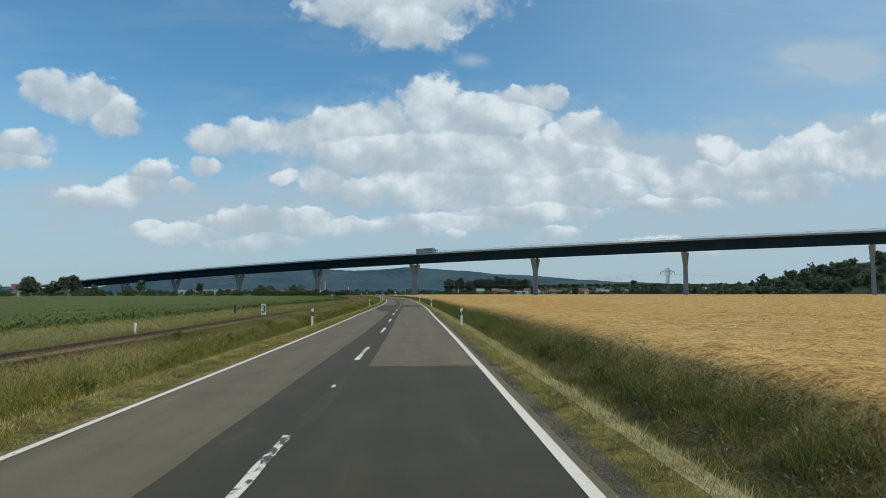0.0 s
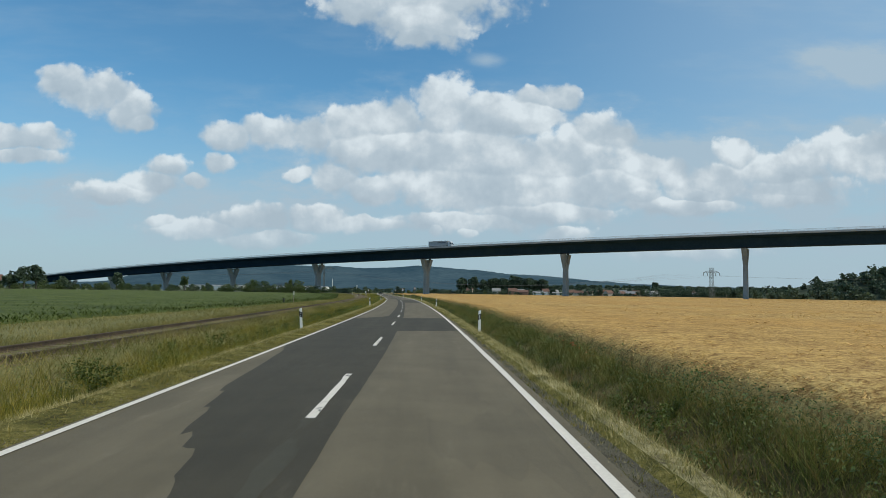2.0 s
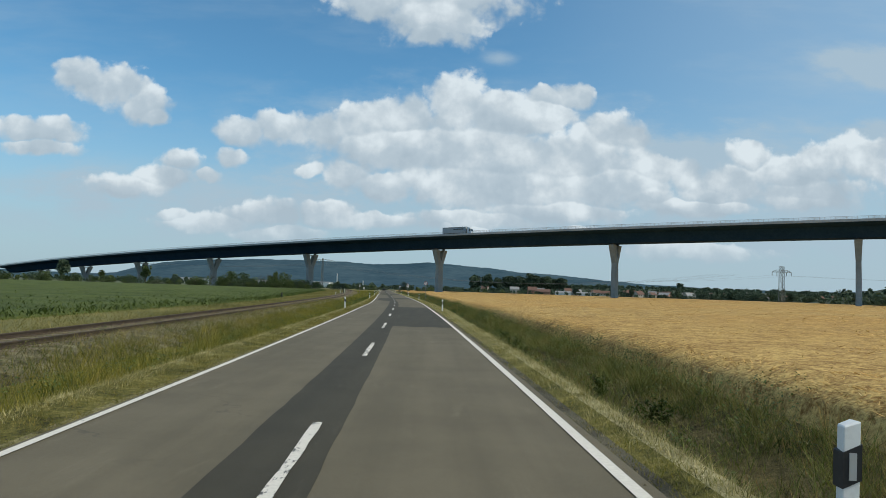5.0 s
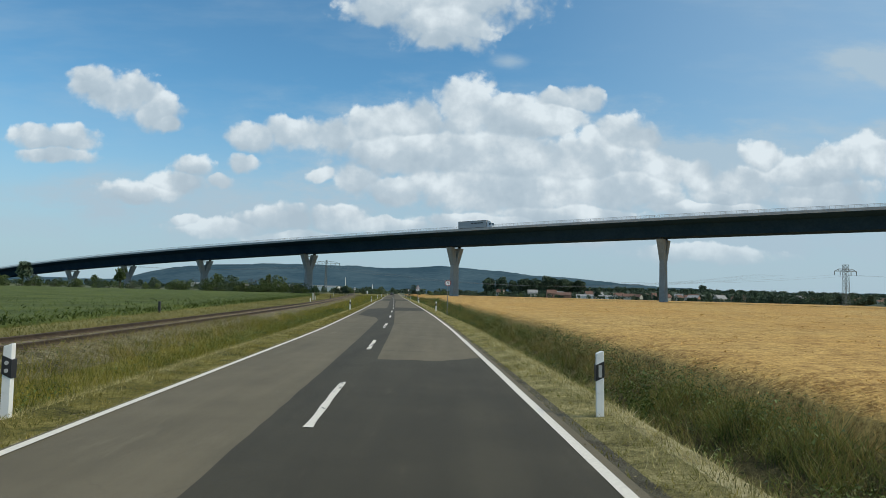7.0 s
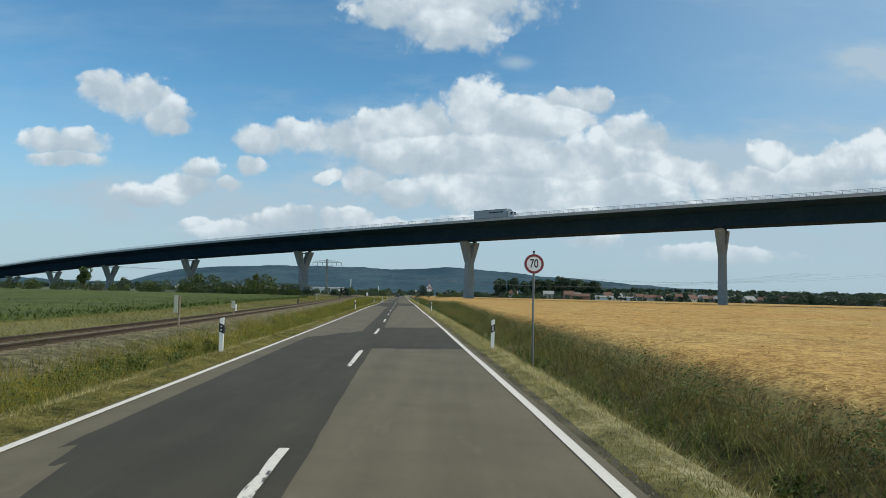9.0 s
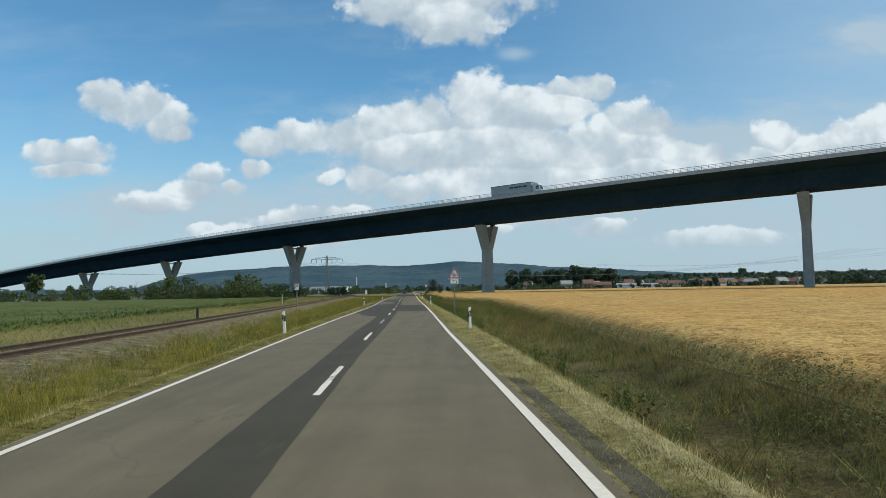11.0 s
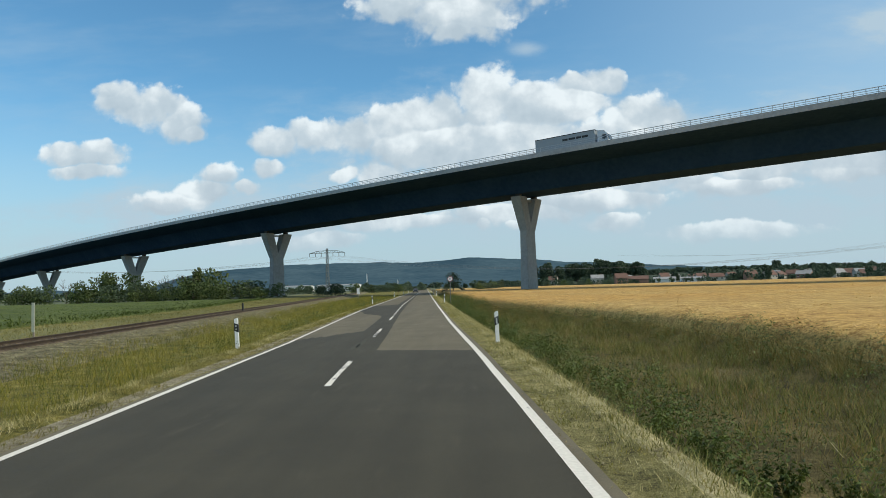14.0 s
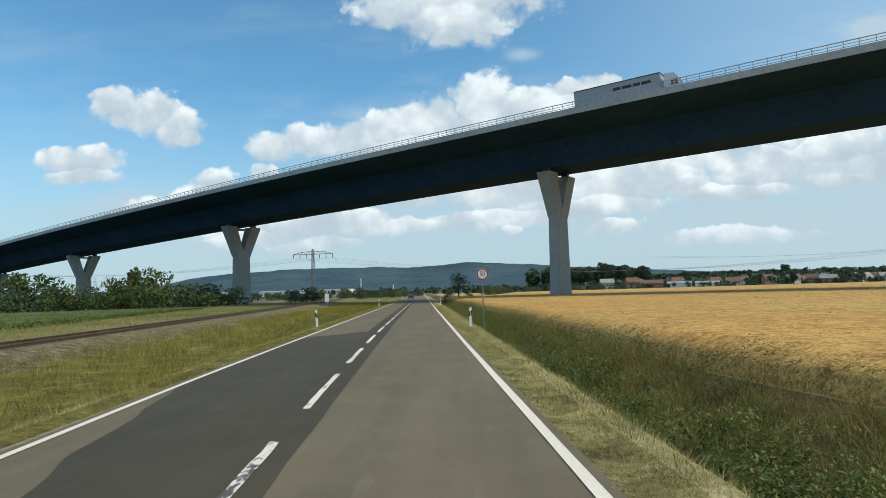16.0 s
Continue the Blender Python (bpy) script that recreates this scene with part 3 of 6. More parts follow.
def text_mesh(text, size, mat, depth=0.002):
    cu = bpy.data.curves.new("letters", "FONT")
    cu.body, cu.size, cu.extrude, cu.align_x, cu.align_y, cu.offset = text, size, depth, "CENTER", "CENTER", size * 0.012
    ob = bpy.data.objects.new("letters", cu)
    scene.collection.objects.link(ob)
    dg = bpy.context.evaluated_depsgraph_get()
    me = bpy.data.meshes.new_from_object(ob.evaluated_get(dg))
    bpy.data.objects.remove(ob)
    me.materials.clear()
    me.materials.append(mat)
    return me


def tri_mesh(name, verts, tris, mat):
    me = bpy.data.meshes.new(name)
    n, k = len(verts), len(tris)
    me.vertices.add(n)
    me.vertices.foreach_set("co", np.asarray(verts, np.float32).ravel())
    me.loops.add(3 * k)
    me.loops.foreach_set("vertex_index", np.asarray(tris, np.int32).ravel())
    me.polygons.add(k)
    me.polygons.foreach_set("loop_start", np.arange(0, 3 * k, 3, dtype=np.int32))
    me.polygons.foreach_set("loop_total", np.full(k, 3, np.int32))
    me.materials.append(mat)
    me.update()
    me.validate()
    return me


def stuff(name, me, label, category):
    return tagged(new(name, me), label, category, "", "stuff")

# ---- ground, road, railway ----


def sheet(name, rows, cols, mats, pick, height):
    """A ground sheet: rows of y, cols(y) of distances to the side."""
    bm = bmesh.new()
    grid = [[bm.verts.new(at(l, y, height(l, y))) for l in cols(y)] for y in rows]
    for j in range(len(rows) - 1):
        for i in range(len(grid[0]) - 1):
            f = bm.faces.new((grid[j][i], grid[j][i + 1], grid[j + 1][i + 1], grid[j + 1][i]))
            f.material_index = pick(i, j)
            f.smooth = True
    return new(name, mesh_from(name, bm, mats))


def span(a, b, d):
    n = max(1, round((b - a) / d))
    return [a + (b - a) * k / n for k in range(n + 1)]


def ground_cols(y):
    r, c, w = rail_l(y), crop_l(y), wheat_l(y)
    c = min(c, r - 3.2)
    left = [-4600, -2500, -1200, -600, -300, -160, -80, -40, c - 4, c, r - 2.6, r - 1.55, r + 1.55, r + toe(y), max(-5.6, r + toe(y) + 0.3), -4.4, -3.8, -3.42, -3.1]
    v = verge_r(y)
    right = [3.4, 3.72, v - 0.4, v - 0.08, v + 0.12, v + 0.42, max(w - 0.75, v + 0.62), w + 0.3, w + 3, w + 10, 40, 80, 160, 300, 600, 1200, 2500, 4600]
    return sorted(left) + [0.0] + right


_rows = [-600, -300, -150, -80] + span(-40, 480, 4) + [500, 530, 570, 620, 680, 750, 850, 1000, 1300, 1700, 2300, 3000, 3900, 4700]
_kinds = ([7] * 7 + [3, 3, 3] + [4, 4, 4] + [1, 1, 1, 1, 8] + [0, 0] + [8, 0, 2, 2, 5, 5, 5, 6] + [6] * 7 + [7] * 5)


def ground_pick(i, j):
    k = _kinds[i]
    y = _rows[j]
    if k in (6, 3) and y > 640:
        return 7
    if k == 0 and i > 19 and y < 150:
        return 1
    if k == 4 and y < 130:
        return 3
    if k == 8 and i > 18 and y > 270:
        return 0
    if k == 8 and i < 18:
        return 1 if y < 245 else 9
    return k


tagged(sheet("ground", _rows, ground_cols, [M_VERGE_R, M_VERGE_L, M_CREST, M_MEADOW, M_BALLAST, M_DITCH, M_STUBBLE, M_FARLAND, M_GRIT, M_DIRT], ground_pick, ground_z), "flat farmland with grassy verges, ditch and fields", "ground", "", "structure")


def strip(name, l0, l1, y0, y1, z, mat, parent, d=4.0, jag=0.0, seed=0, thick=0.0):
    """A band along the road; jag roughens its sides."""
    rnd = random.Random(seed)
    bm = bmesh.new()
    rows = []
    for y in span(y0, y1, d):
        a, b = rnd.uniform(-jag, jag), rnd.uniform(-jag, jag)
        rows.append([bm.verts.new(at((l0(y) if callable(l0) else l0) + a, y, z)), bm.verts.new(at((l1(y) if callable(l1) else l1) + b, y, z))])
    for p, q in zip(rows, rows[1:]):
        bm.faces.new((p[0], p[1], q[1], q[0]))
    if thick:
        r = bmesh.ops.extrude_face_region(bm, geom=bm.faces[:])
        for v in [g for g in r["geom"] if isinstance(g, bmesh.types.BMVert)]:
            v.co.z += thick
        bmesh.ops.recalc_face_normals(bm, faces=bm.faces)
    return part(name, bm, mat, parent)


road = tagged(strip("road", lambda v: edge_left(v) - table(v, [(240, 0.12), (260, 0.2)]), lambda v: edge_right(v) + 0.2, -120, 1250, -0.22, M_ROAD, None, 4.0, 0.02, 3, 0.22), "patched grey asphalt country road with worn white lines", "road", "", "structure")
# newer, darker asphalt: along the middle seam and in patches of one lane


def seam_left(y):
    return table(y, [(0, -0.8), (14, -0.76), (30, -0.62), (50, -0.66), (110, -0.62), (215, -0.6), (240, -0.7), (275, -0.82), (287, -0.92), (296, -0.8), (345, -0.56), (360, -0.62), (400, -0.8)])


def seam_right(y):
    return table(y, [(0, 0.55), (22, 0.5), (36, 0.43), (50, 0.33), (66, 0.33), (75, 0.42), (101, 0.44), (116, 0.35), (200, 0.45), (213, 0.46), (230, 0.25), (250, 0.16), (277, 0.08), (288, 0.26), (304, 0.42), (320, 0.54), (342, 0.53), (361, 0.35), (390, 0.22)])


def patch(l0, l1, start, end, z, seed, rag=0.1, mat=None, wide=28, name="asphalt_patch"):
    """A laid patch between two sides; start and end: its ragged ends, as (share of the width, y)."""
    rnd = random.Random(seed)
    bm = bmesh.new()
    ends = []
    for prof in (start, end):
        a = [rnd.uniform(-1, 1) for _ in range(wide + 1)]
        ends.append([table(i / wide, prof) + rag * (a[i] + a[max(i - 1, 0)]) for i in range(wide + 1)])
    n = max(4, round((end[0][1] - start[0][1]) / 0.6))
    rows = []
    for j in range(n + 1):
        sides = (rnd.uniform(-0.012, 0.012), rnd.uniform(-0.012, 0.012))
        row = []
        for i in range(wide + 1):
            y = ends[0][i] + (ends[1][i] - ends[0][i]) * j / n
            a0, a1 = l0(y) + sides[0], l1(y) + sides[1]
            row.append(bm.verts.new(at(a0 + (a1 - a0) * i / wide, y, 0.0012 if j in (0, n) else z)))
        rows.append(row)
    for p, q in zip(rows, rows[1:]):
        for i in range(wide):
            bm.faces.new((p[i], p[i + 1], q[i + 1], q[i]))
    part(name, bm, mat or M_DARK, road)


def lane_l(y):
    return edge_left(y) + 0.05


def lane_r(y):
    return edge_right(y) - 0.06


patch(seam_left, seam_right, [(0, -60)], [(0, 640)], 0.003, 1, 0.1, None, 3)
for k, (start, end, inset) in enumerate([
        ([(0, 76.5), (0.15, 74.6), (0.3, 68.6), (0.6, 64.5), (0.9, 62.4), (1, 61.5)], [(0, 98.2), (1, 102.5)], 0.0),
        ([(0, 225.5), (0.3, 223.6), (0.75, 221.7), (0.85, 220.2), (1, 216)], [(0, 243.0), (1, 248.0)], 0.45),
        ([(0, 311), (0.33, 308.4), (0.38, 305.6), (0.8, 304), (1, 301.8)], [(0, 340.0), (1, 344.3)], 0.0),
        ([(0, 367.8), (0.22, 365), (0.3, 363), (0.85, 358.8), (1, 356)], [(0, 382.6), (1, 386)], 0.0)]):
    patch(lambda y, d=inset: lane_l(y) + d, lambda y: seam_left(y) + 0.1, start, end, 0.0034 + 0.0004 * k, 20 + k, 0.32)
for k, (start, end) in enumerate([([(0, -60)], [(0, 15.8)]), ([(0, 85.2), (1, 86.0)], [(0, 99.6), (1, 100.3)]), ([(0, 162)], [(0, 193.7), (0.6, 193.8), (1, 194.8)]), ([(0, 238.6), (1, 239.2)], [(0, 251.2), (1, 252.4)]), ([(0, 313.2), (1, 312.6)], [(0, 335.7), (1, 335.1)])]):
    patch(lambda y: seam_right(y) - 0.1, lane_r, start, end, 0.0052 + 0.0004 * k, 40 + k, 0.05)
# broad faint stains
for k, (a, b, start, end) in enumerate([(1.95, 3.1, [(0, 280.5), (1, 272)], [(0, 285.5), (1, 287)]), (-1.4, -0.75, [(0, 279)], [(0, 280.6)]), (1.5, 2.95, [(0, 63.2), (1, 62)], [(0, 65), (1, 66)])]):
    patch(lambda y, v=a: v, lambda y, v=b: v, start, end, 0.0024 + 0.0001 * k, 60 + k, 0.35, M_STAIN, 14, "asphalt_stain")
for k, (y0, l0, l1) in enumerate([(239.0, 0.4, 3.1)]):
    strip("joint_seal", l0, l1, y0 - 0.03, y0 + 0.03, 0.0094, M_SEAL, road, 0.03, 0.02, 70 + k)


def smear(l, y, a, d, seed):
    """A worn pale place on the seam."""
    rnd = random.Random(seed)
    bm = bmesh.new()
    n = 22
    bm.faces.new([bm.verts.new(at(l + a * math.cos(6.2832 * k / n) * (r := rnd.uniform(0.72, 1.1)), y + d * math.sin(6.2832 * k / n) * r, 0.0076)) for k in range(n)])
    part("worn_spot", bm, M_SMEAR, road)


for k, (l, y, a, d) in enumerate([(-0.05, 180.6, 0.18, 1.0), (-0.2, 178.4, 0.14, 0.5), (-0.1, 299.4, 0.18, 1.0), (0.0, 253.0, 0.18, 1.2), (-0.15, 112.0, 0.2, 1.5), (-0.1, 66.0, 0.2, 1.3), (-0.2, 337.0, 0.2, 1.0), (-0.1, 41.0, 0.18, 1.0), (0.16, 11.0, 0.3, 2.2), (0.18, 22.8, 0.2, 1.0), (0.19, 25.7, 0.24, 1.0), (-0.05, 62.6, 0.3, 1.2), (0.05, 97.2, 0.26, 1.8), (0.1, 120.5, 0.24, 1.6), (0.6, 172.8, 0.12, 2.2), (-0.1, 338.0, 0.16, 1.4)]):
    smear(l, y, a * 0.5, d * 1.3, 900 + k)
strip("edge_line", lambda v: edge_left(v) - 0.058, lambda v: edge_left(v) + 0.058, -120, 900, 0.0105, M_LINE, road, 3.0, 0.006, 51)
strip("edge_line", lambda v: edge_right(v) - 0.07, lambda v: edge_right(v) + 0.07, -120, 900, 0.0105, M_LINE, road, 3.0, 0.006, 52)
DASHES = [(4.2, 8.2), (17.2, 21.2), (29.3, 33.3), (40.5, 44.8), (53.3, 57.3), (65.2, 70.0), (77.1, 81.2), (89.9, 93.4), (101.1, 105.2), (113.0, 117.0), (124.9, 129.0), (136.5, 140.2), (148.5, 152.5), (160.5, 164.5), (172.5, 176.6), (185.1, 189.3), (196.5, 200.4),
          (208.6, 212.9), (221.2, 225.3), (233.4, 237.7), (245.9, 250.0), (257.8, 262.0), (269.8, 274.0), (281.9, 286.0), (293.7, 297.8), (305.4, 309.5), (317.0, 321.1), (329.0, 333.0), (340.5, 345.2), (352.8, 357.1)] + [(359.1 + 6.5 * k, 363.4 + 6.5 * k) for k in range(43)]


def dash_l(y):
    return table(y, [(0, 0.07), (33, 0.12), (45, 0.0), (55, -0.12), (70, -0.08), (90, 0.03), (103, 0.09), (140, 0.05), (175, 0.0), (212, 0.06), (225, 0.02), (236, -0.05), (250, -0.05), (284, -0.16), (296, -0.09), (307, 0.0), (320, 0.09), (333, 0.09), (345, 0.09), (357, 0.06), (363, 0.0), (370, -0.07), (376, -0.13), (383, -0.2), (420, -0.2)])


for k, (y0, y1) in enumerate(DASHES):
    strip("lane_dash", lambda v: dash_l(v) - 0.06, lambda v: dash_l(v) + 0.06, y0, y1, 0.0115, M_WORN if y0 in (4.2, 101.1, 113.0, 124.9, 293.7, 340.5) else M_DASH, road, 0.5, 0.012, 500 + k)
for k, (y0, y1) in enumerate([(12.2, 12.6), (94.2, 94.5), (117.3, 117.9)]):
    strip("paint_remnant", lambda v: dash_l(v) - 0.03, lambda v: dash_l(v) + 0.05, y0, y1, 0.0115, M_DASH, road, 0.1, 0.015, 560 + k)

railway = thing("railway_track", "rusty single railway track on stone ballast", "railway", "", "structure")


def rail_profile(side):
    """One rail: foot, web and head, swept along the track."""
    prof = [(-0.07, 0.0), (0.07, 0.0), (0.07, 0.015), (0.012, 0.03), (0.012, 0.1), (0.036, 0.11), (0.036, 0.145), (-0.036, 0.145), (-0.036, 0.11), (-0.012, 0.1), (-0.012, 0.03), (-0.07, 0.015)]
    bm = bmesh.new()
    rows = []
    for y in span(-80, 700, 4):
        rows.append([bm.verts.new(at(rail_l(y) + side * 0.7175 + a, y, 0.085 + b)) for a, b in prof])
    for p, q in zip(rows, rows[1:]):
        for i in range(len(prof)):
            j = (i + 1) % len(prof)
            bm.faces.new((p[i], p[j], q[j], q[i]))
    bmesh.ops.recalc_face_normals(bm, faces=bm.faces)
    return bm


part("rail", rail_profile(-1), M_RUST, railway)
part("rail", rail_profile(1), M_RUST, railway)

# ---- viaduct ----
BRIDGE_O = Vector((2.9, 476.3, 0.0))
BU = Vector((0.839, -0.5441, 0.0))  # along the deck
BN = Vector((0.5441, 0.839, 0.0))  # across it, away from the road's near end


def axis(s, n=0.0, z=0.0):
    """A place on the viaduct: s along the deck, n across, z over the girder's underside."""
    return BRIDGE_O + BU * s + BN * (1.6 * (s / 100) ** 2 + n) + Vector((0, 0, 23.0 + 2.05 * s / 100 - 0.2 * (s / 100) ** 2 + z))


viaduct = thing("viaduct", "long concrete motorway viaduct on Y-shaped piers", "bridge", "", "structure")
S0, S1 = -560.0, 620.0


def sweep(prof, mat, name, parent, d=12.0, smooth=False):
    bm = bmesh.new()
    rows = [[bm.verts.new(axis(s, a, b)) for a, b in prof] for s in span(S0, S1, d)]
    for p, q in zip(rows, rows[1:]):
        for i in range(len(prof)):
            j = (i + 1) % len(prof)
            bm.faces.new((p[i], p[j], q[j], q[i]))
    bm.faces.new(rows[0])
    bm.faces.new(rows[-1])
    bmesh.ops.recalc_face_normals(bm, faces=bm.faces)
    return part(name, bm, mat, parent)


HALF = 18.0
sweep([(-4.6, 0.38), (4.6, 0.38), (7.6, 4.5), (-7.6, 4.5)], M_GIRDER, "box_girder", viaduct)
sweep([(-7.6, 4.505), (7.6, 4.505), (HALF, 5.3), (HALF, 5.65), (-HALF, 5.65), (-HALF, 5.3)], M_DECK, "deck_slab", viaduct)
for sgn in (-1, 1):
    a, b = sorted((sgn * (HALF + 0.06), sgn * (HALF - 0.5)))
    sweep([(a, 5.15), (b, 5.656), (b, 6.1), (a, 6.15)] if sgn < 0 else [(a, 5.656), (b, 5.15), (b, 6.15), (a, 6.1)], M_CONC, "edge_beam", viaduct)
sweep([(-0.4, 5.656), (0.4, 5.656), (0.15, 6.5), (-0.15, 6.5)], M_CONC, "median_barrier", viaduct)


def pier(s):
    """A column that forks across the deck into two arms."""
    foot = axis(s)
    top = foot.z
    m = Matrix.Translation((foot.x, foot.y, 0)) @ Matrix.Rotation(math.atan2(BU.y, BU.x), 4, "Z")
    fork = max(top - 8.3, 3.0)
    col = bmesh.new()
    levels = [(-1.0, 1.12, 2.65), (0.0, 1.1, 2.6), (fork * 0.55, 1.0, 2.35), (fork, 0.95, 2.25)]
    rings = []
    for z, a, t in levels:
        c = 0.25
        rings.append([col.verts.new((x, y, z)) for x, y in ((-a, -t + c), (-a + c, -t), (a - c, -t), (a, -t + c), (a, t - c), (a - c, t), (-a + c, t), (-a, t - c))])
    for p, q in zip(rings, rings[1:]):
        for i in range(8):
            col.faces.new((p[i], p[(i + 1) % 8], q[(i + 1) % 8], q[i]))
    col.faces.new(rings[0][::-1])
    col.faces.new(rings[-1])
    ob = part("pier", col, M_PIER, viaduct, "forked concrete pier", m)
    for sgn in (-1, 1):
        bm = bmesh.new()
        prof = [(0.0, fork, 0.95), (2.22, fork, 0.95), (5.3, top - 0.9, 1.3), (5.4, top - 0.3, 1.35), (2.3, top - 0.3, 1.35), (2.1, top - 0.9, 1.3), (0.0, fork + 1.5, 1.0)]
        a = [bm.verts.new((-w, sgn * t, z)) for t, z, w in prof]
        b = [bm.verts.new((w, sgn * t, z)) for t, z, w in prof]
        bm.faces.new(a)
        bm.faces.new(b)
        for i in range(len(prof)):
            j = (i + 1) % len(prof)
            bm.faces.new((a[i], a[j], b[j], b[i]))
        bmesh.ops.recalc_face_normals(bm, faces=bm.faces)
        part("pier_arm", bm, M_PIER, ob)
        part("bearing", boxed(-0.6, 0.6, sgn * 3.9 - 0.5, sgn * 3.9 + 0.5, top - 0.302, top + 0.42), M_BLACK, ob)
    part("tie_beam", boxed(-0.4, 0.4, -2.6, 2.6, top - 1.25, top - 0.75), M_PIER, ob)


for k in range(-5, 6):
    pier(k * 93.5)

# railing along the near edge: posts one by one in the nearest stretch
post_me = mesh_from("railing_post", boxed(-0.04, 0.04, -0.04, 0.04, 0.0, 1.05), M_STEEL)
for s in span(-150, 190, 1.7):
    p = axis(s, -HALF + 0.25, 6.1)
    shared("railing_post", post_me, viaduct, Matrix.Translation(p))
bm = bmesh.new()
for s in span(S0, -151.7, 1.7) + span(191.7, S1, 1.7):
    p = axis(s, -HALF + 0.25, 6.1)
    box(bm, p.x - 0.04, p.x + 0.04, p.y - 0.04, p.y + 0.04, p.z, p.z + 1.05)
tagged(part("far_railing_posts", bm, M_STEEL, viaduct), "", "", "", "stuff")
for h in (0.3, 0.66, 1.05):
    r = 0.035 if h < 1 else 0.055
    sweep([(-HALF + 0.25 - r, 6.1 + h - r), (-HALF + 0.25 + r, 6.1 + h - r), (-HALF + 0.25 + r, 6.1 + h + r), (-HALF + 0.25 - r, 6.1 + h + r)], M_STEEL, "handrail", viaduct)


# ---- lorry on the viaduct ----


def wheel(parent, x, y, r, w):
    bm = bmesh.new()
    rod(bm, (x, y - w / 2, r), (x, y + w / 2, r), r, 20)
    t = part("wheel", bm, M_TYRE, parent)
    bm = bmesh.new()
    rod(bm, (x, y - w / 2 - 0.02, r), (x, y + w / 2 + 0.02, r), r * 0.55, 14)
    part("rim", bm, M_STEEL, t)


def lorry(s):
    p = axis(s, -13.2, 5.67)
    fwd = axis(s + 5) - axis(s - 5)
    m = Matrix.Translation(p) @ Matrix.Rotation(math.atan2(fwd.y, fwd.x), 4, "Z") @ Matrix.Rotation(-math.asin(fwd.normalized().z), 4, "Y")
    t = thing("lorry", "articulated lorry with long grey curtain-sided trailer and white cab", "lorry", m=m)
    body = part("trailer", boxed(-9.6, 4.0, -1.27, 1.27, 1.15, 4.0, 0.04), M_TRUCK, t, "grey tarpaulin trailer")
    part("roof_edge", boxed(-9.65, 4.05, -1.3, 1.3, 3.9, 4.06, 0.02), M_BLACK, body)
    part("side_skirt", boxed(-9.4, 3.4, -1.2, 1.2, 0.65, 1.14), M_BLACK, body)
    for k, (a, b) in enumerate([(-3.2, -2.0), (-1.8, -0.3), (-0.1, 1.0), (1.2, 2.6)]):
        part("lettering_bar", boxed(a, b, -1.285, -1.272, 2.75, 3.2), M_BLACK, body)
    cab = bmesh.new()
    prof = [(4.5, 0.55), (6.75, 0.55), (6.8, 1.6), (6.55, 2.9), (6.0, 3.55), (4.6, 3.75)]
    a = [cab.verts.new((x, -1.22, z)) for x, z in prof]
    b = [cab.verts.new((x, 1.22, z)) for x, z in prof]
    cab.faces.new(a), cab.faces.new(b[::-1])
    for i in range(len(prof)):
        j = (i + 1) % len(prof)
        cab.faces.new((a[j], a[i], b[i], b[j]))
    bmesh.ops.recalc_face_normals(cab, faces=cab.faces)
    c = part("cab", cab, M_CAB, t, "white driver's cab")
    part("windscreen", slab([(6.8, 1.7), (6.84, 1.7), (6.6, 2.8), (6.56, 2.8)], -1.05, 1.05), M_GLASS, c)
    for sgn in (-1, 1):
        y0 = sgn * 1.225
        part("side_window", slab([(5.5, 1.75), (6.55, 1.75), (6.4, 2.65), (5.5, 2.65)], min(y0, y0 + sgn * 0.02), max(y0, y0 + sgn * 0.02)), M_GLASS, c)
    part("chassis", boxed(-9.3, 6.6, -0.5, 0.5, 0.5, 0.9), M_BLACK, t)
    for x in (-7.6, -6.3, -5.0, 3.2, 6.0):
        for sgn in (-1, 1):
            wheel(t, x, sgn * 1.05, 0.5, 0.32)


lorry(20.0)


# ---- posts and signs ----


def delineator(m, left):
    """White marker post, a metre high, slanted top, black band with reflectors."""
    t = thing("delineator_post", "white plastic roadside marker post with black band", "marker post", "marker posts", m=m)
    bm = bmesh.new()
    prof = [(-0.06, -0.05), (0.06, -0.05), (0.045, 0.05), (-0.045, 0.05)]
    lo = [bm.verts.new((x, y, -0.35)) for x, y in prof]
    hi = [bm.verts.new((x, y, 0.98 if x < 0 else 1.02)) for x, y in prof]
    bm.faces.new(lo[::-1]), bm.faces.new(hi)
    for i in range(4):
        bm.faces.new((lo[i], lo[(i + 1) % 4], hi[(i + 1) % 4], hi[i]))
    bmesh.ops.bevel(bm, geom=bm.edges[:], offset=0.008, segments=1, affect="EDGES")
    part("post_body", bm, M_WHITE, t)
    slant = 0.03 if left else -0.03
    band = slab([(-0.064, 0.6 + slant), (0.064, 0.6 - slant), (0.064, 0.84 - slant), (-0.064, 0.84 + slant)], -0.056, 0.053)
    b = part("black_band", band, M_BLACK, t)
    if left:
        for z in (0.67, 0.77):
            part("reflector", slab(ring_points(0.027, 14, 0.0, z), -0.062, -0.057), M_REFLECT, b)
    else:
        part("reflector", slab([(-0.025, 0.63), (0.025, 0.63), (0.025, 0.81), (-0.025, 0.81)], -0.062, -0.057), M_REFLECT, b)
    return t


_left = delineator(Matrix.Translation(at(-3.87, 35.4, -0.06)), True)
_right = delineator(Matrix.Translation(at(4.15, 35.6, -0.07)), False)
_rnd = random.Random(4)
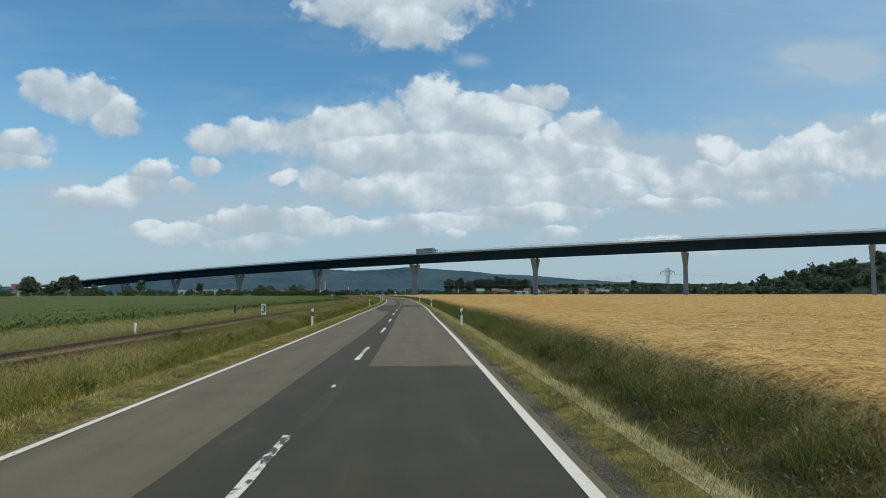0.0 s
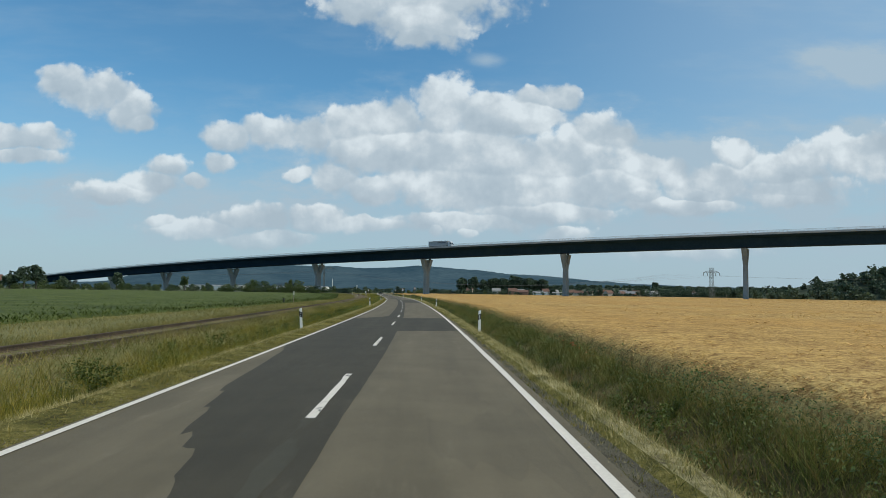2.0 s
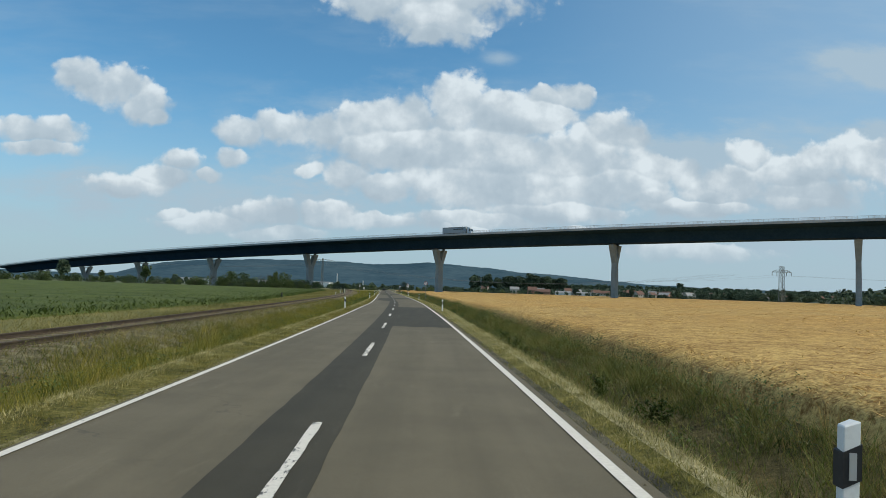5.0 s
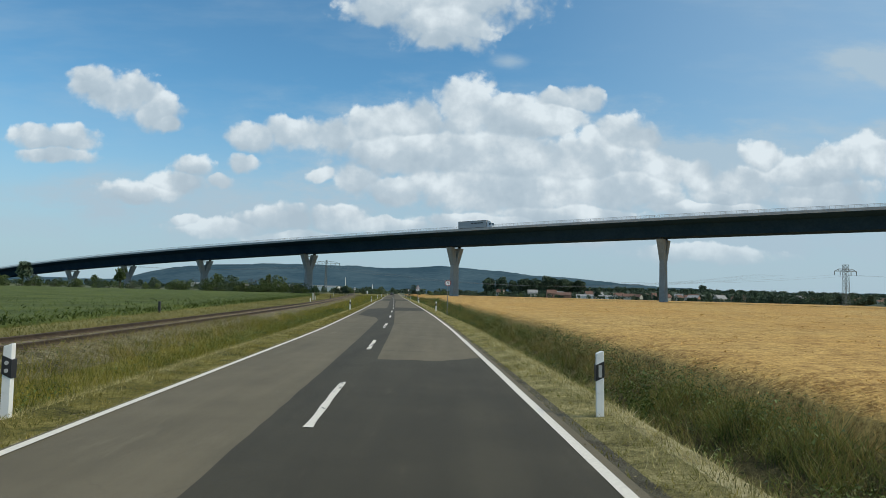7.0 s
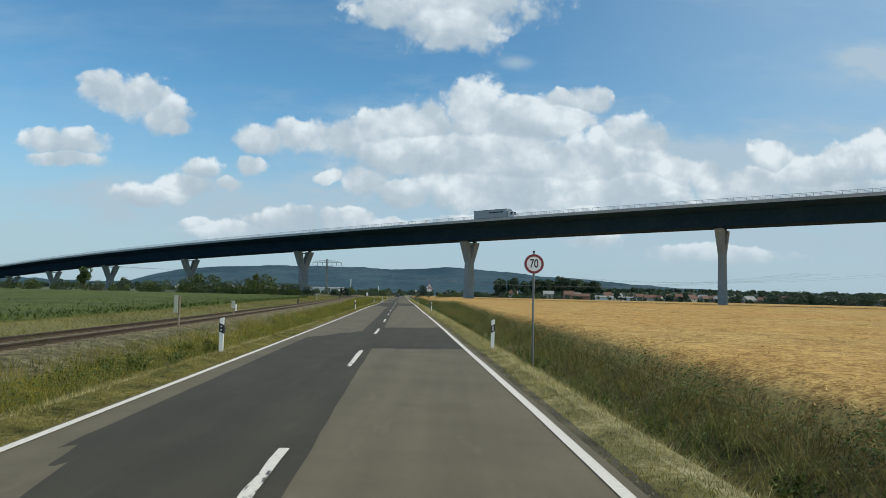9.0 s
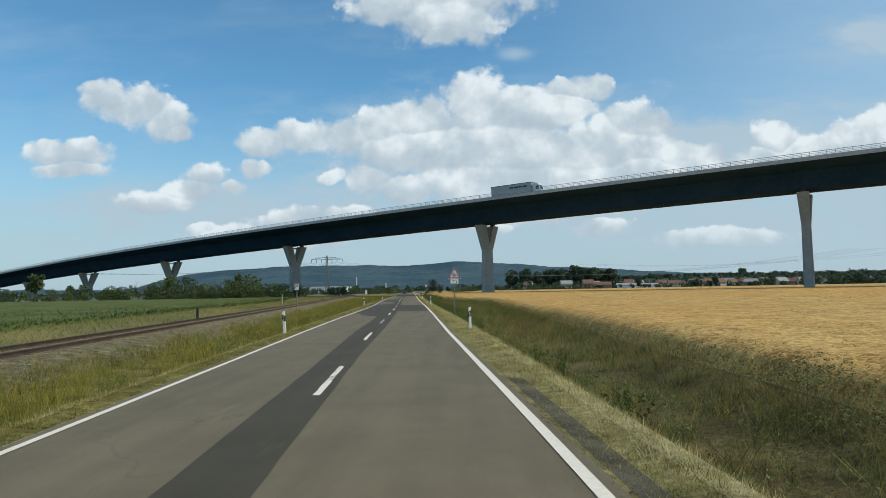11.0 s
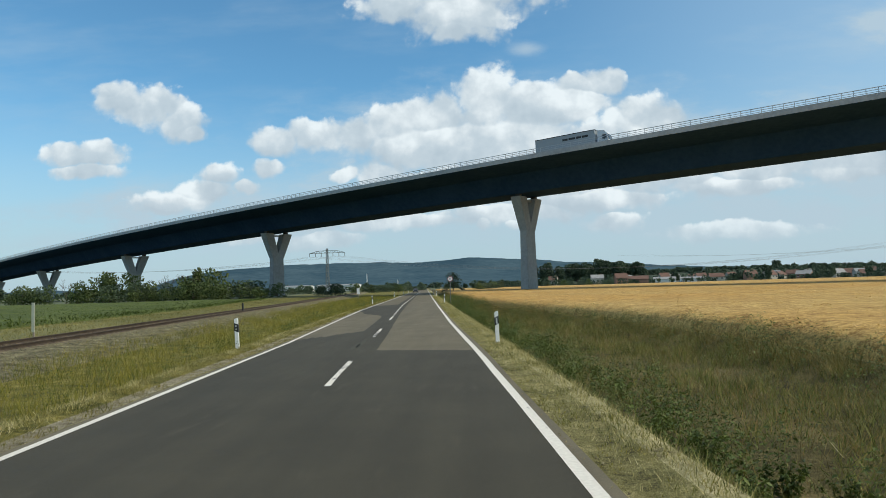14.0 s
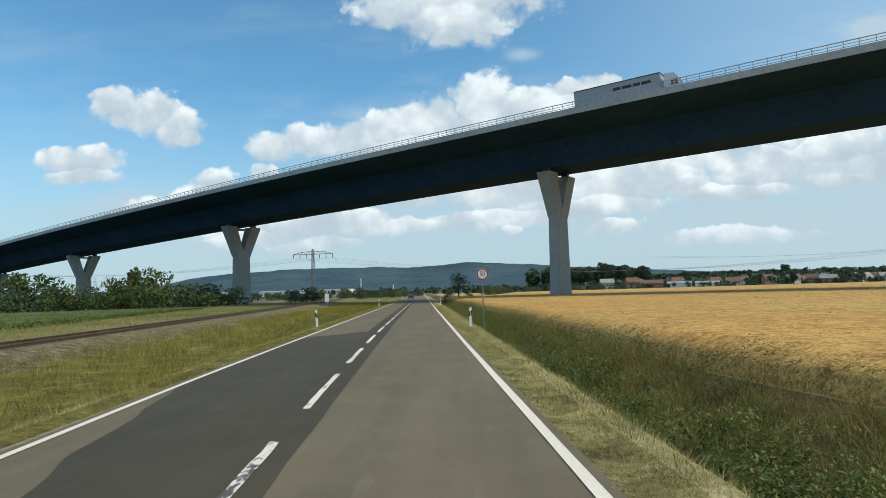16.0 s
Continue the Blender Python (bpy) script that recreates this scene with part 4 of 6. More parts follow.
for y in (85.8, 135.4, 185.2, 236.3, 286.5, 337.2, 390.6, 441, 491, 541):
    copy_thing(_left, Matrix.Translation(at(-3.87, y, -0.06)) @ pose(0, 0, 0, _rnd.uniform(-2, 2), _rnd.uniform(-4, 1)))
for y in (86.0, 136.2, 186.6, 239.9, 288.0, 337.4, 387.5, 438, 489, 540):
    copy_thing(_right, Matrix.Translation(at(4.15, y, -0.07)) @ pose(0, 0, 0, _rnd.uniform(-2, 2), _rnd.uniform(-1.5, 1.5)))


def sign_pole(t, h, mat=None):
    p = part("pole", rodded((0, 0, -0.6), (0, 0, h), 0.032, 12), mat or M_POLE, t)
    part("pole_cap", rodded((0, 0, h), (0, 0, h + 0.03), 0.036, 12), M_BLACK, p)
    return p


def round_sign(m, number, zc, label):
    t = thing("speed_limit_sign", label, "road sign", m=m)
    sign_pole(t, zc + 0.36)
    part("backing", slab(ring_points(0.3, 40, 0, zc), -0.045, -0.034), M_STEEL, t)
    f = part("sign_face", slab(ring_points(0.295, 40, 0, zc), -0.049, -0.0455), M_SIGN, t)
    bm = bmesh.new()
    o, i = ring_points(0.29, 40, 0, zc), ring_points(0.222, 40, 0, zc)
    vo, vi = [bm.verts.new((x, -0.0515, z)) for x, z in o], [bm.verts.new((x, -0.0515, z)) for x, z in i]
    for k in range(40):
        bm.faces.new((vo[k], vo[(k + 1) % 40], vi[(k + 1) % 40], vi[k]))
    part("red_ring", bm, M_RED, f)
    d = new("digits", text_mesh(number, 0.29, M_BLACK))
    d.parent = f
    d.matrix_basis = Matrix.Translation((0, -0.0515, zc)) @ pose(0, 0, 0, 90) @ Matrix.Diagonal((0.92, 1.25, 1, 1))
    for z in (zc - 0.14, zc + 0.14):
        part("clamp", boxed(-0.05, 0.05, -0.033, 0.04, z - 0.015, z + 0.015), M_STEEL, t)


round_sign(Matrix.Translation((-1.91, 237.7, -0.4)) @ pose(0, 0, 0, 0, 0, 3), "70", 3.12, "round red-ringed seventy speed limit sign on grey pole")
round_sign(Matrix.Translation((-13.35, 388.0, -0.3)) @ pose(0, 0, 0, 0, 0, 4), "50", 2.85, "round red-ringed fifty speed limit sign on grey pole")


def warning_sign(m):
    t = thing("warning_sign", "red-bordered triangular railway crossing sign with bent arrow plate", "road sign", m=m)
    sign_pole(t, 3.6)
    b, h = 0.45, 0.78
    z0 = 2.87

    def tri(shrink, r):
        k = shrink
        return rounded([(-b + k * 1.73, z0 + k), (b - k * 1.73, z0 + k), (0, z0 + h - 2 * k)], r)

    plate = part("triangle_plate", slab(tri(0.0, 0.035), -0.05, -0.036), M_SIGN, t, "white-edged triangular plate")
    part("red_border", slab(tri(0.012, 0.03), -0.052, -0.0505), M_RED, plate)
    part("white_field", slab(tri(0.085, 0.004), -0.054, -0.0525), M_SIGN, plate)
    # the train: coach front, row of carriages, rail and pantograph
    part("train_front", slab(rounded([(-0.145, z0 + 0.15), (0.02, z0 + 0.15), (0.02, z0 + 0.36), (-0.105, z0 + 0.36), (-0.145, z0 + 0.27)], 0.012, 3), -0.056, -0.0545), M_BLACK, plate)
    part("train_window", slab([(-0.125, z0 + 0.275), (-0.005, z0 + 0.275), (-0.012, z0 + 0.34), (-0.1, z0 + 0.34)], -0.058, -0.0565), M_SIGN, plate)
    part("train_coaches", slab([(0.021, z0 + 0.15), (0.21, z0 + 0.165), (0.21, z0 + 0.22), (0.1, z0 + 0.255), (0.021, z0 + 0.355)], -0.056, -0.0545), M_BLACK, plate)
    for k in range(5):
        x = 0.05 + k * 0.032
        part("coach_window", slab([(x, z0 + 0.2), (x + 0.018, z0 + 0.2), (x + 0.018, z0 + 0.275 - k * 0.015), (x, z0 + 0.285 - k * 0.015)], -0.058, -0.0565), M_SIGN, plate)
    for x in (-0.11, 0.0):
        part("headlamp", slab([(x - 0.014, z0 + 0.2), (x + 0.01, z0 + 0.2), (x + 0.01, z0 + 0.218), (x - 0.014, z0 + 0.218)], -0.058, -0.0565), M_SIGN, plate)
    part("rail_bar", slab([(-0.145, z0 + 0.115), (-0.07, z0 + 0.13), (0.21, z0 + 0.14), (0.21, z0 + 0.148), (-0.06, z0 + 0.145), (-0.145, z0 + 0.132)], -0.056, -0.0545), M_BLACK, plate)
    part("pantograph", slab([(-0.09, z0 + 0.395), (0.03, z0 + 0.395), (0.03, z0 + 0.402), (-0.02, z0 + 0.402), (-0.03, z0 + 0.365), (-0.04, z0 + 0.365), (-0.05, z0 + 0.402), (-0.09, z0 + 0.402)], -0.056, -0.0545), M_BLACK, plate)
    # plate with the bent arrow
    w, c0, c1 = 0.3, 2.51, 2.855
    sub = part("arrow_plate", slab(rounded([(-w, c0), (w, c0), (w, c1), (-w, c1)], 0.025), -0.05, -0.036), M_SIGN, t, "white plate with black bent arrow")
    bm = bmesh.new()
    o, i = rounded([(-w + 0.015, c0 + 0.015), (w - 0.015, c0 + 0.015), (w - 0.015, c1 - 0.015), (-w + 0.015, c1 - 0.015)], 0.02), rounded([(-w + 0.033, c0 + 0.033), (w - 0.033, c0 + 0.033), (w - 0.033, c1 - 0.033), (-w + 0.033, c1 - 0.033)], 0.012)
    vo, vi = [bm.verts.new((x, -0.052, z)) for x, z in o], [bm.verts.new((x, -0.052, z)) for x, z in i]
    for k in range(len(o)):
        j = (k + 1) % len(o)
        bm.faces.new((vo[k], vo[j], vi[j], vi[k]))
    part("black_frame", bm, M_BLACK, sub)
    zm = c0 + 0.205
    part("arrow_shaft", slab([(-0.12, zm - 0.018), (0.115, zm - 0.018), (0.115, c0 + 0.07), (0.155, c0 + 0.07), (0.155, zm - 0.005), (0.13, zm + 0.018), (-0.12, zm + 0.018)], -0.053, -0.051), M_BLACK, sub)
    part("arrow_head", slab([(-0.165, zm), (-0.075, zm + 0.08), (-0.04, zm + 0.08), (-0.105, zm), (-0.04, zm - 0.08), (-0.075, zm - 0.08)], -0.055, -0.0535), M_BLACK, sub)


warning_sign(Matrix.Translation((-7.18, 303.0, -0.4)) @ pose(0, 0, 0, 0, 0.6, 5))


def board(m, h, w, hb, label, letter="", mat=None, name="railway_board", side=0.0):
    """A small plate on a stake beside the track."""
    t = thing(name, label, "track sign", m=m)
    part("stake", rodded((0, 0, -0.4), (0, 0, h), 0.045, 8), M_WOODPOST, t)
    p = part("plate", slab([(side - w / 2, h - hb), (side + w / 2, h - hb), (side + w / 2, h), (side - w / 2, h)], -0.065, -0.046), mat or M_SIGN, t)
    if letter:
        d = new("letter", text_mesh(letter, hb * 0.95, M_BLACK))
        d.parent = p
        d.matrix_basis = Matrix.Translation((0, -0.067, h - hb / 2)) @ pose(0, 0, 0, 90)


board(Matrix.Translation((-21.1, 315.9, -0.35)), 2.85, 0.36, 0.54, "white whistle board with black letter on wooden stake", "P")
board(Matrix.Translation((-15.9, 245.7, -0.3)), 1.75, 0.17, 0.75, "pale narrow board on stake beside the railway", "", M_PALE, side=-0.13)
board(Matrix.Translation((-30.4, 345.4, -0.05)), 1.6, 0.13, 1.3, "pale narrow board on stake beyond the railway", "", M_PALE)
board(Matrix.Translation((-32.8, 441.4, -0.1)), 2.0, 0.55, 1.1, "white rectangular board on stake beside the railway")
board(Matrix.Translation((-17.5, 146.5, -0.1)), 1.7, 0.2, 0.5, "pale slim board on stake at the field edge", "", M_PALE)
board(Matrix.Translation((-10.55, 47.6, -0.1)), 1.1, 0.32, 0.78, "white distance board with black figure beside the railway", "3")
board(Matrix.Translation((-19.0, 262.0, -0.1)), 1.1, 0.25, 0.5, "short pale board at the field edge", "", M_PALE)


def stake(m, h, dark, label):
    t = thing("field_stake", label, "stake", "field stakes", m=m)
    w = 0.07 if dark else 0.045
    part("stake_shaft", boxed(-w, w, -w, w, -0.3, h, 0.012), M_BLACK if dark else M_WHITE, t)


for x, y, h, dark in [(-21.0, 219.8, 0.8, True), (-17.8, 141.6, 0.75, True), (-15.7, 59.4, 0.8, True), (-23.5, 300.0, 0.9, True), (-30.5, 372.0, 0.9, True)]:
    stake(Matrix.Translation((x, y, -0.05)), h, dark, "dark wooden marker stake in grass beside the field")
for x, y, h in [(-11.3, 27.5, 0.6), (-20.8, 268.0, 0.7)]:
    stake(Matrix.Translation((x, y, -0.05)), h, False, "short white marker stake in grass beside the railway")


# ---- pylons ----


def lattice(bm, base_w, top_w, h, bays, r=0.07):
    lv = [(base_w + (top_w - base_w) * (k / bays) ** 0.8, h * k / bays) for k in range(bays + 1)]
    corners = [[Vector((sx * w / 2, sy * w / 2, z)) for sx, sy in ((-1, -1), (1, -1), (1, 1), (-1, 1))] for w, z in lv]
    for k in range(bays):
        for i in range(4):
            j = (i + 1) % 4
            rod(bm, corners[k][i], corners[k + 1][i], r, 4)
            rod(bm, corners[k][i], corners[k + 1][j], r * 0.6, 4)
            rod(bm, corners[k][j], corners[k + 1][i], r * 0.6, 4)
            rod(bm, corners[k + 1][i], corners[k + 1][j], r * 0.6, 4)


def pylon(m, h, arm, label, drops, rise, waist=1.1, foot=4.2):
    t = thing("power_pylon", label, "pylon", "power pylons", m=m)
    bm = bmesh.new()
    lattice(bm, foot, waist, h, 9, 0.1)
    part("mast", bm, M_LATTICE, t)
    z = h - rise
    for sgn in (-1, 1):
        bm = bmesh.new()
        for y in (-0.5, 0.5):
            rod(bm, (0, y, z), (sgn * arm, y * 0.3, z), 0.1, 4)
            rod(bm, (0, y, z + 1.5), (sgn * arm * 0.6, y * 0.6, z + 1.2), 0.08, 4)
            rod(bm, (sgn * arm * 0.6, y * 0.6, z + 1.2), (sgn * arm, y * 0.3, z), 0.08, 4)
            for k in range(8):
                a, b = sgn * arm * k / 8, sgn * arm * (k + 1) / 8
                za = z if k % 2 else z + 1.4 * (1 - max(0, k / 8 - 0.5) * 1.6)
                zb = z + 1.4 * (1 - max(0, (k + 1) / 8 - 0.5) * 1.6) if k % 2 else z
                rod(bm, (a, y * 0.6, za), (b, y * 0.6, zb), 0.05, 4)
        part("cross_arm", bm, M_LATTICE, t)
        for k in range(drops):
            x = sgn * arm * (k + 1) / drops
            part("insulator", rodded((x, 0, z), (x, 0, z - 2.1), 0.17, 6), M_LATTICE, t)
    return t


def wire(a, b, sag, label):
    cu = bpy.data.curves.new("power_line", "CURVE")
    cu.dimensions, cu.bevel_depth, cu.bevel_resolution = "3D", 0.022, 0
    sp = cu.splines.new("POLY")
    sp.points.add(20)
    for k in range(21):
        f = k / 20
        p = Vector(a).lerp(Vector(b), f)
        sp.points[k].co = (p.x, p.y, p.z - sag * 4 * f * (1 - f), 1)
    cu.materials.append(M_WIRE)
    tagged(new("power_line", cu), label, "power line", "power lines")


pylon(pose(-95.0, 694.0, 0, 0, 0, -8), 25.9, 10.8, "single-level steel lattice pylon with wide cross-arm", 3, 2.6, 0.9, 2.0)
pylon(pose(206.0, 514.0, 0, 0, 0, 5), 21.9, 6.0, "steel lattice pylon with short cross-arm", 2, 3.4, 2.0, 2.7)
for dx in (-10.8, -7.2, -3.6, 3.6, 7.2, 10.8):
    wire((-95 + dx, 694, 21.3), (-330 + dx, 760, 22.0), 5.0, "thin overhead power cable")
    wire((-95 + dx, 694, 21.3), (230 + dx, 640, 21.0), 12.0, "thin overhead power cable")
for dx in (-6, 6):
    wire((206 + dx, 514, 16.6), (80 + dx, 700, 17.0), 4.5, "thin overhead power cable")
    wire((206 + dx, 514, 16.6), (430 + dx, 360, 20.0), 4.5, "thin overhead power cable")

# slender white masts far beyond the bridge
for x, y, h in [(-166.0, 1275.0, 24.0), (-122.0, 1290.0, 14.0)]:
    t = thing("mast", "slender white mast among distant trees", "mast", m=Matrix.Translation((x, y, 0)))
    part("mast_tube", rodded((0, 0, -1), (0, 0, h), 0.75, 8, 0.5), M_WHITE, t)

# ---- trees and bushes ----


def leaf_cloud(rng, centres, n, size):
    """Leaf sprays, two triangles each, on the skins of a few overlapping lobes."""
    c = np.array(centres)
    w = c[:, 3] * c[:, 4]
    pick = rng.choice(len(c), n, p=w / w.sum())
    d = rng.normal(size=(n, 3))
    d /= np.linalg.norm(d, axis=1, keepdims=True)
    r = rng.uniform(0.45, 1.08, (n, 1)) ** 0.6
    p = c[pick, :3] + d * r * c[pick][:, [3, 3, 4]]
    a = rng.normal(size=(n, 3))
    a /= np.linalg.norm(a, axis=1, keepdims=True)
    b = np.cross(a, rng.normal(size=(n, 3)))
    b /= np.linalg.norm(b, axis=1, keepdims=True)
    s = size * rng.uniform(0.5, 1.2, (n, 1))
    quad = np.stack([p - a * s, p - b * s * 0.55, p + a * s, p + b * s * 0.55], 1)
    tris = np.array([[0, 1, 2], [0, 2, 3]])[None] + 4 * np.arange(n)[:, None, None]
    return quad.reshape(-1, 3), tris.reshape(-1, 3)


def tree(name, label, seed, h, w, mat, n=1500, size=0.55, trunk=0.25, group="trees"):
    """Trunk with limbs, and a crown of leaf sprays in uneven lobes."""
    rng = np.random.default_rng(seed)
    t = thing(name, label, "bush" if name == "bush" else "tree", group)
    base = h * trunk
    lobes = []
    for k in range(9):
        a, f = rng.uniform(0, 6.28), rng.uniform(0, 1)
        rr = w * 0.5 * rng.uniform(0.25, 0.62) * (1.1 - 0.55 * f)
        lobes.append((rr * math.cos(a), rr * math.sin(a), base + (h - base) * (0.22 + 0.6 * f), w * rng.uniform(0.18, 0.29), (h - base) * rng.uniform(0.13, 0.22)))
    lobes.append((0, 0, base + (h - base) * 0.45, w * 0.3, (h - base) * 0.36))
    if name == "bush":
        lobes += [(w * 0.32 * math.cos(k), w * 0.32 * math.sin(k), h * 0.2, w * 0.22, h * 0.2) for k in range(6)]
    bm = bmesh.new()
    rod(bm, (0, 0, -0.5), (0, 0, base + (h - base) * 0.45), 0.028 * h, 7, 0.012 * h)
    for x, y, z, *_ in lobes[:7]:
        rod(bm, (0, 0, base * rng.uniform(0.75, 1.2)), (x * 0.9, y * 0.9, z), 0.012 * h, 5, 0.004 * h)
    part("trunk", bm, M_BARK, t)
    v, f = leaf_cloud(rng, lobes, n, size)
    v[:, 2] = np.maximum(v[:, 2], 0.05)
    me = tri_mesh("crown", v, f, mat)
    c = new("crown", me)
    c.parent = t
    return t


TREES = [
    tree("tree", "broad dark green deciduous tree", 1, 13.0, 11.0, M_LEAF_D, 700, 0.85),
    tree("tree", "tall rounded green deciduous tree", 2, 15.0, 9.5, M_LEAF, 700, 0.85),
    tree("tree", "wide-crowned dark tree in a row", 3, 11.0, 10.0, M_LEAF_D, 700, 0.85, 0.12),
    tree("tree", "slender green tree beside the road", 4, 14.0, 6.0, M_LEAF, 900, 0.6, 0.2),
    tree("tree", "airy grey-green roadside tree", 14, 6.4, 5.6, M_LEAF_P, 1300, 0.17, 0.15),
    tree("tree", "large dense round-crowned dark tree", 15, 16.0, 15.0, M_LEAF_D, 1000, 1.1, 0.06),
]
BUSHES = [
    tree("bush", "dense rounded green bush", 5, 5.2, 7.0, M_LEAF, 950, 0.28, 0.06, "bushes"),
    tree("bush", "dark green hedge bush", 6, 4.2, 6.5, M_LEAF_D, 800, 0.28, 0.05, "bushes"),
    tree("bush", "pale blossoming elder bush", 7, 4.4, 5.5, M_LEAF_P, 950, 0.23, 0.06, "bushes"),
]
def slope_z(x, y):
    """The gentle rise behind the village."""
    f = min(max((y - 930) / 520, 0.0), 1.0)
    g = min(max((x - 20) / 330, 0.0), 1.0)
    return 16 * f * f * (3 - 2 * f) * g * g * (3 - 2 * g) - 0.3


def knoll_z(x, y):
    """The wooded hill to the right of the fields."""
    u, v = (x - 480) / 230, (y - 560) / 130
    return 34 * max(0.0, 1 - u * u - v * v) ** 1.3


_used = set()
_rt = random.Random(11)


def plant(kind, k, x, y, s, z=0.0):
    m = Matrix.Translation((x, y, z)) @ Matrix.Rotation(_rt.uniform(0, 6.28), 4, "Z")
    key = (kind, k)
    src = (TREES if kind == "t" else BUSHES)[k]
    ob = src if key not in _used else copy_thing(src, m)
    _used.add(key)
    ob.matrix_basis = m
    ob.scale = (s * _rt.uniform(0.9, 1.15), s * _rt.uniform(0.9, 1.15), s * _rt.uniform(0.85, 1.15))


def along(points, d, kinds, s0, s1, spread=2.0):
    for (x0, y0), (x1, y1) in zip(points, points[1:]):
        n = max(1, round(math.hypot(x1 - x0, y1 - y0) / d))
        for i in range(n):
            f = (i + _rt.uniform(0.1, 0.9)) / n
            kind, k = _rt.choice(kinds)
            x, y = x0 + (x1 - x0) * f + _rt.uniform(-spread, spread), y0 + (y1 - y0) * f + _rt.uniform(-spread, spread)
            plant(kind, k, x, y, _rt.uniform(s0, s1), slope_z(x, y) if y > 930 and x > 20 else 0.0)


B = [("b", 0), ("b", 1), ("b", 1), ("b", 2)]
T = [("t", 0), ("t", 1), ("t", 2), ("t", 3)]
# thicket beside the bridge, left of the track
along([(-64, 497), (-84, 492), (-108, 486)], 3.6, [("b", 0), ("b", 1), ("b", 2), ("b", 0)], 0.9, 1.35, 3.0)
along([(-78, 500), (-118, 490)], 7.0, [("b", 0), ("b", 1)], 1.3, 1.7, 4.0)
plant("t", 3, -88, 497, 0.62)
plant("t", 1, -112, 494, 0.55)


def bare_tree(m, seed, h):
    """A dead tree: forking leafless branches."""
    rnd = random.Random(seed)
    t = thing("dead_tree", "leafless grey tree rising out of the thicket", "tree", "dead trees", m=m)
    trunk = bmesh.new()
    rod(trunk, (0, 0, -0.4), (0, 0, h * 0.4), 0.13, 7, 0.09)
    part("trunk", trunk, M_BARK, t)

    def fork(bm, p, d, length, r, depth):
        e = p + d * length
        rod(bm, p, e, r, 5, r * 0.6)
        if depth:
            for _ in range(3):
                n = (d + Vector((rnd.uniform(-0.8, 0.8), rnd.uniform(-0.8, 0.8), rnd.uniform(-0.15, 0.4)))).normalized()
                fork(bm, p.lerp(e, rnd.uniform(0.55, 1.0)), n, length * rnd.uniform(0.5, 0.75), r * 0.55, depth - 1)

    for k in range(4):
        bm = bmesh.new()
        a = 1.57 * k + rnd.uniform(-0.5, 0.5)
        fork(bm, Vector((0, 0, h * rnd.uniform(0.25, 0.4))), Vector((math.cos(a) * 0.6, math.sin(a) * 0.6, 1)).normalized(), h * 0.3, 0.07, 3)
        part("branch", bm, M_BARK, t)


for k, (x, y, h) in enumerate([(-112.7, 494.0, 8.8), (-95.3, 494.0, 7.8), (-89.1, 493.0, 8.4), (-122.5, 492.0, 7.4)]):
    bare_tree(Matrix.Translation((x, y, 0)), 60 + k, h)
# hedge along the far side of the crop field
along([(-108, 486), (-160, 474), (-215, 440), (-300, 395), (-400, 330)], 9.0, B, 0.85, 1.3, 3.0)
along([(-130, 492), (-260, 430), (-420, 340)], 24, T[:3], 0.5, 0.8, 8.0)
along([(-205, 418), (-232, 402)], 6, [("t", 0), ("t", 2)], 0.95, 1.2, 4.0)
# beside the road, beyond the bridge
plant("t", 4, -16.2, 495.0, 1.0)
plant("b", 1, -14.0, 500.0, 0.4)
plant("b", 1, -18.4, 504.0, 0.45)
plant("b", 1, -53.0, 516.0, 1.0)
plant("b", 1, -58.0, 520.0, 0.8)
along([(-48, 560), (-40, 700)], 12, B, 0.5, 0.8, 3.0)
along([(-140, 590), (-60, 640), (-52, 760)], 9, B, 0.6, 0.9, 5.0)
along([(-8, 520), (2, 640), (-6, 800)], 13, B, 0.45, 0.75, 3.0)
along([(-420, 800), (-200, 860), (-66, 900), (-40, 930), (70, 900), (140, 960)], 22, B + T[:2], 0.6, 0.95, 10.0)
along([(-500, 1100), (-120, 1150), (60, 1170)], 24, [("t", 5), ("t", 0)], 0.45, 0.75, 14.0)
along([(5, 700), (60, 760), (110, 820)], 9, B, 0.6, 0.9, 5.0)
# big grove and village trees to the right of the road
along([(66, 1230), (140, 1240), (222, 1240)], 6, [("t", 5), ("t", 5), ("t", 0)], 1.45, 1.85, 8.0)
along([(120, 875), (210, 960), (330, 1000), (480, 1060), (700, 1100)], 40, [("t", 5), ("t", 2)], 0.5, 0.75, 18.0)
along([(190, 800), (330, 860), (520, 900)], 24, [("t", 5), ("b", 1)], 0.45, 0.65, 16.0)
plant("t", 5, 490, 1413, 1.15, 14.0)
# wood on the far right of the wheat
along([(256, 740), (290, 680), (335, 615), (400, 570), (500, 520)], 17, [("t", 5), ("t", 5), ("b", 1)], 0.5, 0.72, 9.0)
along([(268, 752), (330, 655), (430, 590), (520, 540)], 19, [("t", 5), ("t", 0)], 0.62, 0.85, 12.0)


